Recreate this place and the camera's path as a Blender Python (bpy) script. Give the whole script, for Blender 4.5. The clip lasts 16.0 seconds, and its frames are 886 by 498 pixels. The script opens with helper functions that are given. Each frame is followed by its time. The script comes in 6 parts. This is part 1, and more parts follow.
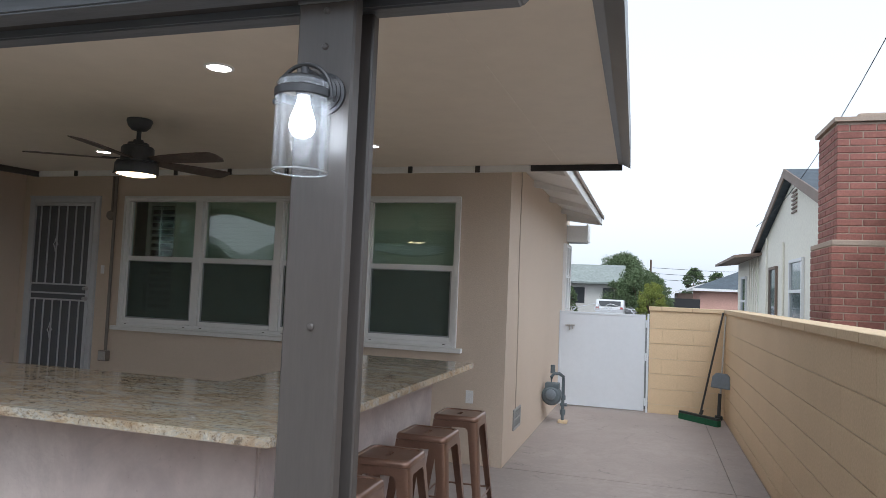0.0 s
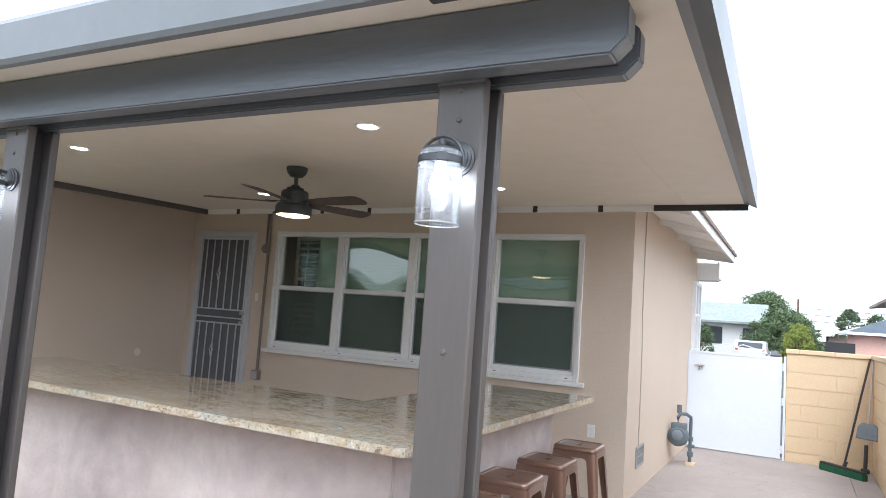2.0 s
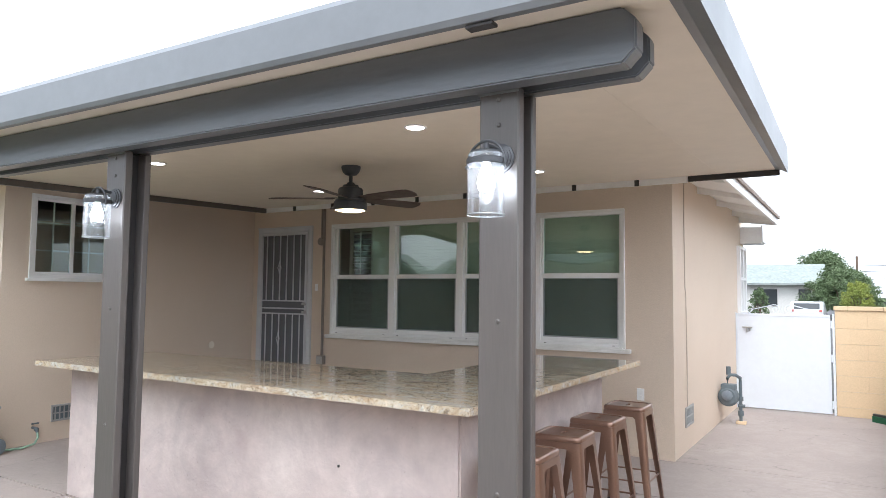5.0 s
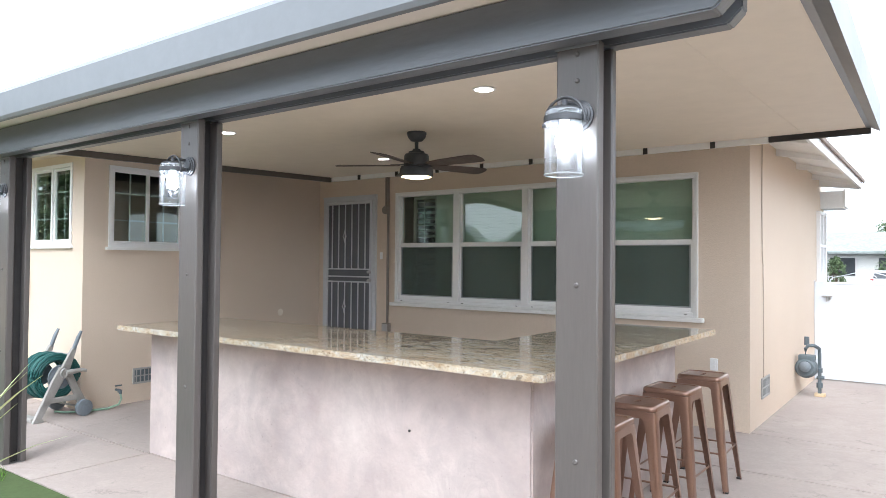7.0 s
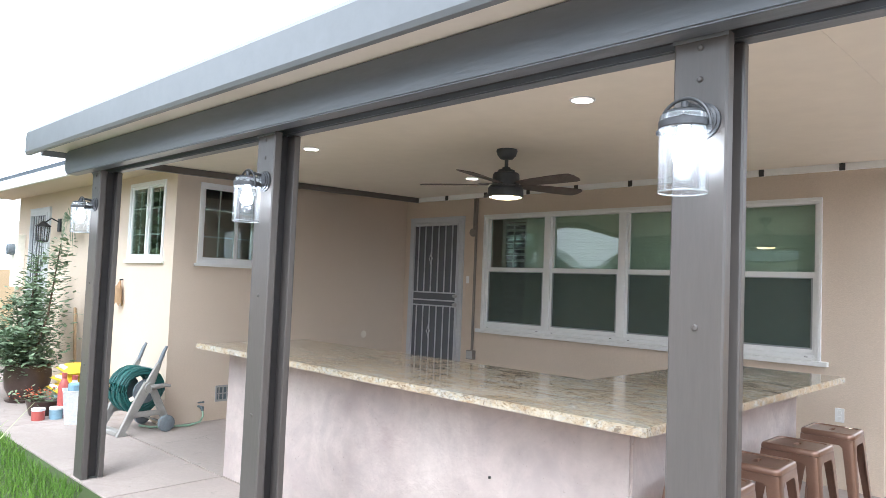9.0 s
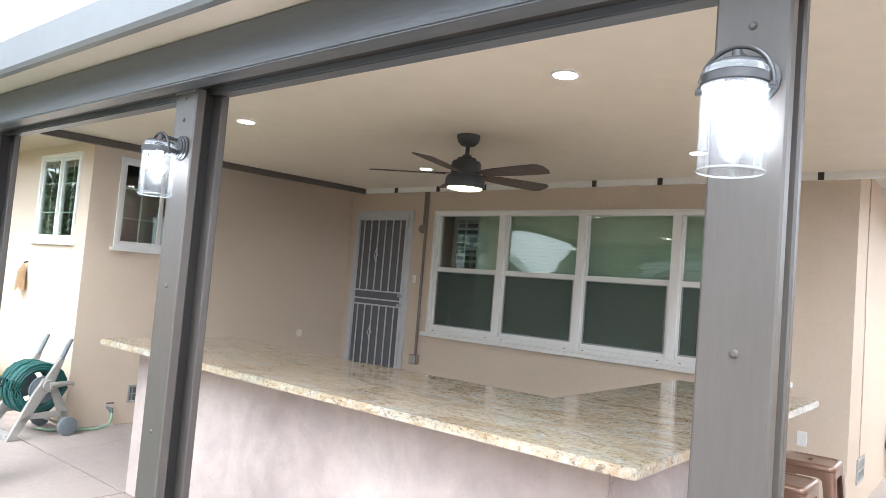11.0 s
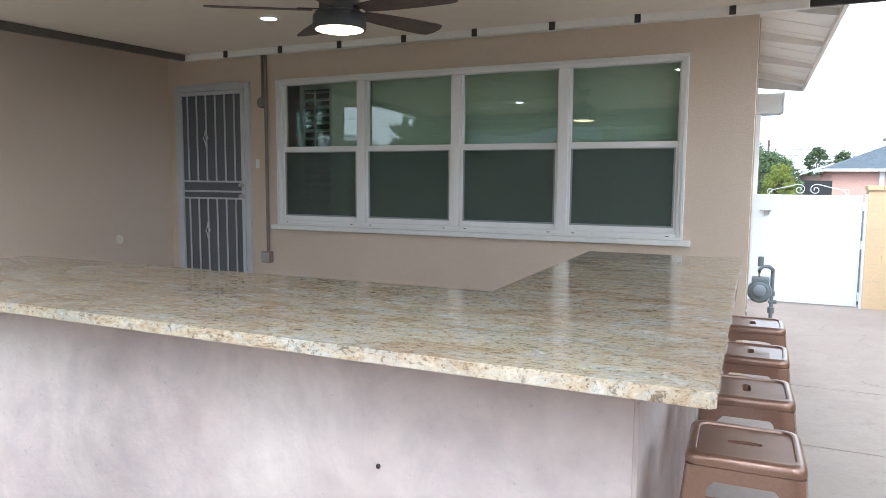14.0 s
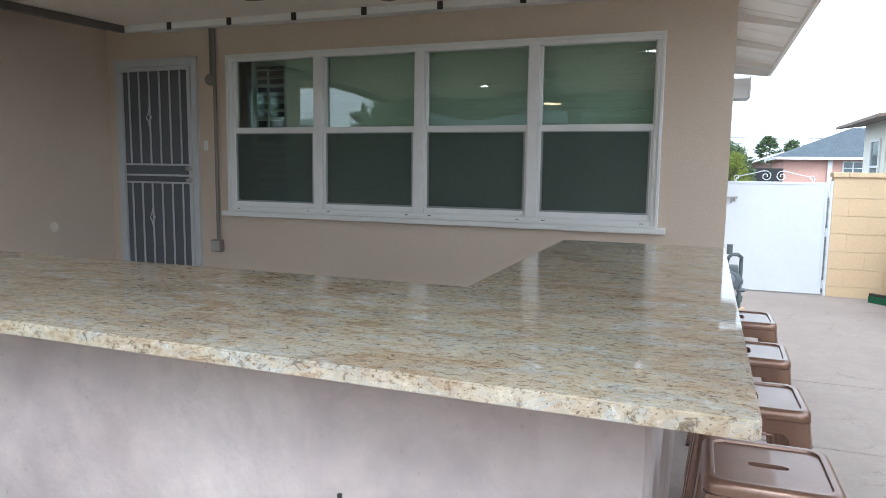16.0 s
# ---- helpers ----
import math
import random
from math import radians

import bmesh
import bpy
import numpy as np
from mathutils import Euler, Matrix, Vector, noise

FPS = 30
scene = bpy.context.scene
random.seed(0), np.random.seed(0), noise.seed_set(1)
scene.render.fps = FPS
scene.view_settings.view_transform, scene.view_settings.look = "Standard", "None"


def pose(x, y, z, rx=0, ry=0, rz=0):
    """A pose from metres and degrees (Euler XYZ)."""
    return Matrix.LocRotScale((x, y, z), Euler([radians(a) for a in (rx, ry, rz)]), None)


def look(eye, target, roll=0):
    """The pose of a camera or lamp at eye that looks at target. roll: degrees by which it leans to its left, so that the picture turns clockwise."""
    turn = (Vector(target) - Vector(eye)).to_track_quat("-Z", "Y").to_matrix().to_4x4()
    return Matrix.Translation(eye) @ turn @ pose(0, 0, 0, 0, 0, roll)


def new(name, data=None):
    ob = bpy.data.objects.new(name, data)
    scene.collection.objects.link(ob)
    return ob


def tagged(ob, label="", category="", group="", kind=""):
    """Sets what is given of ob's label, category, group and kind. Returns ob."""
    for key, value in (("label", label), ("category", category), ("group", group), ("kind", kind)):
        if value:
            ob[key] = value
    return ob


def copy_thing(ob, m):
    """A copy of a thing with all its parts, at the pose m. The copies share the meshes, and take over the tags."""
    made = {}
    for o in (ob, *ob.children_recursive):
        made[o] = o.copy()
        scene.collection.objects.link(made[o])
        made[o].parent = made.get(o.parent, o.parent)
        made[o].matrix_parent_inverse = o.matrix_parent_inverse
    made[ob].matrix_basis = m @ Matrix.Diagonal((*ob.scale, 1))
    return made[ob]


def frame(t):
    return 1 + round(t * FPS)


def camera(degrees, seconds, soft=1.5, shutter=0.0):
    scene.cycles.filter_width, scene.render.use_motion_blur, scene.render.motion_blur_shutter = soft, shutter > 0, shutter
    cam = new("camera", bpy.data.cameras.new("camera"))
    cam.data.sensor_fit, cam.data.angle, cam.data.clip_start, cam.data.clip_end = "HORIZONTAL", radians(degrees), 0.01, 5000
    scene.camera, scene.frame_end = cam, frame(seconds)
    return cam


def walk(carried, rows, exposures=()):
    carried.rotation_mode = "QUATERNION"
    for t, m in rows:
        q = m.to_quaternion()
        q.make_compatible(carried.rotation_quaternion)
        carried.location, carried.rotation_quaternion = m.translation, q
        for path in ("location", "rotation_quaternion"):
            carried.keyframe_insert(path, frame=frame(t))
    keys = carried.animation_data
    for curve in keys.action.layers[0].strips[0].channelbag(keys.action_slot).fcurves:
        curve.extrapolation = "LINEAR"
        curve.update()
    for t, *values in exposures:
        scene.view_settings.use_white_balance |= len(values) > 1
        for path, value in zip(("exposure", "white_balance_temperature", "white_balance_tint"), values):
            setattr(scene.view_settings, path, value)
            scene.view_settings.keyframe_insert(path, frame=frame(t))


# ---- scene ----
cam = camera(65.5, 16.0, 0.8)
SKY, SUN, CAN, FANLIGHT, BULB = 0.345, 1.25, 26.0, 7.0, 26.0
EXPOSURES = [(0.0, -0.33, 5900, 9), (0.5, -0.2, 5900, 9), (1.0, 0.28, 5900, 9), (1.5, 0.55, 5870, 9), (2.0, 0.66, 5830, 9), (3.0, 0.5, 5830, 9), (4.0, 0.45, 5930, 10), (5.0, 0.66, 6000, 10), (8.0, 0.95, 5850, 8), (9.0, 0.98, 5830, 8),
             (11.5, 1.26, 6000, 8), (13.5, 1.1, 5830, 8), (14.5, 0.62, 5600, 5), (15.5, 0.5, 5600, 5), (16.0, 0.6, 5580, 5)]
PATH = [
    (0, (1.283, 0.408, 1.562), (0.703, 2.319, 1.678), 2.4),
    (0.5, (1.304, 0.329, 1.562), (0.647, 2.214, 1.673), 3.0),
    (1, (1.322, 0.287, 1.555), (0.467, 2.094, 1.6), 3.4),
    (1.5, (1.399, 0.179, 1.556), (0.5, 1.966, 1.571), 3.8),
    (2, (1.421, 0.109, 1.565), (0.498, 1.873, 1.755), 4.1),
    (2.5, (1.381, 0.004, 1.558), (0.525, 1.795, 1.809), 3.8),
    (3, (1.371, -0.091, 1.553), (0.524, 1.702, 1.811), 2.9),
    (3.5, (1.403, -0.159, 1.554), (0.579, 1.644, 1.817), 3.2),
    (4, (1.478, -0.208, 1.548), (0.571, 1.565, 1.739), 2.1),
    (4.5, (1.558, -0.241, 1.547), (0.58, 1.497, 1.693), 1.7),
    (5, (1.592, -0.26, 1.549), (0.556, 1.446, 1.68), 0.6),
    (5.2, (1.595, -0.258, 1.551), (0.513, 1.42, 1.658), 0.2),
    (7.3, (1.494, -0.228, 1.524), (0.312, 1.385, 1.566), 0.5),
    (7.5, (1.479, -0.195, 1.532), (0.329, 1.44, 1.602), 0.8),
    (8, (1.41, -0.151, 1.543), (0.156, 1.406, 1.595), -0.5),
    (8.5, (1.365, -0.067, 1.539), (0.072, 1.458, 1.588), 0.0),
    (9, (1.305, 0.051, 1.547), (-0.075, 1.494, 1.65), 2.3),
    (9.2, (1.274, 0.08, 1.545), (-0.086, 1.542, 1.664), 3.0),
    (11.3, (0.813, 0.475, 1.539), (-0.435, 2.034, 1.642), 4.9),
    (11.5, (0.745, 0.506, 1.526), (-0.501, 2.069, 1.571), 4.8),
    (12, (0.554, 0.617, 1.516), (-0.574, 2.269, 1.5), 1.7),
    (12.5, (0.409, 0.715, 1.491), (-0.654, 2.405, 1.368), 1.7),
    (13, (0.348, 0.863, 1.525), (-0.709, 2.559, 1.439), 0.4),
    (13.5, (0.225, 0.952, 1.477), (-0.76, 2.685, 1.319), 1.9),
    (14, (0.084, 1.003, 1.474), (-0.735, 2.817, 1.274), 0.4),
    (14.5, (-0.022, 0.994, 1.472), (-0.588, 2.889, 1.175), 0.7),
    (15, (-0.037, 1.13, 1.453), (-0.534, 3.039, 1.119), 2.0),
    (15.5, (-0.033, 1.247, 1.454), (-0.561, 3.161, 1.212), 0.4),
    (16, (-0.083, 1.283, 1.455), (-0.789, 3.139, 1.217), 0.7),
]
walk(cam, [(t, look(eye, target, roll)) for t, eye, target, roll in PATH], EXPOSURES)


# ---- world, sun, exposure ----
def lay(tree, kind, **values):
    node = tree.nodes.new(kind)
    for key, value in values.items():
        node.inputs[key].default_value = value
    return node


world = bpy.data.worlds.new("overcast_sky")
scene.world = world
world.use_nodes = True
wt = world.node_tree
wt.nodes.clear()
sky = wt.nodes.new("ShaderNodeTexSky")
sky.sky_type = "NISHITA"
sky.sun_disc = False
sky.sun_elevation = radians(52)
sky.sun_rotation = radians(154)
sky.air_density, sky.dust_density, sky.ozone_density = 1.0, 4.0, 1.0
pale = lay(wt, "ShaderNodeHueSaturation", Saturation=0.12, Value=1.0)
glow = lay(wt, "ShaderNodeBackground", Strength=SKY)
wout = wt.nodes.new("ShaderNodeOutputWorld")
wt.links.new(sky.outputs[0], pale.inputs["Color"])
cloud = wt.nodes.new("ShaderNodeMix")
cloud.data_type = "RGBA"
cloud.inputs["Factor"].default_value = 0.65
cloud.inputs["B"].default_value = (4.2, 4.4, 4.62, 1)
wt.links.new(pale.outputs[0], cloud.inputs["A"])
wt.links.new(cloud.outputs["Result"], glow.inputs["Color"])
wt.links.new(glow.outputs[0], wout.inputs["Surface"])
sun = new("sun", bpy.data.lights.new("sun", "SUN"))
sun.data.energy, sun.data.angle, sun.data.color = SUN, radians(25), (1.0, 0.96, 0.9)
sun.matrix_world = look((10.5, -21.6, 30.8), (0, 0, 0))


# ---- materials ----
def surface(name, color, rough=0.7, metal=0.0, color2=None, patch=0.8, patch_amount=0.5, grain=40.0, grain_amount=0.12,
            bump=0.0, bump_scale=60.0, per_piece=0.0, stretch=(1, 1, 1), gloss=0.5, coat=0.0):
    m = bpy.data.materials.new(name)
    m.use_nodes = True
    t = m.node_tree
    bsdf = t.nodes["Principled BSDF"]
    bsdf.inputs["Roughness"].default_value = rough
    bsdf.inputs["Metallic"].default_value = metal
    bsdf.inputs["Specular IOR Level"].default_value = gloss
    bsdf.inputs["Coat Weight"].default_value = coat
    geo = t.nodes.new("ShaderNodeNewGeometry")
    mapping = lay(t, "ShaderNodeMapping", Scale=stretch)
    t.links.new(geo.outputs["Position"], mapping.inputs["Vector"])
    big = lay(t, "ShaderNodeTexNoise", Scale=patch, Detail=5.0, Roughness=0.6)
    t.links.new(mapping.outputs[0], big.inputs["Vector"])
    ramp = t.nodes.new("ShaderNodeValToRGB")
    ramp.color_ramp.elements[0].position, ramp.color_ramp.elements[1].position = 0.35, 0.7
    t.links.new(big.outputs["Fac"], ramp.inputs["Fac"])
    scale = lay(t, "ShaderNodeMath")
    scale.operation = "MULTIPLY"
    scale.inputs[1].default_value = patch_amount
    t.links.new(ramp.outputs["Color"], scale.inputs[0])
    mix = t.nodes.new("ShaderNodeMix")
    mix.data_type = "RGBA"
    t.links.new(scale.outputs[0], mix.inputs["Factor"])
    second = color2 or tuple(c * 0.8 for c in color)
    mix.inputs["A"].default_value = (*color, 1)
    mix.inputs["B"].default_value = (*second, 1)
    fine = lay(t, "ShaderNodeTexNoise", Scale=grain, Detail=4.0, Roughness=0.65)
    t.links.new(mapping.outputs[0], fine.inputs["Vector"])
    swing = t.nodes.new("ShaderNodeMapRange")
    swing.inputs["From Min"].default_value, swing.inputs["From Max"].default_value = 0.3, 0.7
    swing.inputs["To Min"].default_value, swing.inputs["To Max"].default_value = 1 - grain_amount, 1 + grain_amount
    t.links.new(fine.outputs["Fac"], swing.inputs["Value"])
    value = swing.outputs[0]
    if per_piece:
        info = t.nodes.new("ShaderNodeObjectInfo")
        vary = t.nodes.new("ShaderNodeMapRange")
        vary.inputs["To Min"].default_value, vary.inputs["To Max"].default_value = 1 - per_piece, 1 + per_piece
        t.links.new(info.outputs["Random"], vary.inputs["Value"])
        both = t.nodes.new("ShaderNodeMath")
        both.operation = "MULTIPLY"
        t.links.new(value, both.inputs[0])
        t.links.new(vary.outputs[0], both.inputs[1])
        value = both.outputs[0]
    tint = t.nodes.new("ShaderNodeVectorMath")
    tint.operation = "SCALE"
    t.links.new(mix.outputs["Result"], tint.inputs[0])
    t.links.new(value, tint.inputs["Scale"])
    t.links.new(tint.outputs[0], bsdf.inputs["Base Color"])
    wear = t.nodes.new("ShaderNodeMapRange")
    wear.inputs["To Min"].default_value, wear.inputs["To Max"].default_value = max(0.02, rough - 0.08), min(1.0, rough + 0.08)
    t.links.new(big.outputs["Fac"], wear.inputs["Value"])
    t.links.new(wear.outputs[0], bsdf.inputs["Roughness"])
    if bump:
        relief = lay(t, "ShaderNodeTexNoise", Scale=bump_scale, Detail=3.0)
        t.links.new(mapping.outputs[0], relief.inputs["Vector"])
        raise_ = lay(t, "ShaderNodeBump", Strength=bump, Distance=0.01)
        t.links.new(relief.outputs["Fac"], raise_.inputs["Height"])
        t.links.new(raise_.outputs[0], bsdf.inputs["Normal"])
    return m


def clear_glass(name, tint=(0.9, 0.95, 0.92), gloss=0.1, edge=0.75):
    """A thin pane: see-through, with a mirror gloss that grows towards grazing angles."""
    m = bpy.data.materials.new(name)
    m.use_nodes = True
    t = m.node_tree
    t.nodes.clear()
    out = t.nodes.new("ShaderNodeOutputMaterial")
    see = lay(t, "ShaderNodeBsdfTransparent", Color=(*tint, 1))
    shine = lay(t, "ShaderNodeBsdfGlossy", Roughness=0.015)
    weight = lay(t, "ShaderNodeLayerWeight", Blend=0.25)
    span = t.nodes.new("ShaderNodeMapRange")
    span.inputs["To Min"].default_value, span.inputs["To Max"].default_value = gloss, edge
    t.links.new(weight.outputs["Fresnel"], span.inputs["Value"])
    mix = t.nodes.new("ShaderNodeMixShader")
    t.links.new(span.outputs[0], mix.inputs["Fac"])
    t.links.new(see.outputs[0], mix.inputs[1])
    t.links.new(shine.outputs[0], mix.inputs[2])
    t.links.new(mix.outputs[0], out.inputs["Surface"])
    return m


def hazy_glass(name):
    """Clear pressed glass with upright streaks that catch the bulb's light."""
    m = clear_glass(name, (0.95, 0.96, 0.97), 0.02, 0.3)
    t = m.node_tree
    out = next(n for n in t.nodes if n.type == "OUTPUT_MATERIAL")
    clean = out.inputs["Surface"].links[0].from_socket
    geo = t.nodes.new("ShaderNodeNewGeometry")
    run = lay(t, "ShaderNodeMapping", Scale=(130.0, 130.0, 5.0))
    t.links.new(geo.outputs["Position"], run.inputs["Vector"])
    streak = lay(t, "ShaderNodeTexNoise", Scale=1.0, Detail=3.0)
    t.links.new(run.outputs[0], streak.inputs["Vector"])
    amount = t.nodes.new("ShaderNodeMapRange")
    amount.inputs["From Min"].default_value, amount.inputs["From Max"].default_value = 0.4, 0.75
    amount.inputs["To Min"].default_value, amount.inputs["To Max"].default_value = 0.012, 0.07
    t.links.new(streak.outputs["Fac"], amount.inputs["Value"])
    haze = lay(t, "ShaderNodeBsdfTranslucent", Color=(0.9, 0.92, 0.95, 1))
    both = t.nodes.new("ShaderNodeMixShader")
    t.links.new(amount.outputs[0], both.inputs["Fac"])
    t.links.new(clean, both.inputs[1])
    t.links.new(haze.outputs[0], both.inputs[2])
    t.links.new(both.outputs[0], out.inputs["Surface"])
    return m


def mesh_screen(name, color, cover):
    """Fine insect mesh: part see-through, part cloth."""
    m = bpy.data.materials.new(name)
    m.use_nodes = True
    t = m.node_tree
    t.nodes.clear()
    out = t.nodes.new("ShaderNodeOutputMaterial")
    see = t.nodes.new("ShaderNodeBsdfTransparent")
    cloth = lay(t, "ShaderNodeBsdfDiffuse", Color=(*color, 1))
    mix = lay(t, "ShaderNodeMixShader", Fac=cover)
    t.links.new(see.outputs[0], mix.inputs[1])
    t.links.new(cloth.outputs[0], mix.inputs[2])
    t.links.new(mix.outputs[0], out.inputs["Surface"])
    return m


def light_giver(name, color, strength):
    m = bpy.data.materials.new(name)
    m.use_nodes = True
    t = m.node_tree
    t.nodes.clear()
    out = t.nodes.new("ShaderNodeOutputMaterial")
    e = lay(t, "ShaderNodeEmission", Color=(*color, 1), Strength=strength)
    t.links.new(e.outputs[0], out.inputs["Surface"])
    return m


def ramp_of(t, stops):
    node = t.nodes.new("ShaderNodeValToRGB")
    r = node.color_ramp
    r.elements[0].position, r.elements[0].color = stops[0][0], (*stops[0][1], 1)
    r.elements[1].position, r.elements[1].color = stops[-1][0], (*stops[-1][1], 1)
    for place, col in stops[1:-1]:
        r.elements.new(place).color = (*col, 1)
    return node


def blend(t, kind, factor, a, b):
    node = t.nodes.new("ShaderNodeMix")
    node.data_type, node.blend_type = "RGBA", kind
    if isinstance(factor, float):
        node.inputs["Factor"].default_value = factor
    else:
        t.links.new(factor, node.inputs["Factor"])
    for key, value in (("A", a), ("B", b)):
        if isinstance(value, tuple):
            node.inputs[key].default_value = (*value, 1)
        else:
            t.links.new(value, node.inputs[key])
    return node.outputs["Result"]


def granite():
    m = bpy.data.materials.new("polished_granite")
    m.use_nodes = True
    t = m.node_tree
    bsdf = t.nodes["Principled BSDF"]
    bsdf.inputs["Roughness"].default_value = 0.05
    geo = t.nodes.new("ShaderNodeNewGeometry")

    def field(scale, turn, **values):
        flow = lay(t, "ShaderNodeMapping", Scale=scale, Rotation=(0, 0, radians(turn)))
        t.links.new(geo.outputs["Position"], flow.inputs["Vector"])
        node = lay(t, "ShaderNodeTexNoise", Scale=1.0, **values)
        t.links.new(flow.outputs[0], node.inputs["Vector"])
        return node.outputs["Fac"]

    ground = ramp_of(t, ((0.33, (0.30, 0.225, 0.16)), (0.41, (0.43, 0.35, 0.26)), (0.47, (0.52, 0.45, 0.35)), (0.52, (0.46, 0.415, 0.35)), (0.56, (0.43, 0.43, 0.41)), (0.61, (0.56, 0.53, 0.475)), (0.70, (0.68, 0.675, 0.66))))
    t.links.new(field((5.5, 12.0, 12.0), 14, Detail=12.0, Roughness=0.80, Distortion=0.9), ground.inputs["Fac"])
    flecks = ramp_of(t, ((0.35, (0.30, 0.25, 0.21)), (0.41, (0.60, 0.54, 0.48)), (0.46, (0.95, 0.92, 0.89)), (0.58, (1.0, 1.0, 1.0)), (0.66, (1.35, 1.35, 1.34))))
    t.links.new(field((34.0, 60.0, 46.0), 9, Detail=6.0, Roughness=0.76, Distortion=0.8), flecks.inputs["Fac"])
    dots = ramp_of(t, ((0.30, (0.20, 0.15, 0.12)), (0.37, (1.0, 1.0, 1.0))))
    t.links.new(field((130.0, 160.0, 130.0), 0, Detail=2.0), dots.inputs["Fac"])
    color = blend(t, "MULTIPLY", 0.9, ground.outputs["Color"], flecks.outputs["Color"])
    color = blend(t, "MULTIPLY", 0.7, color, dots.outputs["Color"])
    drift = ramp_of(t, ((0.38, (0.87, 0.765, 0.675)), (0.46, (0.98, 0.94, 0.89)), (0.53, (1.04, 1.015, 0.98)), (0.63, (1.11, 1.14, 1.165))))
    t.links.new(field((3.0, 6.5, 6.5), 12, Detail=7.0, Roughness=0.66, Distortion=1.2), drift.inputs["Fac"])
    color = blend(t, "MULTIPLY", 1.0, color, drift.outputs["Color"])
    t.links.new(color, bsdf.inputs["Base Color"])
    return m


def weather(m, blotch, blotch_color, amount, crack=0.0, pit=0.0, drip=0.0):
    """Adds worn blotches, hairline cracks, pits and run marks over a surface's own colour, with a trowelled relief."""
    t = m.node_tree
    bsdf = t.nodes["Principled BSDF"]
    color = bsdf.inputs["Base Color"].links[0].from_socket
    geo = t.nodes.new("ShaderNodeNewGeometry")
    place = geo.outputs["Position"]
    cloud_ = lay(t, "ShaderNodeTexNoise", Scale=blotch, Detail=8.0, Roughness=0.68, Distortion=1.4)
    t.links.new(place, cloud_.inputs["Vector"])
    mask = ramp_of(t, ((0.46, (0, 0, 0)), (0.60, (amount, amount, amount)), (0.66, (amount * 0.4, amount * 0.4, amount * 0.4)), (0.74, (0, 0, 0))))
    t.links.new(cloud_.outputs["Fac"], mask.inputs["Fac"])
    color = blend(t, "MIX", mask.outputs["Color"], color, blotch_color)
    if drip:
        run = lay(t, "ShaderNodeMapping", Scale=(9.0, 9.0, 0.9))
        t.links.new(place, run.inputs["Vector"])
        streak = lay(t, "ShaderNodeTexNoise", Scale=1.0, Detail=6.0, Roughness=0.7)
        t.links.new(run.outputs[0], streak.inputs["Vector"])
        mark = ramp_of(t, ((0.52, (1, 1, 1)), (0.66, (1 - drip, 1 - drip, 1 - drip))))
        t.links.new(streak.outputs["Fac"], mark.inputs["Fac"])
        color = blend(t, "MULTIPLY", 1.0, color, mark.outputs["Color"])
    if crack:
        wobble = lay(t, "ShaderNodeTexNoise", Scale=3.0, Detail=6.0, Roughness=0.7)
        t.links.new(place, wobble.inputs["Vector"])
        bent = t.nodes.new("ShaderNodeVectorMath")
        bent.operation = "MULTIPLY_ADD"
        bent.inputs[1].default_value = (0.45, 0.45, 0.45)
        t.links.new(wobble.outputs["Color"], bent.inputs[0])
        t.links.new(place, bent.inputs[2])
        web = lay(t, "ShaderNodeTexVoronoi", Scale=1.25)
        web.feature = "DISTANCE_TO_EDGE"
        t.links.new(bent.outputs[0], web.inputs["Vector"])
        line = ramp_of(t, ((0.0, (crack, crack, crack)), (0.016, (0, 0, 0))))
        t.links.new(web.outputs["Distance"], line.inputs["Fac"])
        patchy = ramp_of(t, ((0.50, (0, 0, 0)), (0.62, (1, 1, 1))))
        t.links.new(wobble.outputs["Fac"], patchy.inputs["Fac"])
        where = blend(t, "MULTIPLY", 1.0, line.outputs["Color"], patchy.outputs["Color"])
        color = blend(t, "MIX", where, color, tuple(0.45 * c for c in blotch_color))
    if pit:
        holes = lay(t, "ShaderNodeTexNoise", Scale=42.0, Detail=3.0, Roughness=0.6)
        t.links.new(place, holes.inputs["Vector"])
        dark = ramp_of(t, ((0.27, (1 - pit, 1 - pit, 1 - pit)), (0.33, (1, 1, 1))))
        t.links.new(holes.outputs["Fac"], dark.inputs["Fac"])
        color = blend(t, "MULTIPLY", 1.0, color, dark.outputs["Color"])
    t.links.new(color, bsdf.inputs["Base Color"])
    wave = lay(t, "ShaderNodeTexNoise", Scale=11.0, Detail=6.0, Roughness=0.6, Distortion=0.8)
    t.links.new(place, wave.inputs["Vector"])
    trowel = lay(t, "ShaderNodeBump", Strength=0.28, Distance=0.012)
    t.links.new(wave.outputs["Fac"], trowel.inputs["Height"])
    if bsdf.inputs["Normal"].links:
        t.links.new(bsdf.inputs["Normal"].links[0].from_socket, trowel.inputs["Normal"])
    t.links.new(trowel.outputs[0], bsdf.inputs["Normal"])
    return m


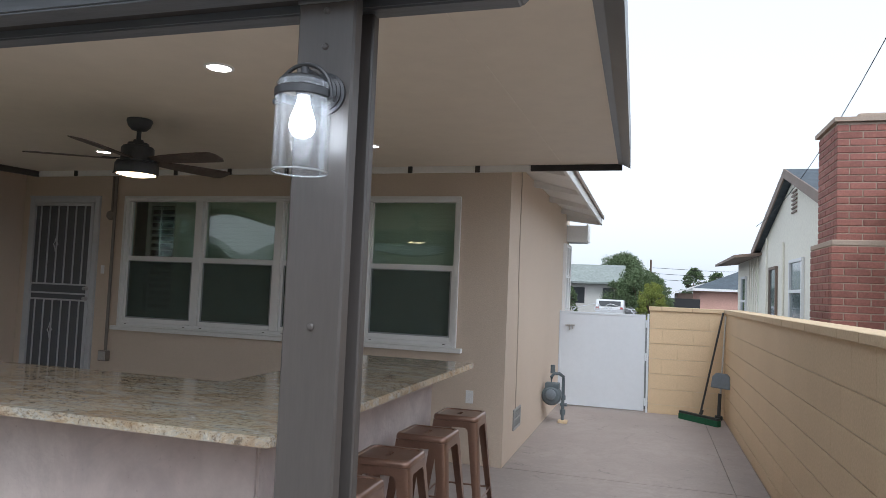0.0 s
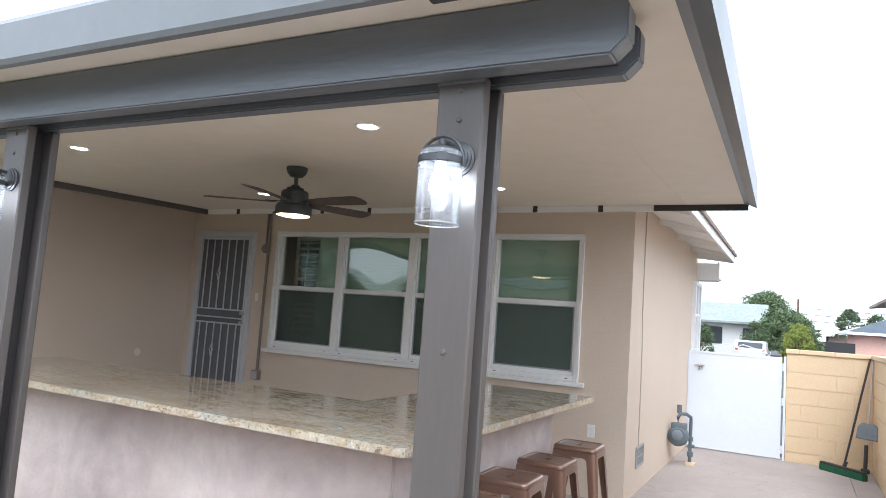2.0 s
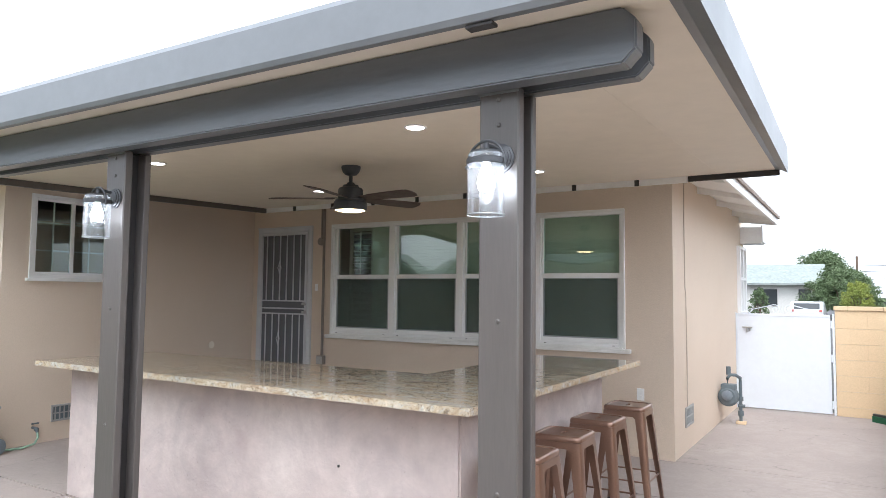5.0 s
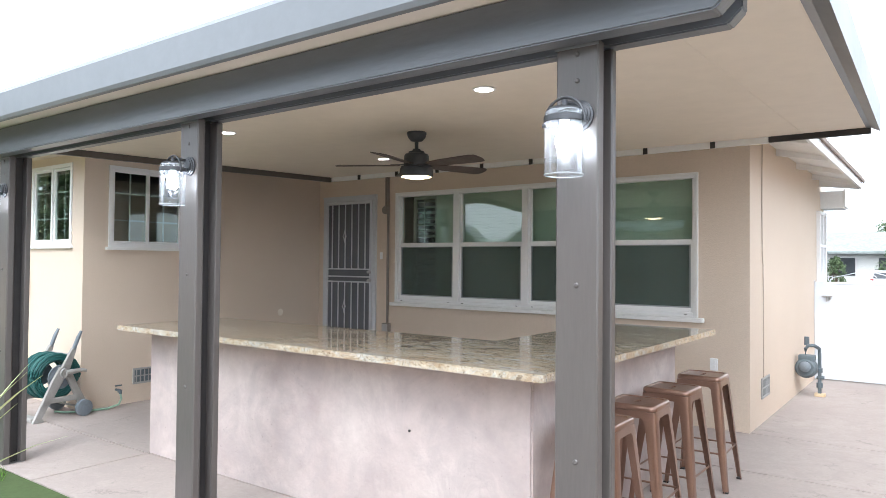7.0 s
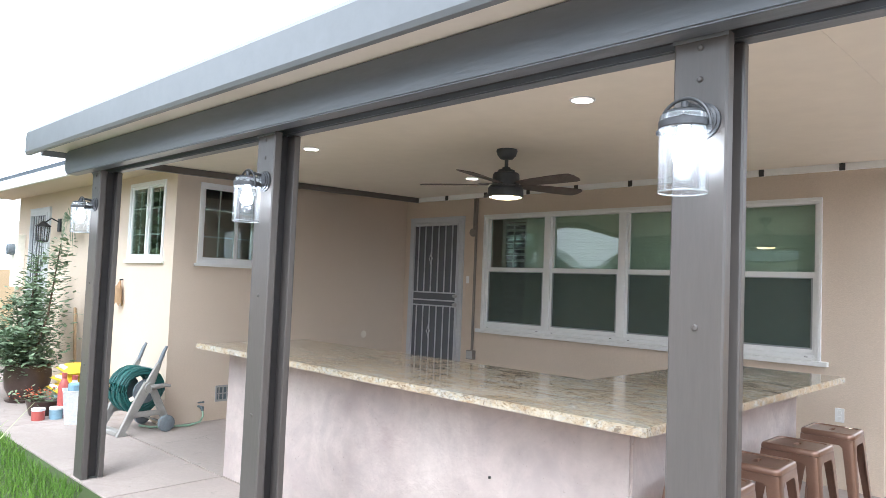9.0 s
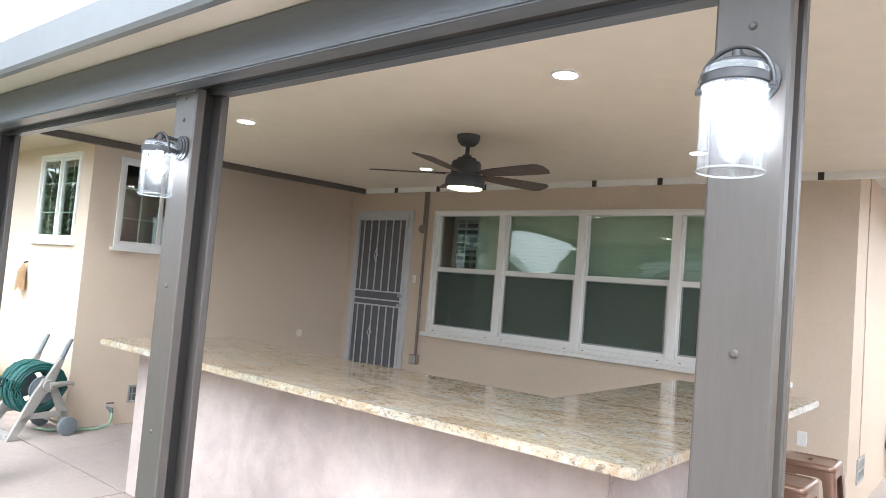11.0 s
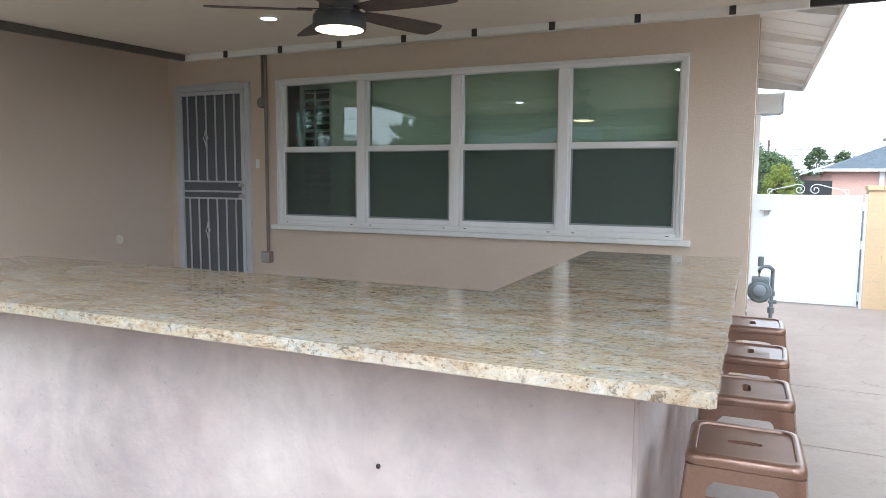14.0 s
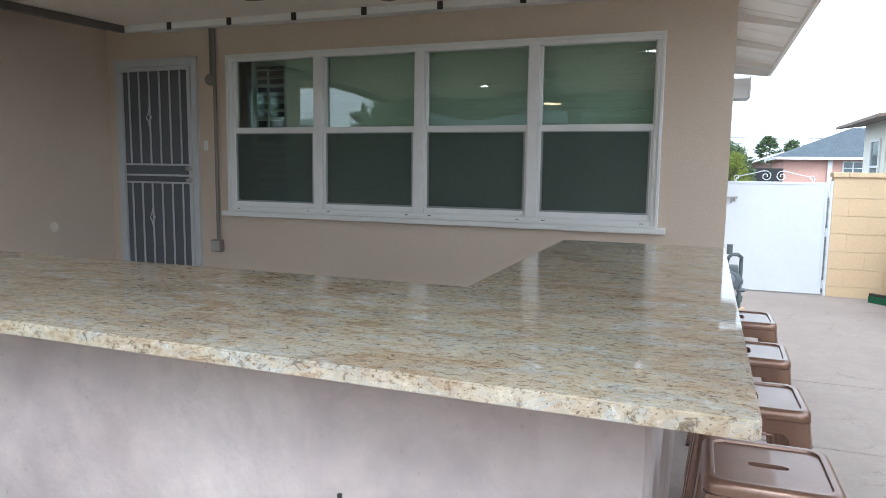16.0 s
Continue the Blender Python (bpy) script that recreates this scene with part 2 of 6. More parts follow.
STUCCO = surface("beige_stucco", (0.645, 0.54, 0.44), 0.9, color2=(0.59, 0.49, 0.395), patch=0.7, grain=90, grain_amount=0.05, bump=0.22, bump_scale=110)
PLASTER = surface("raw_pink_plaster", (0.53, 0.466, 0.438), 0.85, color2=(0.36, 0.29, 0.275), patch=1.6, patch_amount=0.8, grain=7, grain_amount=0.09, bump=0.2, bump_scale=30)
weather(PLASTER, 2.3, (0.40, 0.345, 0.335), 0.6, crack=0.15, pit=0.22, drip=0.03)
GRANITE = granite()
BEAM = surface("blue_grey_beam_paint", (0.118, 0.132, 0.15), 0.34, color2=(0.10, 0.112, 0.128), patch=1.2, grain=30, grain_amount=0.07, bump=0.12, bump_scale=45, stretch=(0.2, 1, 1), gloss=0.7)
METAL = surface("taupe_aluminium", (0.094, 0.085, 0.081), 0.34, color2=(0.079, 0.071, 0.067), patch=2, grain=30, grain_amount=0.07, bump=0.03, bump_scale=45, stretch=(3, 3, 0.3), gloss=0.55)
FASCIA = surface("taupe_gutter_paint", (0.15, 0.162, 0.175), 0.36, patch=1.2, grain=12, grain_amount=0.05, gloss=0.7)
# near black: holds the shade of recesses and gaps; also colours dark fittings
GROOVE = surface("dark_metal_and_gap_shade", (0.035, 0.033, 0.033), 0.5, patch=3, grain=20)
PANEL = surface("cream_ceiling_panel", (0.79, 0.72, 0.62), 0.55, color2=(0.755, 0.685, 0.585), patch=0.5, grain=6, grain_amount=0.03)
WHITE = surface("white_gloss_paint", (0.80, 0.80, 0.79), 0.45, color2=(0.72, 0.72, 0.70), patch=2.5, grain=30, grain_amount=0.03)
VINYL = surface("white_vinyl", (0.82, 0.82, 0.82), 0.4, patch=2, patch_amount=0.2, grain=20, grain_amount=0.02)
GATE_WHITE = surface("white_sheet_metal", (0.66, 0.70, 0.75), 0.4, color2=(0.61, 0.645, 0.69), patch=1.3, grain=15, grain_amount=0.02)
CONCRETE = surface("pinkish_concrete", (0.365, 0.314, 0.289), 0.88, color2=(0.255, 0.215, 0.196), patch=0.6, patch_amount=0.7, grain=30, grain_amount=0.06, bump=0.12, bump_scale=70, per_piece=0.03)
weather(CONCRETE, 3.4, (0.30, 0.255, 0.235), 0.7, crack=0.5, pit=0.25)
JOINT = surface("dark_joint", (0.085, 0.072, 0.066), 0.9)
BLOCK = surface("ochre_block_paint", (0.645, 0.495, 0.32), 0.82, color2=(0.585, 0.445, 0.285), patch=0.9, grain=60, grain_amount=0.08, bump=0.3, bump_scale=90, per_piece=0.02)
MORTAR = surface("ochre_painted_mortar", (0.63, 0.51, 0.36), 0.9, grain=60)
COPPER = surface("copper_bronze_paint", (0.255, 0.150, 0.108), 0.34, metal=0.6, color2=(0.195, 0.113, 0.082), patch=5, grain=160, grain_amount=0.10, bump=0.03, bump_scale=260, gloss=0.6, coat=0.45)
STEEL = surface("brushed_steel", (0.5, 0.5, 0.5), 0.35, metal=0.9, patch=6, grain=60)
IRON_GREY = surface("grey_meter_paint", (0.12, 0.15, 0.168), 0.5, color2=(0.08, 0.095, 0.105), patch=9, grain=60)
VENT_GREY = surface("pale_grey_vent_metal", (0.36, 0.36, 0.35), 0.55, patch=5, grain=40)
CONDUIT = surface("painted_conduit", (0.24, 0.21, 0.185), 0.55, patch=5, grain=40)
BLACK = surface("black_plastic", (0.025, 0.025, 0.027), 0.4, patch=6, grain=40)
DARK_BRONZE = surface("dark_bronze_lamp_metal", (0.075, 0.078, 0.085), 0.4, metal=0.5, patch=9, grain=70)
FAN_METAL = surface("matte_gunmetal", (0.058, 0.063, 0.071), 0.5, metal=0.3, patch=8, grain=60)
FAN_WOOD = surface("dark_walnut_blade", (0.11, 0.085, 0.075), 0.55, color2=(0.06, 0.045, 0.04), patch=10, grain=60, grain_amount=0.25, stretch=(1, 1, 1))
DOOR_STEEL = surface("pale_grey_door_steel", (0.58, 0.60, 0.62), 0.45, color2=(0.5, 0.52, 0.54), patch=4, grain=40, grain_amount=0.03)
DOOR_MESH = surface("grey_perforated_mesh", (0.13, 0.14, 0.155), 0.6, color2=(0.11, 0.118, 0.13), patch=2, grain=300, grain_amount=0.15)
GLASS = clear_glass("window_glass", (0.86, 0.93, 0.89), 0.07, 0.6)
JAR = hazy_glass("lamp_jar_glass")
# opaque pale colour standing for the glint on the jar's thick glass edge
RIM_GLASS = surface("rim_glint_pale", (0.42, 0.44, 0.46), 0.12, patch=9, grain=60, grain_amount=0.03, coat=0.4)
SCREEN = mesh_screen("insect_screen", (0.10, 0.128, 0.117), 0.5)
SCREEN_FRAME = surface("grey_screen_aluminium", (0.30, 0.31, 0.32), 0.5, patch=4, grain=60)
ROOM = surface("sage_room_wall", (0.30, 0.42, 0.32), 0.8, patch=0.8, grain=10, grain_amount=0.05)
ROOM_FLOOR = surface("dim_room_floor", (0.16, 0.12, 0.09), 0.6)
BLIND = surface("sage_blind", (0.62, 0.68, 0.61), 0.6, color2=(0.56, 0.62, 0.55), patch=1.2, grain=12, grain_amount=0.05)
SHUTTER = surface("shutter_paint", (0.45, 0.48, 0.44), 0.5, patch=3)
SHINGLE = surface("grey_shingles", (0.085, 0.105, 0.125), 0.95, color2=(0.06, 0.075, 0.09), patch=1.5, grain=9, grain_amount=0.25, bump=0.4, bump_scale=20)
PALE_SHINGLE = surface("pale_green_shingles", (0.255, 0.285, 0.27), 0.9, color2=(0.19, 0.215, 0.205), patch=1.2, grain=5, grain_amount=0.2)
PALE_STUCCO = surface("cream_stucco", (0.87, 0.84, 0.74), 0.9, color2=(0.81, 0.78, 0.68), patch=0.6, grain=20, grain_amount=0.06, bump=0.2, bump_scale=60)
PINK_STUCCO = surface("salmon_stucco", (0.66, 0.40, 0.33), 0.9, patch=0.5, grain=10)
GREY_STUCCO = surface("pale_grey_stucco", (0.60, 0.59, 0.56), 0.9, patch=0.5, grain=10)
BRICK = surface("red_brick", (0.29, 0.12, 0.095), 0.85, color2=(0.21, 0.088, 0.074), patch=4, grain=45, grain_amount=0.2, bump=0.4, bump_scale=80, per_piece=0.18)
BRICK_MORTAR = surface("tan_mortar", (0.40, 0.32, 0.26), 0.95, grain=60)
BROWN_TRIM = surface("brown_trim_paint", (0.22, 0.16, 0.125), 0.6, patch=3)
FOLIAGE = surface("dark_foliage", (0.08, 0.12, 0.05), 0.65, color2=(0.13, 0.18, 0.08), patch=1.5, patch_amount=0.8, grain=8, grain_amount=0.35)
YELLOW_LEAF = surface("yellow_green_foliage", (0.25, 0.28, 0.05), 0.65, color2=(0.14, 0.19, 0.04), patch=2, patch_amount=0.8, grain=8, grain_amount=0.3)
BUSH_LEAF = surface("grey_green_leaf", (0.14, 0.205, 0.12), 0.6, color2=(0.21, 0.28, 0.17), patch=7, patch_amount=0.8, grain=30, grain_amount=0.3)
STRAP_LEAF = surface("pale_strap_leaf", (0.50, 0.58, 0.27), 0.45, color2=(0.33, 0.46, 0.15), patch=6, grain=40)
GRASS = surface("lawn_grass", (0.085, 0.19, 0.02), 0.7, color2=(0.14, 0.25, 0.03), patch=3, patch_amount=0.8, grain=60, grain_amount=0.35)
SOIL = surface("lawn_soil", (0.055, 0.085, 0.025), 0.95, patch=3, grain=30)
BARK = surface("brown_bark", (0.13, 0.09, 0.065), 0.9, patch=5, grain=40, bump=0.4, bump_scale=40)
ASPHALT = surface("asphalt", (0.075, 0.075, 0.077), 0.9, patch=0.5, grain=20)
TERRACOTTA = surface("dark_glazed_pot", (0.07, 0.044, 0.038), 0.35, patch=5, grain=30)
REEL_GREY = surface("taupe_plastic", (0.32, 0.31, 0.295), 0.5, patch=5, grain=60, grain_amount=0.06)
HOSE = surface("green_hose_rubber", (0.02, 0.11, 0.105), 0.45, patch=8, grain=60)
PALE_HOSE = surface("pale_green_hose", (0.30, 0.45, 0.34), 0.45, patch=8, grain=60)
BROOM_GREEN = surface("green_bristles", (0.012, 0.10, 0.045), 0.8, patch=10, grain=160, grain_amount=0.4, stretch=(1, 1, 0.15))
PAN_GREY = surface("blue_grey_plastic", (0.17, 0.20, 0.23), 0.5, patch=6)
WOOD = surface("pale_wood_stake", (0.42, 0.28, 0.16), 0.7, patch=4, grain=50, stretch=(1, 1, 0.2))
RED = surface("red_plastic", (0.40, 0.09, 0.08), 0.4, patch=6)
CLEAR_WHITE = surface("cloudy_white_plastic", (0.68, 0.70, 0.72), 0.4, patch=6)
BLUE_WHITE = surface("blue_print_plastic", (0.22, 0.36, 0.46), 0.45, patch=6)
YELLOW = surface("yellow_print_plastic", (0.70, 0.50, 0.03), 0.45, patch=6)
ORANGE_PETAL = surface("orange_petals", (0.65, 0.10, 0.03), 0.6, patch=8)
CAR_WHITE = surface("silver_car_paint", (0.62, 0.63, 0.65), 0.3, patch=2)
CAR_GLASS = surface("dark_car_glass", (0.05, 0.055, 0.06), 0.12)
SKY_PANE = surface("dark_reflecting_glass", (0.10, 0.14, 0.15), 0.06, patch=1, gloss=1.0)
CABLE = surface("black_cable", (0.03, 0.03, 0.03), 0.6)
CREAM_CABLE = surface("cream_painted_cable", (0.50, 0.42, 0.34), 0.6)
CAN_GLOW = light_giver("recessed_lamp_glow", (1.0, 0.93, 0.84), CAN)
FAN_GLOW = light_giver("fan_lamp_glow", (1.0, 0.72, 0.42), FANLIGHT)
BULB_GLOW = light_giver("bulb_glow", (0.96, 0.98, 1.0), BULB)


# ---- mesh helpers ----
def box(bm, x0, x1, y0, y1, z0, z1, bevel=0.0):
    made = bmesh.ops.create_cube(bm, size=1.0, matrix=Matrix.Translation(((x0 + x1) / 2, (y0 + y1) / 2, (z0 + z1) / 2)) @ Matrix.Diagonal((abs(x1 - x0), abs(y1 - y0), abs(z1 - z0), 1)))
    if bevel:
        edges = {e for v in made["verts"] for e in v.link_edges}
        bmesh.ops.bevel(bm, geom=list(edges), offset=bevel, segments=2, affect="EDGES", profile=0.5)
    return bm


def rod(bm, a, b, r, r2=None, n=12):
    a, b = Vector(a), Vector(b)
    turn = (b - a).to_track_quat("Z", "Y").to_matrix().to_4x4()
    bmesh.ops.create_cone(bm, cap_ends=True, segments=n, radius1=r, radius2=r if r2 is None else r2, depth=(b - a).length, matrix=Matrix.Translation((a + b) / 2) @ turn)
    return bm


def sweep(bm, points, r, n=8, closed=False):
    pts = [Vector(p) for p in points]
    rings = []
    up = Vector((0, 0, 1))
    for i, p in enumerate(pts):
        a = pts[i - 1] if i or closed else p
        b = pts[(i + 1) % len(pts)] if i < len(pts) - 1 or closed else p
        d = (b - a).normalized()
        side = d.cross(up)
        if side.length < 0.05:
            side = d.cross(Vector((1, 0, 0)))
        side.normalize()
        other = side.cross(d)
        rr = r[i] if isinstance(r, (list, tuple)) else r
        rings.append([bm.verts.new(p + rr * (math.cos(6.2832 * k / n) * side + math.sin(6.2832 * k / n) * other)) for k in range(n)])
    pairs = list(zip(rings, rings[1:])) + ([(rings[-1], rings[0])] if closed else [])
    for ra, rb in pairs:
        for k in range(n):
            bm.faces.new((ra[k], ra[(k + 1) % n], rb[(k + 1) % n], rb[k]))
    if not closed:
        bm.faces.new(rings[0][::-1])
        bm.faces.new(rings[-1])
    return bm


def lathe(bm, profile, centre=(0, 0, 0), n=24):
    """Turns (radius, height) pairs round the upright axis through centre."""
    c = Vector(centre)
    rings = []
    for r, z in profile:
        if r < 1e-5:
            rings.append([bm.verts.new(c + Vector((0, 0, z)))])
        else:
            rings.append([bm.verts.new(c + Vector((r * math.cos(6.28319 * k / n), r * math.sin(6.28319 * k / n), z))) for k in range(n)])
    for ra, rb in zip(rings, rings[1:]):
        for k in range(n):
            j = (k + 1) % n
            if len(ra) == 1 and len(rb) == 1:
                continue
            if len(ra) == 1:
                bm.faces.new((ra[0], rb[j], rb[k]))
            elif len(rb) == 1:
                bm.faces.new((ra[k], ra[j], rb[0]))
            else:
                bm.faces.new((ra[k], ra[j], rb[j], rb[k]))
    return bm


def prism(bm, outline, along, a, b):
    """A flat outline pushed along x, y or z from a to b. The outline's pairs are the other two axes, in order."""
    def at(p, s):
        return {"x": (s, p[0], p[1]), "y": (p[0], s, p[1]), "z": (p[0], p[1], s)}[along]
    lo = [bm.verts.new(at(p, a)) for p in outline]
    hi = [bm.verts.new(at(p, b)) for p in outline]
    n = len(outline)
    bm.faces.new(lo)
    bm.faces.new(hi[::-1])
    for k in range(n):
        bm.faces.new((lo[k], hi[k], hi[(k + 1) % n], lo[(k + 1) % n]))
    bmesh.ops.recalc_face_normals(bm, faces=bm.faces)
    return bm


BASE = {}


def mesh_of(name, bm, material, smooth=False):
    bmesh.ops.recalc_face_normals(bm, faces=bm.faces)
    data = bpy.data.meshes.new(name)
    bm.to_mesh(data)
    bm.free()
    data.materials.append(material)
    if smooth:
        data.polygons.foreach_set("use_smooth", [True] * len(data.polygons))
        data.set_sharp_from_angle(angle=radians(40))
    return data


def thing(name, label, category, at=(0, 0, 0), group="", kind=""):
    ob = new(name)
    ob.location = at
    ob.empty_display_size = 0.1
    BASE[ob.name] = Vector(at)
    return tagged(ob, label, category, group, kind)


def part(name, bm, material, parent, label="", smooth=False):
    base = BASE[parent.name]
    bmesh.ops.translate(bm, verts=bm.verts, vec=-base)
    ob = new(name, mesh_of(name, bm, material, smooth))
    ob.parent = parent
    BASE[ob.name] = base
    return tagged(ob, label)


def solo(name, bm, material, label, category, kind="", group="", smooth=False):
    ob = new(name, mesh_of(name, bm, material, smooth))
    BASE[ob.name] = Vector((0, 0, 0))
    return tagged(ob, label, category, group, kind)


def B():
    return bmesh.new()


# ---- plan ----
WALL_Y = 6.515      # back wall of the house
SIDE_X = 0.053      # side wall of the house, towards the gate
WING_X = -5.58      # wing wall under the cover
WING_Y = 3.25       # front wall of the wing
GATE_Y = 10.32
FENCE_X = 2.25
COVER = (-4.785, 1.205, 1.65, 5.87)


def roof_z(y):
    return 2.513 + 0.0255 * (y - 3.01)


# ---- ground ----
bm = B()
box(bm, -400, 400, -400, 700, -0.35, -0.06)
solo("ground", bm, ASPHALT, "grey asphalt and earth reaching to the horizon", "ground", "structure")
pave = thing("pavement", "pinkish-grey concrete patio slabs with tooled joints", "pavement", (0, 0, 0), kind="structure")
bm = B()
box(bm, -12.5, 2.26, -4.0, 10.6, -0.058, -0.016)
part("joint_bed", bm, JOINT, pave)
xs = [-12.5, -9.2, -6.4, -3.62, 1.98, 2.255]
ys = [1.96, 2.83, 5.27, 6.54, 10.6]
for i in range(len(xs) - 1):
    for j in range(len(ys) - 1):
        bm = B()
        box(bm, xs[i] + (0.002 if xs[i] == 1.98 else 0.007), xs[i + 1] - (0.002 if xs[i + 1] == 1.98 else 0.007), ys[j] + 0.007, ys[j + 1] - 0.007, -0.055, 0.0, 0.004)
        part("slab", bm, CONCRETE, pave)
bm = B()
box(bm, -3.0, 2.255, -4.0, 1.95, -0.055, 0.0, 0.004)
part("slab", bm, CONCRETE, pave)

# ---- house walls ----
T = 0.16
TOP = 2.78
bm = B()
WX0, WX1, WZ0, WZ1 = -4.168, -0.407, 1.03, 2.417
DX0, DX1, DZ0, DZ1 = -5.466, -4.503, 0.36, 2.405
for x0, x1, z0, z1 in ((WING_X - T, DX0, 0, TOP), (DX0, DX1, 0, DZ0), (DX0, DX1, DZ1, TOP), (DX1, WX0, 0, TOP), (WX0, WX1, 0, WZ0), (WX0, WX1, WZ1, TOP), (WX1, SIDE_X, 0, TOP)):
    box(bm, x0, x1, WALL_Y, WALL_Y + T, z0, z1)
solo("wall_north", bm, STUCCO, "beige stucco house wall with a wide window and a door", "wall", "structure")
bm = B()
SWY0, SWY1, SWZ0, SWZ1 = 10.5, 11.14, 1.30, 2.30
for y0, y1, z0, z1 in ((WALL_Y + T, SWY0, 0, TOP), (SWY0, SWY1, 0, SWZ0), (SWY0, SWY1, SWZ1, TOP), (SWY1, 11.2, 0, TOP)):
    box(bm, SIDE_X - T, SIDE_X, y0, y1, z0, z1)
solo("wall_east", bm, STUCCO, "pale beige stucco side wall running to the gate", "wall", "structure")
bm = B()
LY0, LY1, LZ0, LZ1 = 3.505, 4.40, 1.67, 2.53
for y0, y1, z0, z1 in ((WING_Y + T, LY0, 0, TOP), (LY0, LY1, 0, LZ0), (LY0, LY1, LZ1, TOP), (LY1, WALL_Y, 0, TOP)):
    box(bm, WING_X - T, WING_X, y0, y1, z0, z1)
solo("wall_west", bm, STUCCO, "beige stucco wing wall under the patio cover", "wall", "structure")
bm = B()
FX0, FX1, FZ0, FZ1 = -6.73, -5.82, 1.68, 2.545
EX0, EX1, EZ1 = -10.33, -9.46, 2.41
for x0, x1, z0, z1 in ((-11.0, EX0, 0, TOP), (EX0, EX1, 0, 0.15), (EX0, EX1, EZ1, TOP), (EX1, FX0, 0, TOP), (FX0, FX1, 0, FZ0), (FX0, FX1, FZ1, TOP), (FX1, WING_X, 0, TOP)):
    box(bm, x0, x1, WING_Y, WING_Y + T, z0, z1)
solo("wall_south", bm, STUCCO, "sunlit beige stucco front wall of the house wing", "wall", "structure")
bm = B()
box(bm, -11.0, -10.84, WING_Y + T, 11.2, 0, TOP)
box(bm, -10.84, SIDE_X - T, 11.04, 11.2, 0, TOP)
solo("wall_far", bm, STUCCO, "beige stucco outer walls closing the house", "wall", "structure")
bm = B()
box(bm, WING_X - T, SIDE_X - T - 0.01, 9.8, 9.9, 0.3, TOP)
box(bm, WING_X - T + 0.01, WING_X - 0.03, WALL_Y + T + 0.01, 9.8, 0.3, TOP)
solo("room_wall", bm, ROOM, "sage green room wall seen through the window", "wall", "structure")
bm = B()
box(bm, -10.8, SIDE_X - T - 0.01, WALL_Y + T + 0.02, 11.0, 0.2, 0.3)
box(bm, -10.8, WING_X - T - 0.01, WING_Y + T + 0.02, WALL_Y + T + 0.01, 0.2, 0.3)
solo("room_floor", bm, ROOM_FLOOR, "dim brown floor inside the house", "floor", "structure")
bm = B()
prism(bm, ((0.56, 2.735), (0.56, 2.755), (-5.3, 3.35), (-11.4, 2.88), (-11.4, 2.83), (0.05, 2.83)), "y", 5.9, 10.80)
prism(bm, ((0.05, 2.80), (0.05, 2.82), (-5.3, 3.35), (-11.4, 2.88), (-11.4, 2.83)), "y", 10.80, 11.35)
prism(bm, ((-11.4, 2.735), (-4.99, 2.735), (-4.99, 2.785), (-11.4, 2.785)), "y", 2.68, 5.88)
solo("house_roof", bm, SHINGLE, "low grey shingle roof of the house", "roof", "structure")

# ---- eaves ----
eave = thing("side_eave", "white eave with rafters and board soffit", "eave", (0.3, 8.2, 2.6), kind="structure")
bm = B()
box(bm, 0.545, 0.575, 5.9, 10.8, 2.60, 2.72, 0.003)
part("fascia_board", bm, WHITE, eave)
bm = B()
box(bm, 0.578, 0.60, 5.9, 10.85, 2.69, 2.735, 0.003)
part("drip_edge", bm, BROWN_TRIM, eave)
bm = B()
prism(bm, ((SIDE_X, 2.66), (0.545, 2.60), (0.545, 2.70), (SIDE_X, 2.80)), "y", 10.76, 10.80)
part("end_rafter", bm, WHITE, eave)
bm = B()
prism(bm, ((SIDE_X, 2.782), (0.545, 2.657), (0.545, 2.672), (SIDE_X, 2.797)), "y", 5.9, 10.76)
part("deck", bm, WHITE, eave)
for k in range(12):
    y = 5.92 + 0.403 * k
    bm = B()
    prism(bm, ((SIDE_X, 2.772), (0.545, 2.647), (0.545, 2.656), (SIDE_X, 2.781)), "y", y, y + 0.388)
    part("board", bm, WHITE, eave)
for k in range(4):
    y = 6.5 + 1.21 * k
    bm = B()
    prism(bm, ((SIDE_X, 2.70), (0.50, 2.612), (0.545, 2.605), (0.545, 2.646), (SIDE_X, 2.771)), "y", y, y + 0.045)
    part("rafter", bm, WHITE, eave)
bm = B()
box(bm, SIDE_X, 0.34, 10.86, 11.25, 2.35, 2.60, 0.004)
box(bm, 0.342, 0.365, 10.84, 11.28, 2.37, 2.62, 0.003)
solo("window_hood", bm, WHITE, "white boxed hood above the side window", "eave", "structure")
bm = B()
box(bm, -4.98, SIDE_X + 0.4, 5.90, WALL_Y, 2.66, 2.69)
solo("back_soffit", bm, WHITE, "white soffit behind the patio cover", "soffit", "structure")
strip = thing("eave_fascia", "white fascia strip with dark hanger brackets", "trim", (-2.2, 5.88, 2.53), kind="structure")
bm = B()
box(bm, -4.77, 0.33, 5.862, 5.90, 2.535, 2.66, 0.003)
part("fascia_board", bm, WHITE, strip)
for k in range(8):
    x = -0.102 - 0.588 * k
    bm = B()
    box(bm, x - 0.02, x + 0.02, 5.85, 5.8615, 2.53, 2.612, 0.002)
    part("bracket", bm, GROOVE, strip)
weave = thing("wing_eave", "white fascia and soffit of the house wing", "eave", (-8.0, 2.9, 2.6), kind="structure")
bm = B()
box(bm, -11.4, -4.98, 2.66, 2.70, 2.60, 2.73, 0.003)
part("fascia_board", bm, WHITE, weave)
bm = B()
box(bm, -11.4, -4.98, 2.70, WING_Y, 2.63, 2.65)
part("soffit", bm, STUCCO, weave)
# unseen board added over the gap to keep sky light off the door wall
bm = B()
box(bm, WING_X, COVER[0] - 0.002, WING_Y + 0.002, WALL_Y, 2.735, 2.76)
part("gap_shade_board", bm, STUCCO, weave)

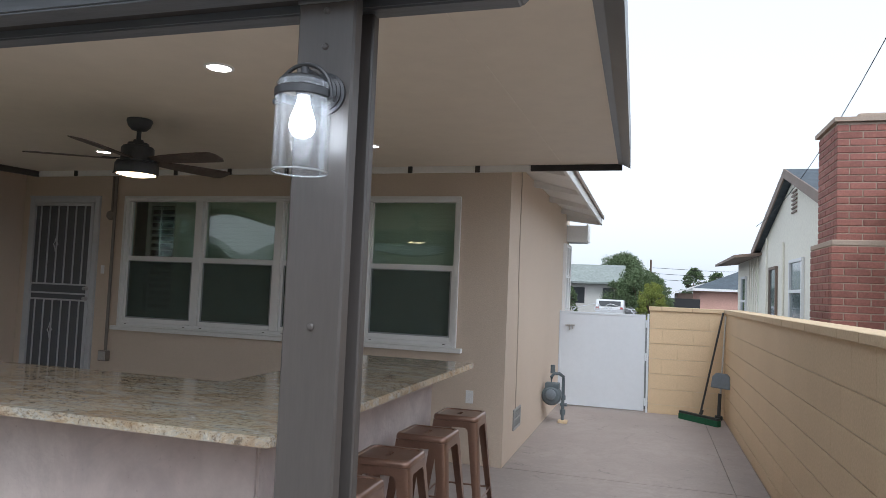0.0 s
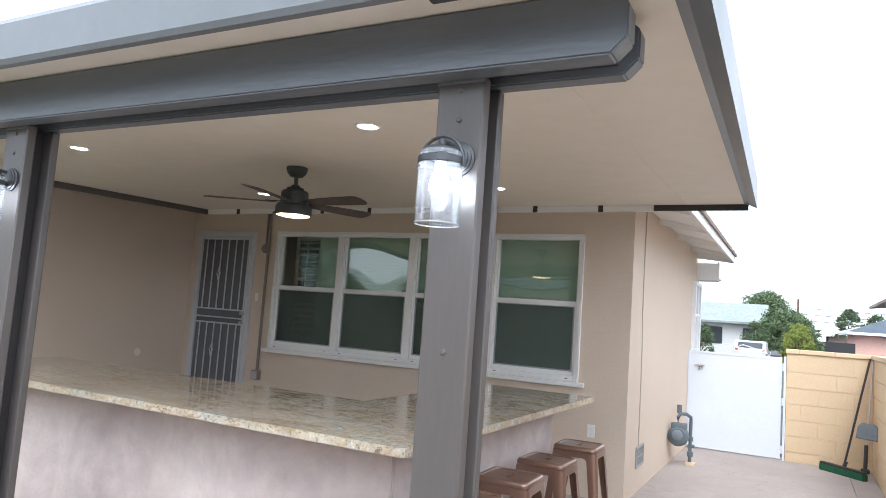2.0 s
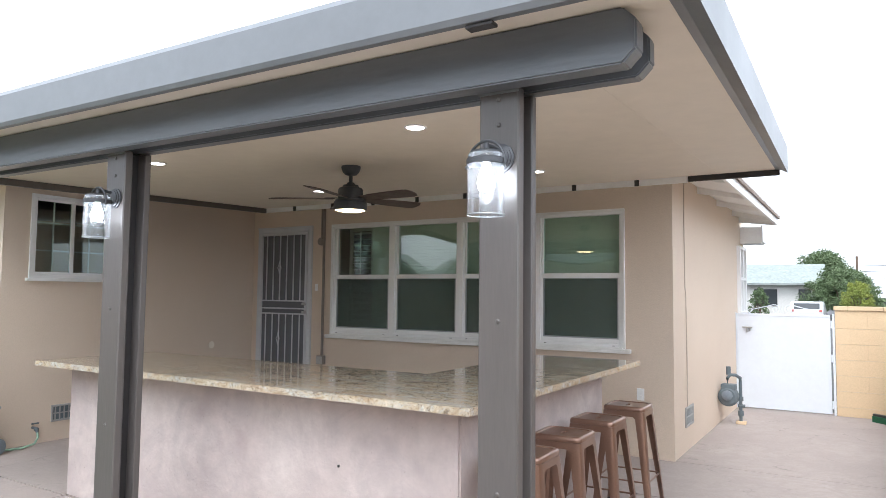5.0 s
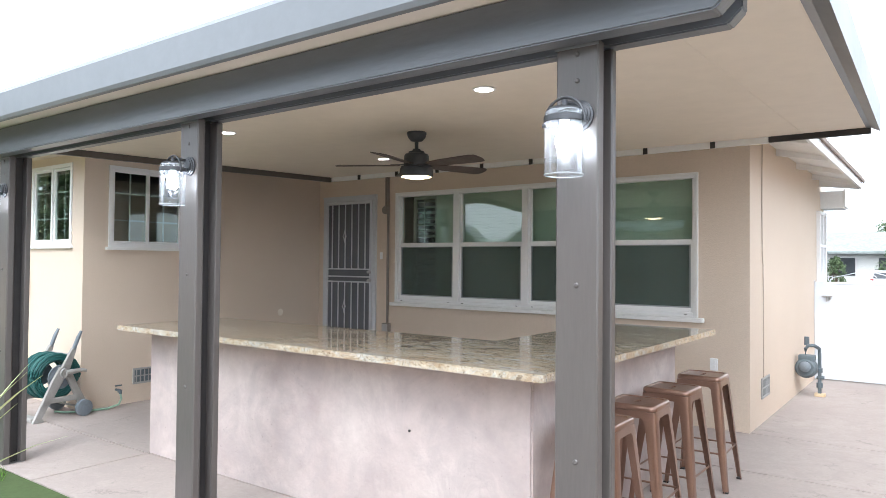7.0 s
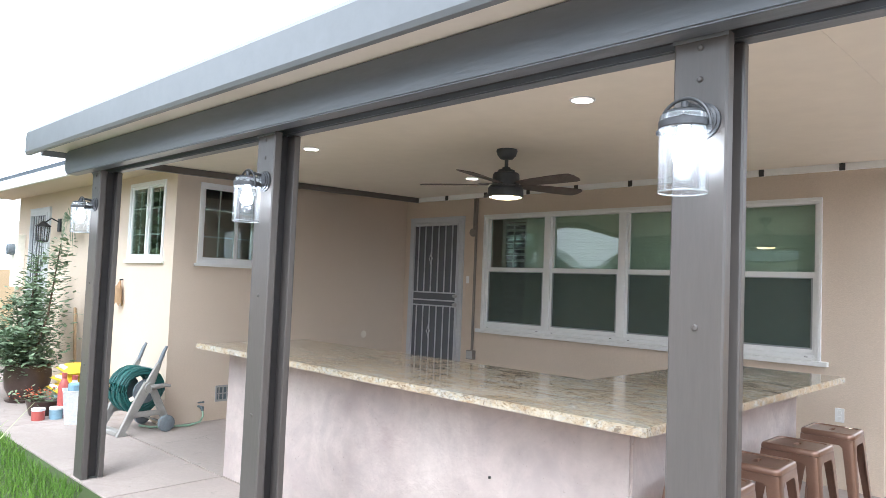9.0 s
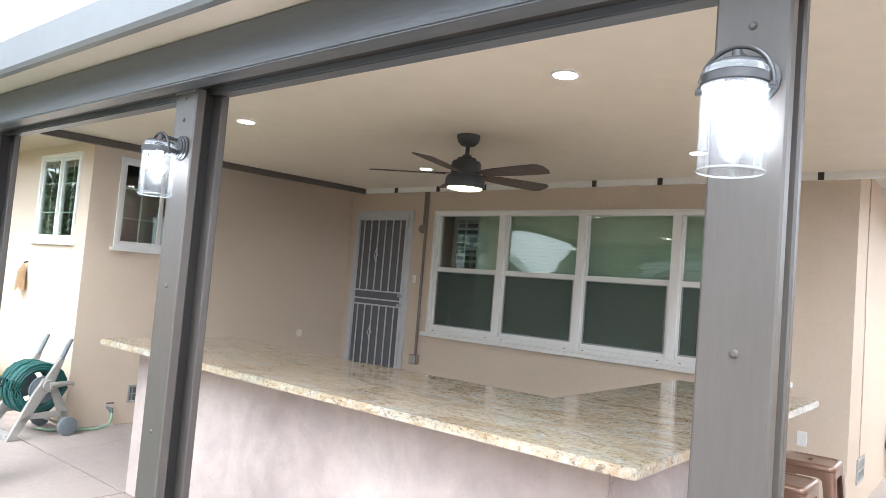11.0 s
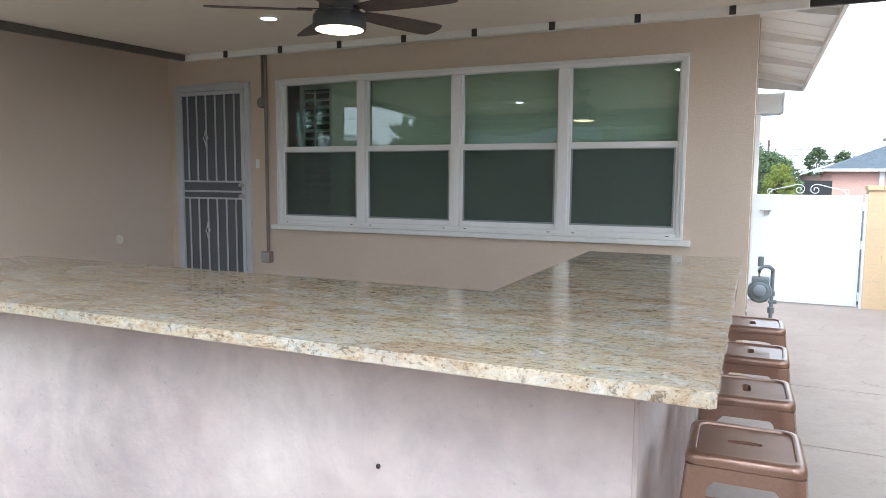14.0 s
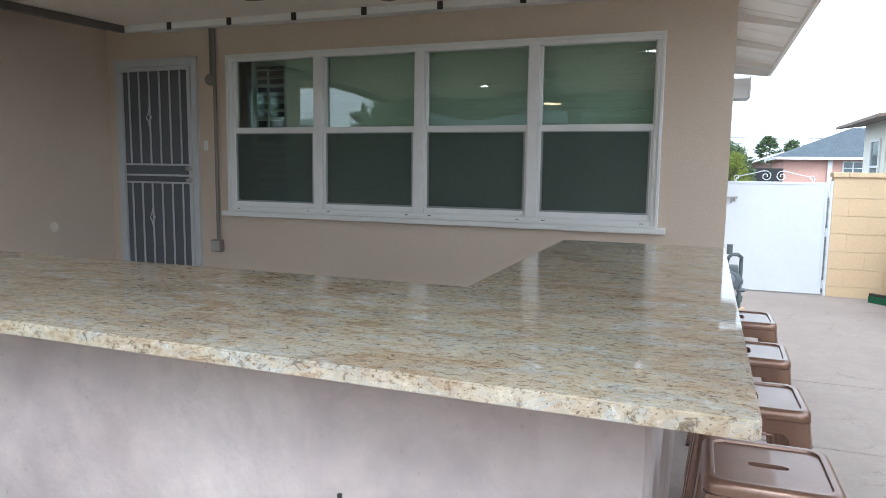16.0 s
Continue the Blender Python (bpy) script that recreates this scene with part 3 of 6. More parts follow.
# ---- patio cover ----
X0, X1, Y0, Y1 = COVER
cover = thing("patio_cover", "taupe aluminium patio cover with cream insulated panels", "patio cover", ((X0 + X1) / 2, (Y0 + Y1) / 2, 2.4), kind="structure")
bm = B()
prism(bm, ((Y0 + 0.02, roof_z(Y0 + 0.02)), (Y1 - 0.012, roof_z(Y1 - 0.012)), (Y1 - 0.012, roof_z(Y1) + 0.08), (Y0 + 0.02, roof_z(Y0) + 0.08)), "x", X0 + 0.03, X1 - 0.08)
for v in bm.verts:
    if v.co.x > 0:
        v.co.x -= 0.075 * (v.co.y - Y0) / (Y1 - Y0)
prism(bm, ((2.17, roof_z(2.17) - 0.002), (Y1 - 0.03, roof_z(Y1 - 0.03) - 0.002), (Y1 - 0.03, roof_z(Y1 - 0.03) + 0.01), (2.17, roof_z(2.17) + 0.01)), "x", 0.586, 0.593)
ceiling = solo("ceiling", bm, PANEL, "cream smooth panel ceiling of the patio cover", "ceiling", "structure")
FZ = 2.432
bm = B()
prism(bm, ((Y0, FZ), (Y0 - 0.01, FZ + 0.02), (Y0 - 0.01, FZ + 0.17), (Y0 + 0.012, FZ + 0.20), (Y0 + 0.10, FZ + 0.20), (Y0 + 0.10, FZ + 0.06), (Y0 + 0.055, FZ + 0.03), (Y0 + 0.03, FZ)), "x", X0, X1)
part("front_gutter", bm, FASCIA, cover, "long taupe gutter fascia")


def side_gutter(near, far, y_near, y_far):
    """A sloped side gutter; near and far are its (x, z) outlines at the two ends."""
    bm = B()
    a = [bm.verts.new((x, y_near, z)) for x, z in near]
    b = [bm.verts.new((x, y_far, z)) for x, z in far]
    n = len(a)
    bm.faces.new(a)
    bm.faces.new(b[::-1])
    for k in range(n):
        bm.faces.new((a[k], b[k], b[(k + 1) % n], a[(k + 1) % n]))
    return bm


part("side_gutter", side_gutter(((1.203, FZ + 0.003), (1.135, 2.474), (1.10, 2.477), (1.10, 2.62), (1.203, 2.62)), ((1.112, 2.55), (1.052, 2.582), (1.02, 2.585), (1.02, 2.76), (1.112, 2.76)), Y0 + 0.103, Y1), FASCIA, cover)
part("side_gutter", side_gutter(((X0, FZ + 0.01), (X0 + 0.03, FZ + 0.01), (X0 + 0.06, 2.474), (X0 + 0.06, 2.62), (X0, 2.62)), ((X0, 2.54), (X0 + 0.03, 2.54), (X0 + 0.06, 2.582), (X0 + 0.06, 2.76), (X0, 2.76)), Y0 + 0.103, Y1), FASCIA, cover)
bm = B()
box(bm, 0.335, 1.05, Y1 + 0.001, Y1 + 0.03, roof_z(Y1) - 0.045, roof_z(Y1) + 0.1, 0.003)
part("rear_fascia", bm, GROOVE, cover)
bm = B()
prism(bm, ((Y0 + 0.75, roof_z(Y0 + 0.75) - 0.06), (Y1 - 0.02, roof_z(Y1) - 0.06), (Y1 - 0.02, roof_z(Y1) - 0.002), (Y0 + 0.75, roof_z(Y0 + 0.75) - 0.002)), "x", X0 + 0.063, X0 + 0.105)
rail = part("side_rail", bm, METAL, cover, "dark rail along the ceiling edge")
bm = B()
box(bm, 0.50, 0.60, Y0 + 0.012, Y0 + 0.055, FZ - 0.014, FZ - 0.001, 0.003)
part("drain_outlet", bm, GROOVE, cover)
# the two chamfered beam boards
for name, ya, yb, xr, zb in (("front_beam", 1.885, 1.972, 1.0, 2.295), ("rear_beam", 2.085, 2.155, 0.99, 2.308)):
    bm = B()
    zt = roof_z(ya) - 0.003
    c = 0.045
    xl = -4.64
    prism(bm, ((xl + c, zb), (xr - c, zb), (xr, zb + c), (xr, zt - c), (xr - c, zt), (xl + c, zt), (xl, zt - c), (xl, zb + c)), "y", ya, yb)
    es = [e for e in bm.edges if abs(e.verts[0].co.z - e.verts[1].co.z) < 0.2]
    bmesh.ops.bevel(bm, geom=es, offset=0.006, segments=2, affect="EDGES")
    part(name, bm, BEAM, cover, "chamfered wood-grain aluminium beam")
# filler between the boards, the gap's shade painted in as near black
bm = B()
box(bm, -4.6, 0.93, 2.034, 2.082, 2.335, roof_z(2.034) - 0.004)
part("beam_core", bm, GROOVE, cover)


def post(x):
    p = thing("patio_post", "taupe wood-grain aluminium post with side channels", "post", (x + 0.08, 2.06, 0.0), "patio posts")
    y = 1.98
    bm = B()
    prism(bm, ((x + 0.006, y), (x + 0.156, y), (x + 0.162, y + 0.006), (x + 0.162, y + 0.042), (x + 0.154, y + 0.05), (x + 0.008, y + 0.05), (x, y + 0.042), (x, y + 0.006)), "z", 0.004, 2.303)
    part("front_plate", bm, METAL, p)
    # web painted near black so that the channel reads as shaded
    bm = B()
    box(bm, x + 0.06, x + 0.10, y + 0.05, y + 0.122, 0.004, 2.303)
    part("web", bm, GROOVE, p, "recessed channel with its shade put into the colour")
    bm = B()
    box(bm, x, x + 0.162, y + 0.122, y + 0.16, 0.004, 2.304, 0.006)
    part("rear_plate", bm, METAL, p)
    bm = B()
    box(bm, x - 0.002, x + 0.164, y - 0.006, y - 0.0005, 2.287, 2.303, 0.002)
    part("cap_lip", bm, FASCIA, p)
    for z in (2.266, 2.172, 1.453, 0.84):
        bm = B()
        lathe(bm, ((0, 0.006), (0.006, 0.0055), (0.0095, 0.002), (0.0095, 0)), n=10)
        bmesh.ops.transform(bm, matrix=Matrix.Translation((x + 0.082, y - 0.0005, z)) @ Matrix.Rotation(radians(90), 4, "X"), verts=bm.verts)
        part("bolt", bm, METAL, p, smooth=True)
    bm = B()
    box(bm, x + 0.004, x + 0.158, y + 0.004, y + 0.156, 0.0, 0.004)
    part("base_plate", bm, STEEL, p)
    return p


POSTS = (0.385, -1.932, -4.29)
for px in POSTS:
    post(px)


def jar_lamp(x):
    """A jar-shaped porch lamp on the front face of a post."""
    z = 2.05
    l = thing("jar_wall_lamp", "lit glass jar wall lamp with a bronze hoop handle", "wall lamp", (x, 1.979, z), "jar lamps on the posts")
    cx, cy = x, 1.885
    bm = B()
    lathe(bm, ((0, 0), (0.054, 0), (0.054, 0.008), (0.047, 0.011), (0.047, 0.017), (0.040, 0.020), (0.040, 0.025), (0.03, 0.029), (0, 0.031)), n=36)
    bmesh.ops.transform(bm, matrix=Matrix.Translation((x + 0.012, 1.9795, z - 0.004)) @ Matrix.Rotation(radians(90), 4, "X"), verts=bm.verts)
    part("back_plate", bm, DARK_BRONZE, l, smooth=True)
    bm = B()
    sweep(bm, [(x + 0.012, 1.955, z + 0.024), (x + 0.006, 1.92, z + 0.030), (cx, cy, z + 0.030)], 0.0075, 10)
    rod(bm, (cx, cy, z + 0.036), (cx, cy, z + 0.010), 0.0105)
    part("arm", bm, DARK_BRONZE, l, smooth=True)
    bm = B()
    arch = [(cx + 0.074 * math.cos(a), cy, z - 0.036 + 0.080 * math.sin(a)) for a in [math.pi * k / 20 for k in range(21)]]
    sweep(bm, [(cx + 0.074, cy, z - 0.052)] + arch + [(cx - 0.074, cy, z - 0.052)], 0.0052, 8)
    for sg in (-1, 1):
        rod(bm, (cx + sg * 0.066, cy, z - 0.045), (cx + sg * 0.081, cy, z - 0.045), 0.0075, n=10)
    part("hoop_handle", bm, DARK_BRONZE, l, smooth=True)
    bm = B()
    lathe(bm, ((0.0, z + 0.014), (0.020, z + 0.013), (0.050, z + 0.008), (0.060, z + 0.002), (0.060, z - 0.003), (0.0, z - 0.003)), (cx, cy, 0), 32)
    part("lid", bm, DARK_BRONZE, l, smooth=True)
    bm = B()
    lathe(bm, ((0.0675, z - 0.020), (0.0705, z - 0.023), (0.0705, z - 0.040), (0.0675, z - 0.043), (0.0655, z - 0.040), (0.0655, z - 0.023), (0.0675, z - 0.020)), (cx, cy, 0), 32)
    part("clamp_band", bm, DARK_BRONZE, l, smooth=True)
    bm = B()
    lathe(bm, ((0.0605, z - 0.002), (0.0648, z - 0.005), (0.0665, z - 0.009), (0.0648, z - 0.013), (0.0665, z - 0.018), (0.0655, z - 0.022), (0.0675, z - 0.046), (0.0675, z - 0.217), (0.0655, z - 0.221), (0.0635, z - 0.217), (0.0635, z - 0.03), (0.0605, z - 0.002)), (cx, cy, 0), 40)
    jar = part("glass_jar", bm, JAR, l, "clear glass jar", smooth=True)
    jar.visible_shadow = False
    # the rim's bright ring of light is painted pale, not clear glass
    bm = B()
    lathe(bm, ((0.0678, z - 0.2185), (0.0685, z - 0.220), (0.0678, z - 0.2225), (0.0660, z - 0.2230), (0.0652, z - 0.2215), (0.0660, z - 0.2205), (0.0678, z - 0.2185)), (cx, cy, 0), 40)
    part("jar_rim", bm, RIM_GLASS, jar, "thick glass rim with its bright glint as pale colour", smooth=True)
    bm = B()
    lathe(bm, ((0.0, z - 0.003), (0.02, z - 0.004), (0.02, z - 0.034), (0.0, z - 0.036)), (cx, cy, 0), 20)
    part("socket", bm, DARK_BRONZE, l, smooth=True)
    bm = B()
    lathe(bm, ((0.0, z - 0.137), (0.012, z - 0.1355), (0.022, z - 0.130), (0.029, z - 0.120), (0.0315, z - 0.108), (0.030, z - 0.094), (0.025, z - 0.078), (0.019, z - 0.062), (0.015, z - 0.048), (0.014, z - 0.036), (0.0, z - 0.036)), (cx, cy, 0), 32)
    part("bulb", bm, BULB_GLOW, l, "glowing white bulb", smooth=True)
    return l


for px in POSTS:
    jar_lamp(px + 0.080)


def can_light(x, y):
    z = roof_z(y)
    c = thing("recessed_light", "lit round recessed ceiling light with white trim", "ceiling light", (x, y, z), "recessed ceiling lights")
    bm = B()
    lathe(bm, ((0.052, z - 0.001), (0.066, z - 0.001), (0.066, z - 0.006), (0.055, z - 0.009), (0.052, z - 0.006), (0.052, z - 0.001)), (x, y, 0), 28)
    part("trim_ring", bm, VINYL, c, smooth=True)
    bm = B()
    lathe(bm, ((0.0, z - 0.004), (0.052, z - 0.004), (0.052, z - 0.003), (0.0, z - 0.003)), (x, y, 0), 28)
    part("diffuser", bm, CAN_GLOW, c, "glowing diffuser")


for cx_, cy_ in ((-0.589, 3.01), (-2.916, 3.01), (-0.65, 4.90), (-2.987, 4.90)):
    can_light(cx_, cy_)


def ceiling_fan(x, y):
    z = roof_z(y)
    f = thing("ceiling_fan", "dark five-blade ceiling fan with a lit lamp", "ceiling fan", (x, y, z - 0.36))
    bm = B()
    lathe(bm, ((0, z - 0.001), (0.074, z - 0.001), (0.076, z - 0.014), (0.066, z - 0.045), (0.045, z - 0.068), (0.02, z - 0.074), (0, z - 0.074)), (x, y, 0), 28)
    part("canopy", bm, FAN_METAL, f, smooth=True)
    bm = B()
    rod(bm, (x, y, z - 0.07), (x, y, z - 0.15), 0.014)
    part("down_rod", bm, FAN_METAL, f, smooth=True)
    bm = B()
    lathe(bm, ((0, z - 0.128), (0.028, z - 0.13), (0.034, z - 0.146), (0.060, z - 0.15), (0.064, z - 0.166), (0.088, z - 0.172), (0.096, z - 0.186), (0.098, z - 0.262), (0.118, z - 0.268), (0.118, z - 0.274), (0, z - 0.276)), (x, y, 0), 32)
    part("motor_housing", bm, FAN_METAL, f, smooth=True)
    bm = B()
    lathe(bm, ((0.0, z - 0.277), (0.122, z - 0.277), (0.127, z - 0.284), (0.129, z - 0.338), (0.125, z - 0.348), (0.115, z - 0.345), (0.112, z - 0.30), (0.0, z - 0.296)), (x, y, 0), 36)
    part("lamp_housing", bm, FAN_METAL, f, smooth=True)
    bm = B()
    lathe(bm, ((0, z - 0.360), (0.07, z - 0.357), (0.114, z - 0.347), (0.111, z - 0.336), (0, z - 0.336)), (x, y, 0), 32)
    part("lamp_diffuser", bm, FAN_GLOW, f, "glowing warm diffuser", smooth=True)
    for k in range(5):
        turn = Matrix.Translation((x, y, z - 0.256)) @ Matrix.Rotation(radians(-5 + 72 * k), 4, "Z")
        tilt = turn @ Matrix.Rotation(radians(-11), 4, "X")
        bm = B()
        half = ((0.13, 0.040), (0.25, 0.058), (0.42, 0.070), (0.575, 0.074), (0.612, 0.066), (0.630, 0.030))
        outline = [(a, b) for a, b in half] + [(a, -b) for a, b in half[::-1]]
        prism(bm, outline, "z", -0.003, 0.003)
        bmesh.ops.transform(bm, matrix=tilt, verts=bm.verts)
        blade = part("blade", bm, FAN_WOOD, f, "dark walnut blade")
        bm = B()
        box(bm, 0.09, 0.20, -0.018, 0.018, 0.0035, 0.009, 0.002)
        bmesh.ops.transform(bm, matrix=tilt, verts=bm.verts)
        part("blade_iron", bm, FAN_METAL, blade)


ceiling_fan(-1.783, 3.906)

# ---- bar counter ----
bar = thing("bar_counter", "unpainted pink plaster L-shaped bar base", "bar counter", (-1.9, 3.2, 0))
bm = B()
prism(bm, ((-3.64, 2.845), (-0.17, 2.83), (-0.17, 5.08), (-0.66, 5.08), (-0.66, 3.44), (-3.64, 3.44)), "z", 0.0, 0.984)
es = [e for e in bm.edges if abs(e.verts[0].co.z - e.verts[1].co.z) > 0.5]
bmesh.ops.bevel(bm, geom=es, offset=0.012, segments=2, affect="EDGES")
part("base_wall", bm, PLASTER, bar, "mottled raw plaster")
bm = B()
box(bm, -0.966, -0.954, 2.824, 2.836, 0.566, 0.58, 0.003)
part("cable_stub", bm, BLACK, bar)
top = thing("countertop", "polished beige and brown granite bar top", "countertop", (-1.9, 3.2, 0.985))
for name, outline in (("front_slab", ((-3.72, 2.612), (0.016, 2.556), (0.03, 2.57), (0.03, 3.62), (-3.72, 3.62))), ("return_slab", ((0.03, 3.6206), (0.03, 5.44), (-0.88, 5.44), (-0.88, 3.6206)))):
    bm = B()
    prism(bm, outline, "z", 0.985, 1.022)
    es = [e for e in bm.edges if e.verts[0].co.z > 1.0 and e.verts[1].co.z > 1.0 and not (abs(e.verts[0].co.y - 3.62) < 0.01 and abs(e.verts[1].co.y - 3.62) < 0.01)]
    bmesh.ops.bevel(bm, geom=es, offset=0.004, segments=2, affect="EDGES")
    part(name, bm, GRANITE, top)


def stool():
    """A square sheet-metal bar stool, 0.76 high, with its base at the origin."""
    s = thing("bar_stool", "copper bronze sheet-metal bar stool beside the counter", "bar stool", (0, 0, 0), "bar stools")
    H = 0.76
    bm = B()
    # seat with a slot for lifting, built as a ring of strips
    a, r = 0.148, 0.035

    def rounded(h, rr, z):
        out = []
        for cx, cy, a0 in ((h - rr, h - rr, 0), (-h + rr, h - rr, 90), (-h + rr, -h + rr, 180), (h - rr, -h + rr, 270)):
            for k in range(6):
                t = radians(a0 + 18 * k)
                out.append(bm.verts.new((cx + rr * math.cos(t), cy + rr * math.sin(t), z)))
        return out

    def slot(hx, hy, z):
        out = []
        for k in range(24):
            t = radians(15 * k + 7.5)
            c, q = math.cos(t), math.sin(t)
            x = hx * math.copysign(abs(c) ** 0.55, c)
            y = hy * math.copysign(abs(q) ** 0.7, q)
            out.append(bm.verts.new((x, y, z)))
        return out

    rings = [slot(0.043, 0.0115, H - 0.022), slot(0.045, 0.0135, H - 0.006), rounded(0.1205, 0.03, H - 0.006), rounded(0.123, 0.031, H - 0.0005),
             rounded(0.128, 0.032, H), rounded(0.136, 0.034, H), rounded(0.1425, 0.036, H - 0.004), rounded(0.1465, 0.037, H - 0.011), rounded(0.148, 0.037, H - 0.020), rounded(0.148, 0.036, H - 0.030), rounded(0.1445, 0.034, H - 0.033), rounded(0.1445, 0.034, H - 0.038)]
    for ra, rb in zip(rings, rings[1:]):
        n = 24
        for k in range(n):
            bm.faces.new((ra[k], ra[(k + 1) % n], rb[(k + 1) % n], rb[k]))
    part("seat", bm, COPPER, s, smooth=True)
    bm = B()
    for t in range(4):
        m = Matrix.Rotation(radians(90 * t), 4, "Z")
        vs = [(-0.118, -0.1455, H - 0.034), (0.118, -0.1455, H - 0.034), (0.118, -0.1495, H - 0.086), (0.085, -0.1495, H - 0.084), (0.072, -0.1485, H - 0.070), (-0.072, -0.1485, H - 0.070), (-0.085, -0.1495, H - 0.084), (-0.118, -0.1495, H - 0.086)]
        f = [bm.verts.new(m @ Vector(v)) for v in vs]
        bm.faces.new(f)
        g = [bm.verts.new(m @ (Vector(v) + Vector((0, 0.004, 0)))) for v in vs]
        bm.faces.new(g[::-1])
        for k in range(8):
            bm.faces.new((f[k], f[(k + 1) % 8], g[(k + 1) % 8], g[k]))
    part("apron", bm, COPPER, s)
    for t in range(4):
        m = Matrix.Rotation(radians(90 * t), 4, "Z")
        bm = B()
        zt, zb = H - 0.034, 0.0
        ct, cb = 0.1465, 0.217
        wt, wb = 0.066, 0.034

        def corner(c, w, z, inset):
            return [Vector((c - w, -c + inset, z)), Vector((c - 0.022, -c, z)), Vector((c - 0.006, -c + 0.006, z)), Vector((c, -c + 0.022, z)), Vector((c - inset, -c + w, z)),
                    Vector((c - 0.006, -c + w, z)), Vector((c - 0.008, -c + 0.024, z)), Vector((c - 0.024, -c + 0.008, z)), Vector((c - w, -c + 0.006, z))]
        lo = [bm.verts.new(m @ v) for v in corner(cb, wb, zb, 0.002)]
        hi = [bm.verts.new(m @ v) for v in corner(ct, wt, zt, 0.002)]
        n = len(lo)
        for k in range(n):
            bm.faces.new((lo[k], lo[(k + 1) % n], hi[(k + 1) % n], hi[k]))
        bm.faces.new(lo[::-1])
        bm.faces.new(hi)
        leg = part("leg", bm, COPPER, s, smooth=True)
        bm = B()
        c = 0.216
        box(bm, c - 0.034, c, -c, -c + 0.034, 0.0, 0.012, 0.003)
        bmesh.ops.transform(bm, matrix=m, verts=bm.verts)
        part("rubber_foot", bm, BLACK, leg)
    for t in range(4):
        m = Matrix.Rotation(radians(90 * t), 4, "Z")
        bm = B()
        c = 0.187
        rod(bm, (-c, -c + 0.006, 0.25), (c, -c + 0.006, 0.25), 0.006, n=8)
        bmesh.ops.transform(bm, matrix=m, verts=bm.verts)
        part("foot_rail", bm, COPPER, s, smooth=True)
    for sgn in (-1, 1):
        bm = B()
        rod(bm, (-0.145, -0.145 * sgn, H - 0.085), (0.145, 0.145 * sgn, H - 0.085), 0.005, n=8)
        part("cross_brace", bm, COPPER, s, smooth=True)
    return s


first = stool()
for k, (sx, sy, turn) in enumerate(((0.09, 3.03, 1.0), (0.088, 3.595, 91.5), (0.098, 4.18, 89.0), (0.104, 4.84, 91.0))):
    if k == 0:
        first.matrix_basis = pose(sx, sy, 0, 0, 0, turn)
    else:
        copy_thing(first, pose(sx, sy, 0, 0, 0, turn))

# ---- the wide window ----
win = thing("window_1", "wide white vinyl window with four hung sashes", "window", ((WX0 + WX1) / 2, WALL_Y, WZ0), kind="structure")
YF = WALL_Y - 0.018
bm = B()
box(bm, WX0, WX1, YF, YF + 0.09, WZ1 - 0.05, WZ1, 0.004)
box(bm, WX0, WX0 + 0.05, YF, YF + 0.09, WZ0, WZ1 - 0.05, 0.004)
box(bm, WX1 - 0.05, WX1, YF, YF + 0.09, WZ0, WZ1 - 0.05, 0.004)
frame_1 = part("window_frame", bm, VINYL, win)
bm = B()
box(bm, WX0 - 0.004, WX1 + 0.004, YF - 0.014, YF - 0.0005, WZ1 - 0.022, WZ1 + 0.004, 0.003)
box(bm, WX0 - 0.004, WX0 + 0.02, YF - 0.014, YF - 0.0005, WZ0, WZ1 - 0.022, 0.003)
box(bm, WX1 - 0.02, WX1 + 0.004, YF - 0.014, YF - 0.0005, WZ0, WZ1 - 0.022, 0.003)
part("brickmould", bm, WHITE, frame_1)
bm = B()
box(bm, WX0 - 0.065, WX1 + 0.06, WALL_Y - 0.06, WALL_Y - 0.001, 0.985, 1.028, 0.006)
part("window_sill", bm, WHITE, win)
bm = B()
box(bm, WX0 + 0.05, WX1 - 0.05, YF - 0.012, YF + 0.085, 1.03, 1.075, 0.004)
rail_1 = part("bottom_rail", bm, VINYL, win)
bm = B()
box(bm, WX0 + 0.02, WX1 - 0.02, YF - 0.026, YF - 0.0125, 1.03, 1.046, 0.003)
part("rail_step", bm, WHITE, rail_1)
UNIT = (WX1 - WX0) / 4


def bowed_pane(bm, x0, x1, y, z0, z1, bow, n=10):
    """A sheet of sealed double glazing, drawn in a little at its middle."""
    for back in (0.0, 0.004):
        grid = [[bm.verts.new((x0 + (x1 - x0) * i / n, y + back + bow * (1 - (2 * i / n - 1) ** 2) * (1 - (2 * j / n - 1) ** 2), z0 + (z1 - z0) * j / n)) for i in range(n + 1)] for j in range(n + 1)]
        for j in range(n):
            for i in range(n):
                bm.faces.new((grid[j][i], grid[j][i + 1], grid[j + 1][i + 1], grid[j + 1][i]))
    return bm


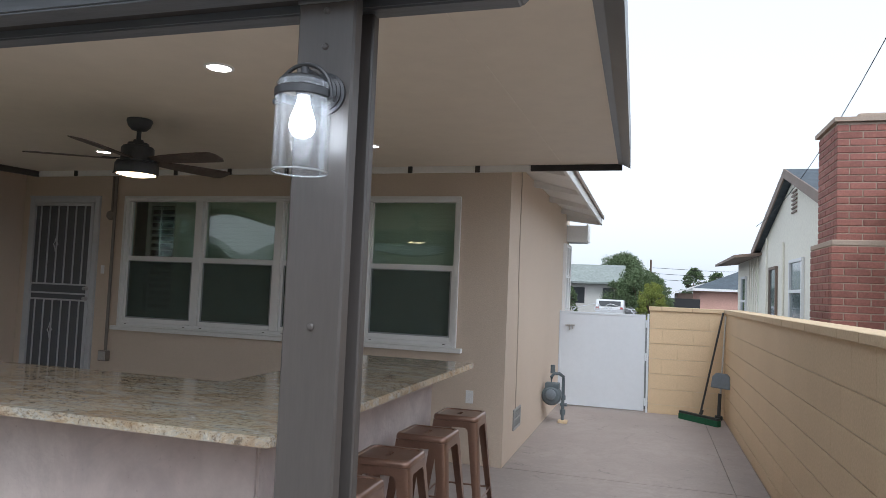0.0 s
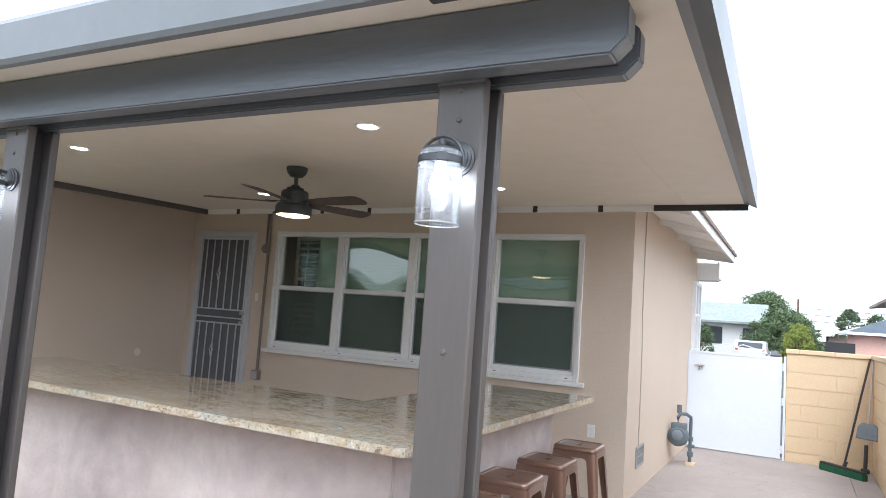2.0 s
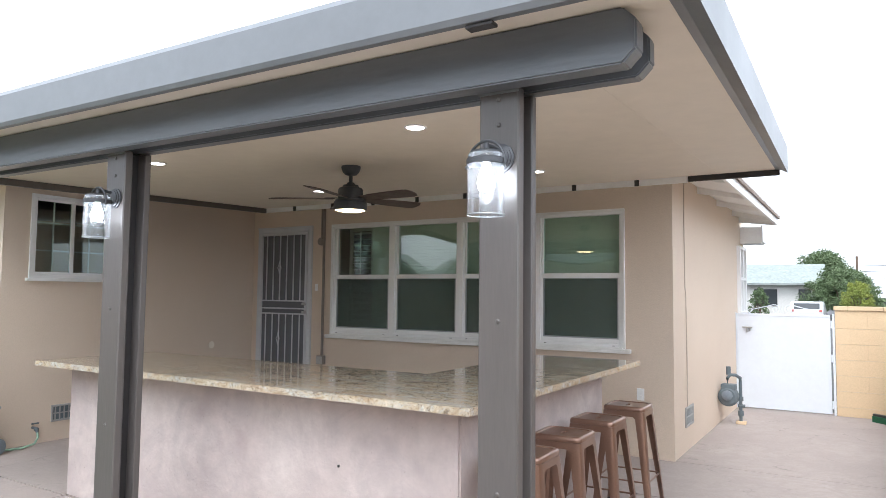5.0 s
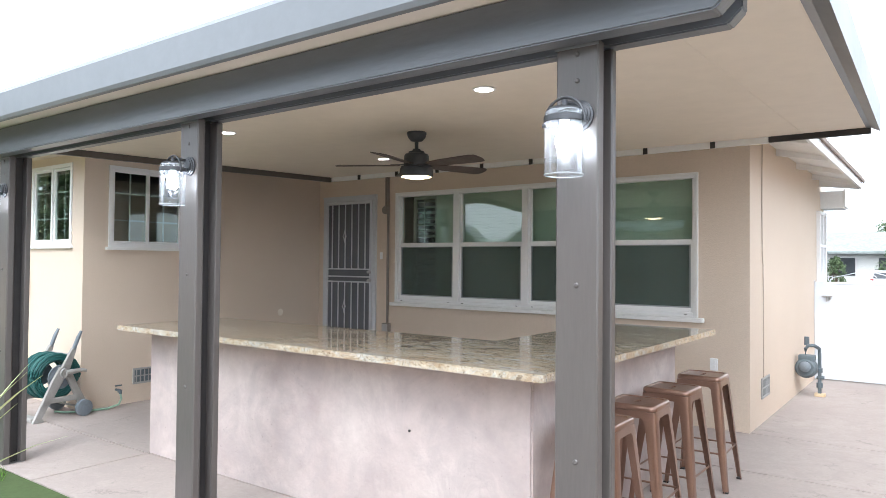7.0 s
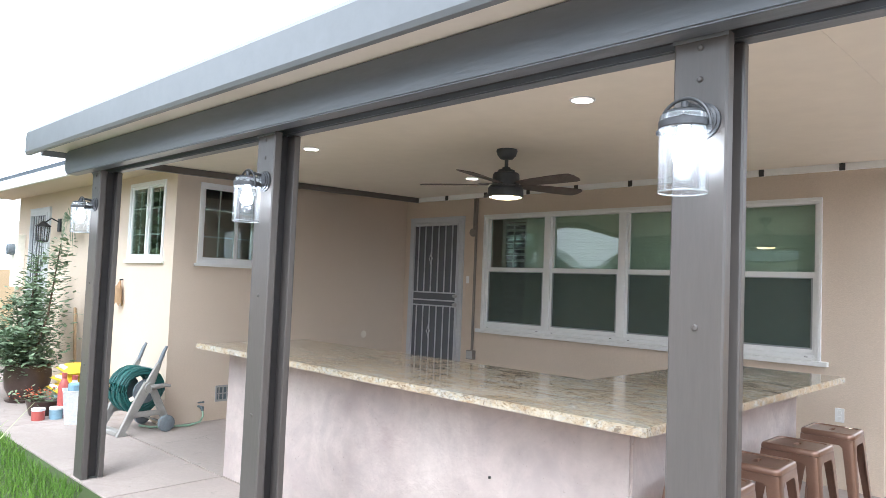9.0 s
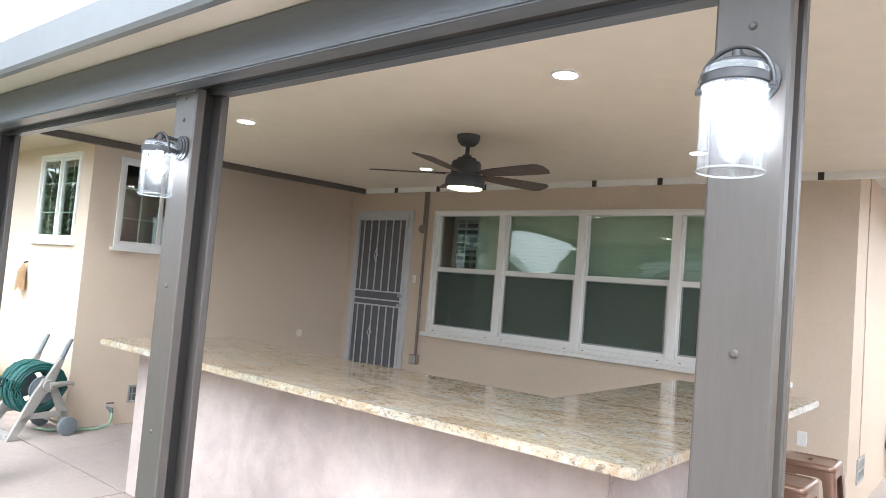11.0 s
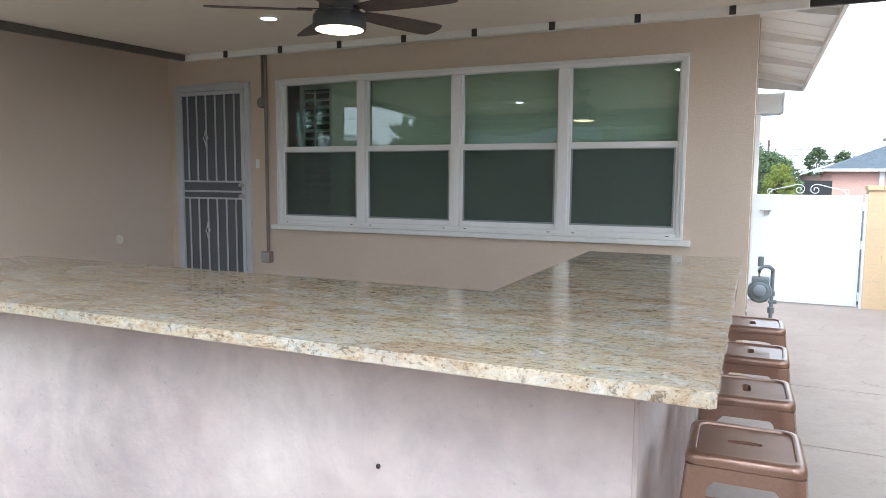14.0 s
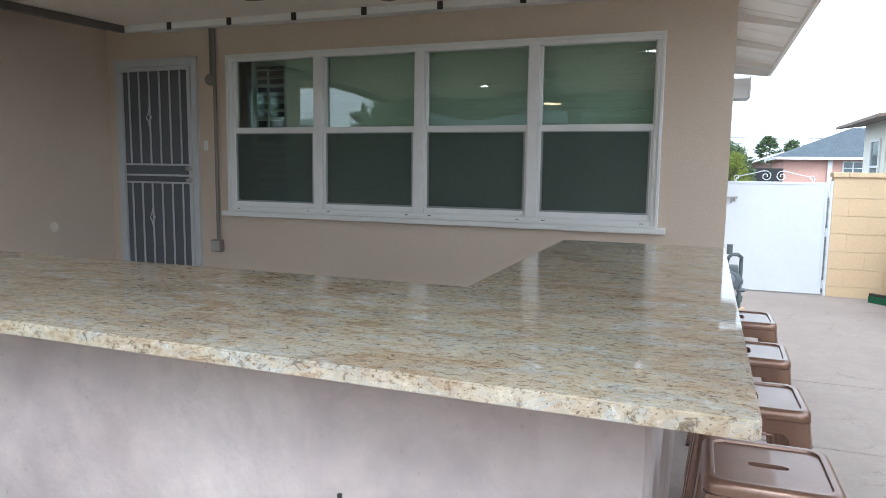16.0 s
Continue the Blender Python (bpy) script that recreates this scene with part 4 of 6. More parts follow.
for k in range(4):
    a, b = WX0 + k * UNIT, WX0 + (k + 1) * UNIT
    if k:
        bm = B()
        box(bm, a - 0.042, a + 0.042, YF - 0.006, YF + 0.088, 1.075, WZ1 - 0.05, 0.004)
        part("mullion", bm, VINYL, win)
    a, b = a + (0.05 if k == 0 else 0.042), b - (0.05 if k == 3 else 0.042)
    mid = 1.755
    bm = B()
    box(bm, a, b, YF + 0.03, YF + 0.06, mid - 0.025, mid + 0.025, 0.003)
    box(bm, a, a + 0.022, YF + 0.02, YF + 0.06, 1.075, mid - 0.025, 0.003)
    box(bm, b - 0.022, b, YF + 0.02, YF + 0.06, 1.075, mid - 0.025, 0.003)
    box(bm, a + 0.022, b - 0.022, YF + 0.02, YF + 0.06, 1.075, 1.118, 0.003)
    sash = part("lower_sash", bm, VINYL, win)
    bm = B()
    box(bm, a + 0.02, b - 0.02, YF + 0.05, YF + 0.054, 1.11, mid - 0.02)
    part("pane", bm, GLASS, sash).visible_shadow = False
    bm = B()
    box(bm, a + 0.022, b - 0.022, YF + 0.03, YF + 0.0315, 1.118, mid - 0.025)
    part("insect_screen", bm, SCREEN, sash, "dark insect screen").visible_shadow = False
    bm = B()
    e, f, g, h = a + 0.022, b - 0.022, 1.118, mid - 0.025
    for p, q, r, t in ((e, e + 0.014, g, h), (f - 0.014, f, g, h), (e + 0.014, f - 0.014, g, g + 0.014), (e + 0.014, f - 0.014, h - 0.008, h)):
        box(bm, p, q, YF + 0.022, YF + 0.0298, r, t, 0.001)
    part("screen_frame", bm, SCREEN_FRAME, sash, "grey aluminium screen frame")
    for wx in (a + 0.06, b - 0.06):
        bm = B()
        box(bm, wx - 0.013, wx + 0.013, YF - 0.0135, YF - 0.0122, 1.052, 1.058)
        part("weep_slot", bm, GROOVE, sash)
    bm = B()
    box(bm, a, a + 0.016, YF + 0.04, YF + 0.08, mid + 0.025, WZ1 - 0.05, 0.003)
    box(bm, b - 0.016, b, YF + 0.04, YF + 0.08, mid + 0.025, WZ1 - 0.05, 0.003)
    up = part("upper_sash", bm, VINYL, win)
    bm = B()
    bowed_pane(bm, a + 0.014, b - 0.014, YF + 0.062, mid + 0.02, WZ1 - 0.045, (0.0012, 0.0035, 0.003, 0.0012)[k])
    part("pane", bm, GLASS, up, smooth=True).visible_shadow = False
    bm = B()
    box(bm, a + 0.03, a + 0.08, YF + 0.0, YF + 0.019, 1.085, 1.092, 0.002)
    box(bm, b - 0.08, b - 0.03, YF + 0.0, YF + 0.019, 1.085, 1.092, 0.002)
    part("latch", bm, VINYL, sash)

sh = thing("plantation_shutter", "louvred shutter panel behind the window, backed black for the dark room", "shutter", (-3.98, 6.78, 1.1))
SHX0, SHX1 = -4.10, -3.70
bm = B()
for x0, x1, z0, z1 in ((SHX0, SHX0 + 0.05, 1.1, 2.40), (SHX1 - 0.05, SHX1, 1.1, 2.40), (SHX0 + 0.05, SHX1 - 0.05, 2.35, 2.40), (SHX0 + 0.05, SHX1 - 0.05, 1.1, 1.17), (SHX0 + 0.05, SHX1 - 0.05, 1.72, 1.77)):
    box(bm, x0, x1, 6.77, 6.80, z0, z1, 0.003)
box(bm, (SHX0 + SHX1) / 2 - 0.008, (SHX0 + SHX1) / 2 + 0.008, 6.745, 6.752, 1.17, 2.35)
part("stile_frame", bm, SHUTTER, sh)
z = 1.2
while z < 2.33:
    if not 1.69 < z < 1.80:
        bm = B()
        box(bm, SHX0 + 0.05, SHX1 - 0.05, -0.032, 0.032, -0.004, 0.004)
        bmesh.ops.transform(bm, matrix=Matrix.Translation((0, 6.785, z)) @ Matrix.Rotation(radians(28), 4, "X"), verts=bm.verts)
        part("louvre", bm, SHUTTER, sh)
    z += 0.075
# black sheet added behind the louvres in place of the room's darkness
bm = B()
box(bm, SHX0, SHX1, 6.86, 6.88, 1.1, 2.4)
part("backing", bm, BLACK, sh)


for k in range(4):
    a, b = (WX0 + k * UNIT - 0.005, WX0 + (k + 1) * UNIT - 0.012) if k else (SHX1 + 0.02, WX0 + UNIT - 0.012)
    blind = thing("window_blind", "sage green horizontal blind drawn behind the glass", "blind", ((a + b) / 2, 6.72, 1.05), "window blinds")
    bm = B()
    z = 1.08
    while z < 2.40:
        prism(bm, ((6.705, z), (6.708, z - 0.001), (6.714, z + 0.043), (6.711, z + 0.044)), "x", a, b)
        z += 0.04
    slats = part("slats", bm, BLIND, blind)
    slats["kind"] = "stuff"
    bm = B()
    box(bm, a, b, 6.70, 6.74, 2.405, 2.44, 0.003)
    part("head_rail", bm, BLIND, blind)


# ---- security doors ----
def security_door(name, x0, x1, z0, z1, y, label):
    d = thing(name, label, "door", ((x0 + x1) / 2, y, z0), kind="structure")
    bm = B()
    box(bm, x0, x0 + 0.055, y - 0.03, y + 0.03, z0, z1, 0.004)
    box(bm, x1 - 0.055, x1, y - 0.03, y + 0.03, z0, z1, 0.004)
    box(bm, x0 + 0.055, x1 - 0.055, y - 0.03, y + 0.03, z1 - 0.055, z1, 0.004)
    box(bm, x0 - 0.012, x1 + 0.012, y - 0.034, y - 0.006, z1, z1 + 0.018, 0.003)
    part("door_frame", bm, DOOR_STEEL, d)
    a, b, zt = x0 + 0.058, x1 - 0.058, z1 - 0.06
    bm = B()
    for p, q, r, s in ((a, a + 0.035, z0 + 0.01, zt), (b - 0.035, b, z0 + 0.01, zt), (a + 0.035, b - 0.035, zt - 0.035, zt), (a + 0.035, b - 0.035, z0 + 0.01, z0 + 0.045)):
        box(bm, p, q, y - 0.045, y - 0.012, r, s, 0.003)
    leaf = part("door_leaf", bm, DOOR_STEEL, d)
    zm = z0 + 0.475 * (z1 - z0)
    for dz in (-0.07, 0.0, 0.03, 0.10):
        if dz == 0.03:
            continue
        bm = B()
        box(bm, a + 0.035, b - 0.035, y - 0.042, y - 0.02, zm + dz, zm + dz + 0.018, 0.002)
        part("cross_bar", bm, DOOR_STEEL, leaf)
    n = 6
    for k in range(n):
        x = a + 0.035 + (b - a - 0.07) * (k + 0.7) / (n + 0.4)
        for zz0, zz1 in ((zm + 0.118, zt - 0.035), (z0 + 0.045, zm - 0.07)):
            bm = B()
            box(bm, x - 0.006, x + 0.006, y - 0.04, y - 0.028, zz0, zz1)
            if k == 2:
                zc = zz0 + 0.5 * (zz1 - zz0) if zz0 > zm else zz0 + 0.62 * (zz1 - zz0)
                sweep(bm, [(x, y - 0.045, zc + 0.085), (x + 0.012, y - 0.045, zc + 0.03), (x + 0.032, y - 0.045, zc), (x + 0.012, y - 0.045, zc - 0.03), (x, y - 0.045, zc - 0.085), (x - 0.012, y - 0.045, zc - 0.03), (x - 0.032, y - 0.045, zc), (x - 0.012, y - 0.045, zc + 0.03)], 0.0055, 6, True)
            part("upright_bar", bm, DOOR_STEEL, leaf)
    bm = B()
    box(bm, a + 0.02, b - 0.02, y - 0.018, y - 0.013, z0 + 0.02, zt - 0.01)
    part("perforated_screen", bm, DOOR_MESH, leaf, "grey perforated screen")
    for dz in (0.075, -0.035):
        bm = B()
        lathe(bm, ((0, 0), (0.024, 0), (0.024, 0.006), (0.014, 0.01), (0.012, 0.025), (0.02, 0.032), (0.018, 0.045), (0, 0.05)), n=16)
        bmesh.ops.transform(bm, matrix=Matrix.Translation((b - 0.02, y - 0.045, zm + dz)) @ Matrix.Rotation(radians(90), 4, "X"), verts=bm.verts)
        part("door_handle", bm, STEEL, leaf, "worn steel knob", smooth=True)
    bm = B()
    box(bm, x0, x1, y + 0.035, y + 0.05, z0, z1)
    part("inner_door", bm, BROWN_TRIM, d)
    return d


security_door("door_1", DX0, DX1, DZ0, DZ1, WALL_Y - 0.002, "white steel security door with a grey screen, closed")
security_door("door_2", EX0, EX1, 0.15, EZ1, WING_Y - 0.002, "white steel security door in the wing wall, closed")
bm = B()
box(bm, -5.56, -4.40, 5.75, WALL_Y - 0.002, 0.0, 0.19, 0.01)
box(bm, -5.56, -4.40, 6.13, WALL_Y - 0.002, 0.19, 0.36, 0.01)
solo("door_step", bm, CONCRETE, "two plain concrete steps below the back door", "step", "structure")


# ---- wing windows ----
def slider(name, along, at, a, b, z0, z1, label):
    """A two-pane sliding window with grids. along: the axis that it runs on; at: the wall's outer face; outward is +x or -y."""
    w = thing(name, label, "window", (at, (a + b) / 2, z0) if along == "y" else ((a + b) / 2, at, z0), kind="structure")

    def bar(bm, p, q, d0, d1, r, s, bev=0.003):
        if along == "y":
            return box(bm, at + d0, at + d1, p, q, r, s, bev)
        return box(bm, p, q, at - d1, at - d0, r, s, bev)
    bm = B()
    for p, q, r, s in ((a, b, z1 - 0.04, z1), (a, b, z0, z0 + 0.04), (a, a + 0.04, z0 + 0.04, z1 - 0.04), (b - 0.04, b, z0 + 0.04, z1 - 0.04)):
        bar(bm, p, q, -0.06, 0.014, r, s)
    part("window_frame", bm, VINYL, w)
    bm = B()
    bar(bm, a - 0.03, b + 0.03, -0.01, 0.03, z0 - 0.03, z0)
    part("window_sill", bm, WHITE, w)
    m = (a + b) / 2
    for k, (p, q) in enumerate(((a + 0.04, m), (m, b - 0.04))):
        bm = B()
        d = -0.02 if k else 0.0
        for pp, qq, r, s in ((p, p + 0.026, z0 + 0.04, z1 - 0.04), (q - 0.026, q, z0 + 0.04, z1 - 0.04), (p + 0.026, q - 0.026, z1 - 0.066, z1 - 0.04), (p + 0.026, q - 0.026, z0 + 0.04, z0 + 0.066)):
            bar(bm, pp, qq, d - 0.025, d, r, s)
        sash = part("sash", bm, VINYL, w)
        bm = B()
        bar(bm, p + 0.02, q - 0.02, d - 0.014, d - 0.010, z0 + 0.05, z1 - 0.05, 0)
        part("pane", bm, GLASS, sash).visible_shadow = False
        c = (p + q) / 2
        bm = B()
        bar(bm, c - 0.007, c + 0.007, d - 0.024, d - 0.017, z0 + 0.066, z1 - 0.066, 0)
        for f in (1 / 3, 2 / 3):
            zz = z0 + f * (z1 - z0)
            bar(bm, p + 0.026, q - 0.026, d - 0.0235, d - 0.0175, zz - 0.007, zz + 0.007, 0)
        part("grid", bm, VINYL, sash)
    return w


slider("window_2", "y", WING_X, LY0, LY1, LZ0, LZ1, "white sliding window with grids in the wing wall")
slider("window_3", "x", WING_Y, FX0, FX1, FZ0, FZ1, "white sliding window with grids facing the yard")
bw = thing("window_4", "white multi-pane window on the side wall", "window", (SIDE_X + 0.1, 10.8, SWZ0), kind="structure")
bm = B()
for y0, y1, z0, z1 in ((SWY0, SWY1, SWZ1 - 0.05, SWZ1), (SWY0, SWY1, SWZ0, SWZ0 + 0.05), (SWY0, SWY0 + 0.06, SWZ0 + 0.05, SWZ1 - 0.05), (SWY1 - 0.06, SWY1, SWZ0 + 0.05, SWZ1 - 0.05), (10.79, 10.84, SWZ0 + 0.05, SWZ1 - 0.05), (SWY0 + 0.06, 10.79, 1.80, 1.84), (10.84, SWY1 - 0.06, 1.80, 1.84)):
    box(bm, SIDE_X - 0.03, SIDE_X + 0.05, y0, y1, z0, z1, 0.004)
part("window_frame", bm, VINYL, bw)
bm = B()
box(bm, SIDE_X - 0.01, SIDE_X - 0.004, SWY0 + 0.03, SWY1 - 0.03, SWZ0 + 0.03, SWZ1 - 0.03)
part("pane", bm, GLASS, bw).visible_shadow = False

# ---- fittings on the house ----
con = thing("conduit", "grey painted electrical conduit with junction boxes", "conduit", (-4.30, 6.49, 0.66))
bm = B()
rod(bm, (-4.296, 6.492, 0.75), (-4.296, 6.492, 2.66), 0.017, n=12)
part("pipe", bm, CONDUIT, con, smooth=True)
bm = B()
rod(bm, (-4.335, 6.494, 2.24), (-4.335, 6.494, 2.66), 0.013, n=12)
part("pipe", bm, CONDUIT, con, smooth=True)
bm = B()
box(bm, -4.36, -4.25, 6.455, 6.5145, 0.645, 0.755, 0.006)
lower = part("junction_box", bm, CONDUIT, con)
bm = B()
box(bm, -4.352, -4.258, 6.449, 6.4548, 0.653, 0.747, 0.003)
part("cover_plate", bm, STEEL, lower, "dull grey cover plate")
bm = B()
lathe(bm, ((0, 0), (0.05, 0), (0.052, 0.03), (0.045, 0.042), (0, 0.045)), n=20)
bmesh.ops.transform(bm, matrix=Matrix.Translation((-4.345, 6.514, 2.21)) @ Matrix.Rotation(radians(90), 4, "X"), verts=bm.verts)
part("round_box", bm, CONDUIT, con, smooth=True)


def wall_plate(name, label, x, z, w=0.07, h=0.115):
    p = thing(name, label, "outlet" if "outlet" in name else "switch", (x, WALL_Y, z - h / 2))
    bm = B()
    box(bm, x - w / 2, x + w / 2, WALL_Y - 0.008, WALL_Y - 0.0005, z - h / 2, z + h / 2, 0.003)
    part("plate", bm, VINYL, p)
    for dz in ((0.025, -0.025) if "outlet" in name else (0.0,)):
        bm = B()
        box(bm, x - 0.015, x + 0.015, WALL_Y - 0.011, WALL_Y - 0.0085, z + dz - 0.016, z + dz + 0.016, 0.002)
        part("socket_face" if "outlet" in name else "toggle", bm, WHITE, p)


wall_plate("wall_outlet", "white double wall outlet below the window", -0.262, 0.60)
wall_plate("light_switch", "small cream light switch beside the door", -4.425, 1.62, 0.045, 0.09)


def grille(name, label, axis, at, a, b, z0, z1):
    g = thing(name, label, "vent", (at, (a + b) / 2, z0))
    bm = B()
    for p, q, r, s in ((a, b, z1 - 0.02, z1), (a, b, z0, z0 + 0.02), (a, a + 0.02, z0 + 0.02, z1 - 0.02), (b - 0.02, b, z0 + 0.02, z1 - 0.02)):
        box(bm, at + 0.0005, at + 0.014, p, q, r, s, 0.003)
    part("frame", bm, VENT_GREY, g)
    bm = B()
    box(bm, at + 0.0005, at + 0.003, a + 0.02, b - 0.02, z0 + 0.02, z1 - 0.02)
    part("backing", bm, IRON_GREY, g)
    n = 6
    for k in range(n):
        y = a + 0.02 + (b - a - 0.04) * (k + 0.5) / n
        bm = B()
        box(bm, at + 0.003, at + 0.009, y - 0.006, y + 0.006, z0 + 0.02, z1 - 0.02)
        part("slat", bm, VENT_GREY, g)
    bm = B()
    box(bm, at + 0.0092, at + 0.012, a + 0.02, b - 0.02, (z0 + z1) / 2 - 0.006, (z0 + z1) / 2 + 0.006)
    part("cross_slat", bm, VENT_GREY, g)


grille("foundation_vent", "grey metal foundation vent low in the side wall", "x", SIDE_X, 6.97, 7.33, 0.24, 0.44)
grille("foundation_vent", "grey patterned foundation vent low in the wing wall", "x", WING_X, 3.80, 4.12, 0.195, 0.365)
bm = B()
pts = [(SIDE_X + 0.006, 7.02 + 0.02 * math.sin(z * 2.2) + (0.03 if z < 1.55 else 0.0), z) for z in [0.44 + 0.1 * k for k in range(24)]]
sweep(bm, pts, 0.005, 6)
solo("wall_cable", bm, CREAM_CABLE, "thin grey cable running up the side wall", "cable", smooth=True)

gm = thing("gas_meter", "grey gas meter with a looped pipe by the side wall", "gas meter", (0.25, 8.95, 0.0))
mx, my = 0.19, 8.87
bm = B()
sweep(bm, [(mx + 0.10, my + 0.1, 0.0), (mx + 0.10, my + 0.1, 0.5), (mx + 0.10, my + 0.08, 0.56), (mx + 0.06, my, 0.60), (mx, my - 0.02, 0.60), (mx - 0.03, my - 0.02, 0.56), (mx - 0.03, my - 0.02, 0.45)], 0.020, 10)
part("riser_pipe", bm, IRON_GREY, gm, smooth=True)
bm = B()
rod(bm, (mx - 0.02, my, 0.60), (mx - 0.02, my, 0.70), 0.028)
part("top_valve", bm, IRON_GREY, gm, smooth=True)
bm = B()
rod(bm, (mx + 0.10, my + 0.1, 0.10), (mx + 0.10, my + 0.1, 0.16), 0.034)
part("coupling", bm, IRON_GREY, gm, smooth=True)
bm = B()
rod(bm, (mx + 0.10, my + 0.1, 0.28), (mx + 0.10, my + 0.1, 0.33), 0.032)
part("coupling", bm, IRON_GREY, gm, smooth=True)
bm = B()
rod(bm, (mx + 0.07, my + 0.1, 0.22), (mx + 0.15, my + 0.1, 0.22), 0.02)
part("shut_off_cock", bm, IRON_GREY, gm, smooth=True)
bm = B()
lathe(bm, ((0, -0.09), (0.09, -0.088), (0.115, -0.06), (0.12, 0.0), (0.115, 0.06), (0.09, 0.085), (0, 0.09)), n=24)
bmesh.ops.transform(bm, matrix=Matrix.Translation((mx - 0.02, my - 0.02, 0.34)) @ Matrix.Rotation(radians(90), 4, "X"), verts=bm.verts)
box(bm, mx - 0.10, mx + 0.07, my - 0.09, my + 0.05, 0.42, 0.49, 0.01)
part("meter_body", bm, IRON_GREY, gm, smooth=True)
bm = B()
lathe(bm, ((0, 0), (0.06, 0), (0.062, 0.02), (0.05, 0.03), (0, 0.032)), n=20)
bmesh.ops.transform(bm, matrix=Matrix.Translation((mx - 0.02, my - 0.11, 0.36)) @ Matrix.Rotation(radians(90), 4, "X"), verts=bm.verts)
part("dial_cover", bm, PAN_GREY, gm, smooth=True)
bm = B()
box(bm, mx + 0.05, mx + 0.16, my + 0.05, my + 0.15, 0.0, 0.035, 0.005)
part("footing", bm, BLOCK, gm, "small ochre block under the pipe")

bm = B()
lathe(bm, ((0, 0.004), (0.040, 0.004), (0.046, 0.0015), (0.046, 0.0), (0, 0.0)), n=24)
bmesh.ops.transform(bm, matrix=Matrix.Translation((WING_X + 0.001, 5.83, 0.868)) @ Matrix.Rotation(radians(90), 4, "Y"), verts=bm.verts)
solo("blank_cover", bm, PANEL, "small round cream blank cover on the wing wall", "cover plate", smooth=True)

# ---- gate ----
GT = 1.325   # top of the gate
gate = thing("gate", "white sheet-metal side gate, closed", "gate", (0.67, GATE_Y, 0.02))
bm = B()
box(bm, 0.085, 1.20, GATE_Y - 0.01, GATE_Y + 0.01, 0.035, GT - 0.007, 0.002)
part("panel", bm, GATE_WHITE, gate)
bm = B()
for x0, x1, z0, z1 in ((0.085, 1.20, GT - 0.032, GT), (0.06, 0.085, 0.02, GT), (1.20, 1.225, 0.02, GT), (0.085, 1.20, 0.02, 0.035)):
    box(bm, x0, x1, GATE_Y - 0.016, GATE_Y + 0.016, z0, z1, 0.003)
part("gate_frame", bm, GATE_WHITE, gate)
bm = B()
box(bm, 0.14, 0.27, GATE_Y - 0.035, GATE_Y - 0.0165, 1.12, 1.14, 0.003)
rod(bm, (0.20, GATE_Y - 0.028, 1.06), (0.20, GATE_Y - 0.028, 1.12), 0.008)
rod(bm, (0.24, GATE_Y - 0.028, 1.08), (0.24, GATE_Y - 0.028, 1.12), 0.008)
part("latch", bm, STEEL, gate)
for z in (0.14, 0.75, 1.2):
    bm = B()
    rod(bm, (1.237, GATE_Y - 0.018, z - 0.05), (1.237, GATE_Y - 0.018, z + 0.05), 0.010)
    part("hinge", bm, GATE_WHITE, gate, smooth=True)


def spiral(cx, cz, r0, turns, sign, start):
    return [(cx + sign * (r0 * (1 - 0.8 * k / 40)) * math.cos(start + turns * 6.283 * k / 40), GATE_Y, cz + (r0 * (1 - 0.8 * k / 40)) * math.sin(start + turns * 6.283 * k / 40)) for k in range(41)]


for sgn in (-1, 1):
    bm = B()
    sweep(bm, [(0.65 + sgn * 0.42, GATE_Y, GT + 0.003), (0.65 + sgn * 0.38, GATE_Y, GT + 0.058), (0.65 + sgn * 0.25, GATE_Y, GT + 0.088), (0.65 + sgn * 0.10, GATE_Y, GT + 0.128)] + [(x, y, z) for x, y, z in spiral(0.65 + sgn * 0.085, GT + 0.063, 0.062, 1.4, sgn, 1.3)], 0.006, 6)
    part("scroll", bm, GATE_WHITE, gate, smooth=True)
    bm = B()
    sweep(bm, spiral(0.65 + sgn * 0.40, GT + 0.043, 0.04, 1.2, sgn, -1.5), 0.005, 6)
    part("scroll", bm, GATE_WHITE, gate, smooth=True)
gp = thing("gate_post", "white steel tube gate post", "post", (1.255, GATE_Y, 0), "gate posts")
bm = B()
box(bm, 1.248, 1.275, GATE_Y - 0.025, GATE_Y + 0.025, 0.0, GT + 0.015, 0.004)
part("tube", bm, GATE_WHITE, gp)
gp = thing("gate_post", "white steel tube gate post", "post", (0.085, GATE_Y, 0), "gate posts")
bm = B()
box(bm, 0.054, 0.059, GATE_Y - 0.025, GATE_Y + 0.025, 0.0, GT + 0.015, 0.004)
part("tube", bm, GATE_WHITE, gp)

# ---- broom and dustpan ----
br = thing("push_broom", "push broom with green bristles leaning in the corner", "broom", (1.93, 9.9, 0.0))
d = Vector((2.16 - 1.72, 9.72 - 10.16, 0)).normalized()
n_ = Vector((-d.y, d.x, 0))
bm = B()
box(bm, -0.31, 0.31, -0.035, 0.035, 0.0, 0.075, 0.004)
turn = Matrix.Translation((1.91, 9.88, 0)) @ Matrix.Rotation(math.atan2(d.y, d.x), 4, "Z")
bmesh.ops.transform(bm, matrix=turn, verts=bm.verts)
part("bristles", bm, BROOM_GREEN, br)
bm = B()
box(bm, -0.31, 0.31, -0.03, 0.03, 0.076, 0.105, 0.008)
rod(bm, (0.02, 0, 0.10), (0.02, 0.03, 0.16), 0.022)
bmesh.ops.transform(bm, matrix=turn, verts=bm.verts)
part("head", bm, BLACK, br)
bm = B()
rod(bm, (1.93, 9.90, 0.13), (2.205, 10.20, 1.40), 0.0125)
part("handle", bm, BLACK, br, "dark metal handle", smooth=True)
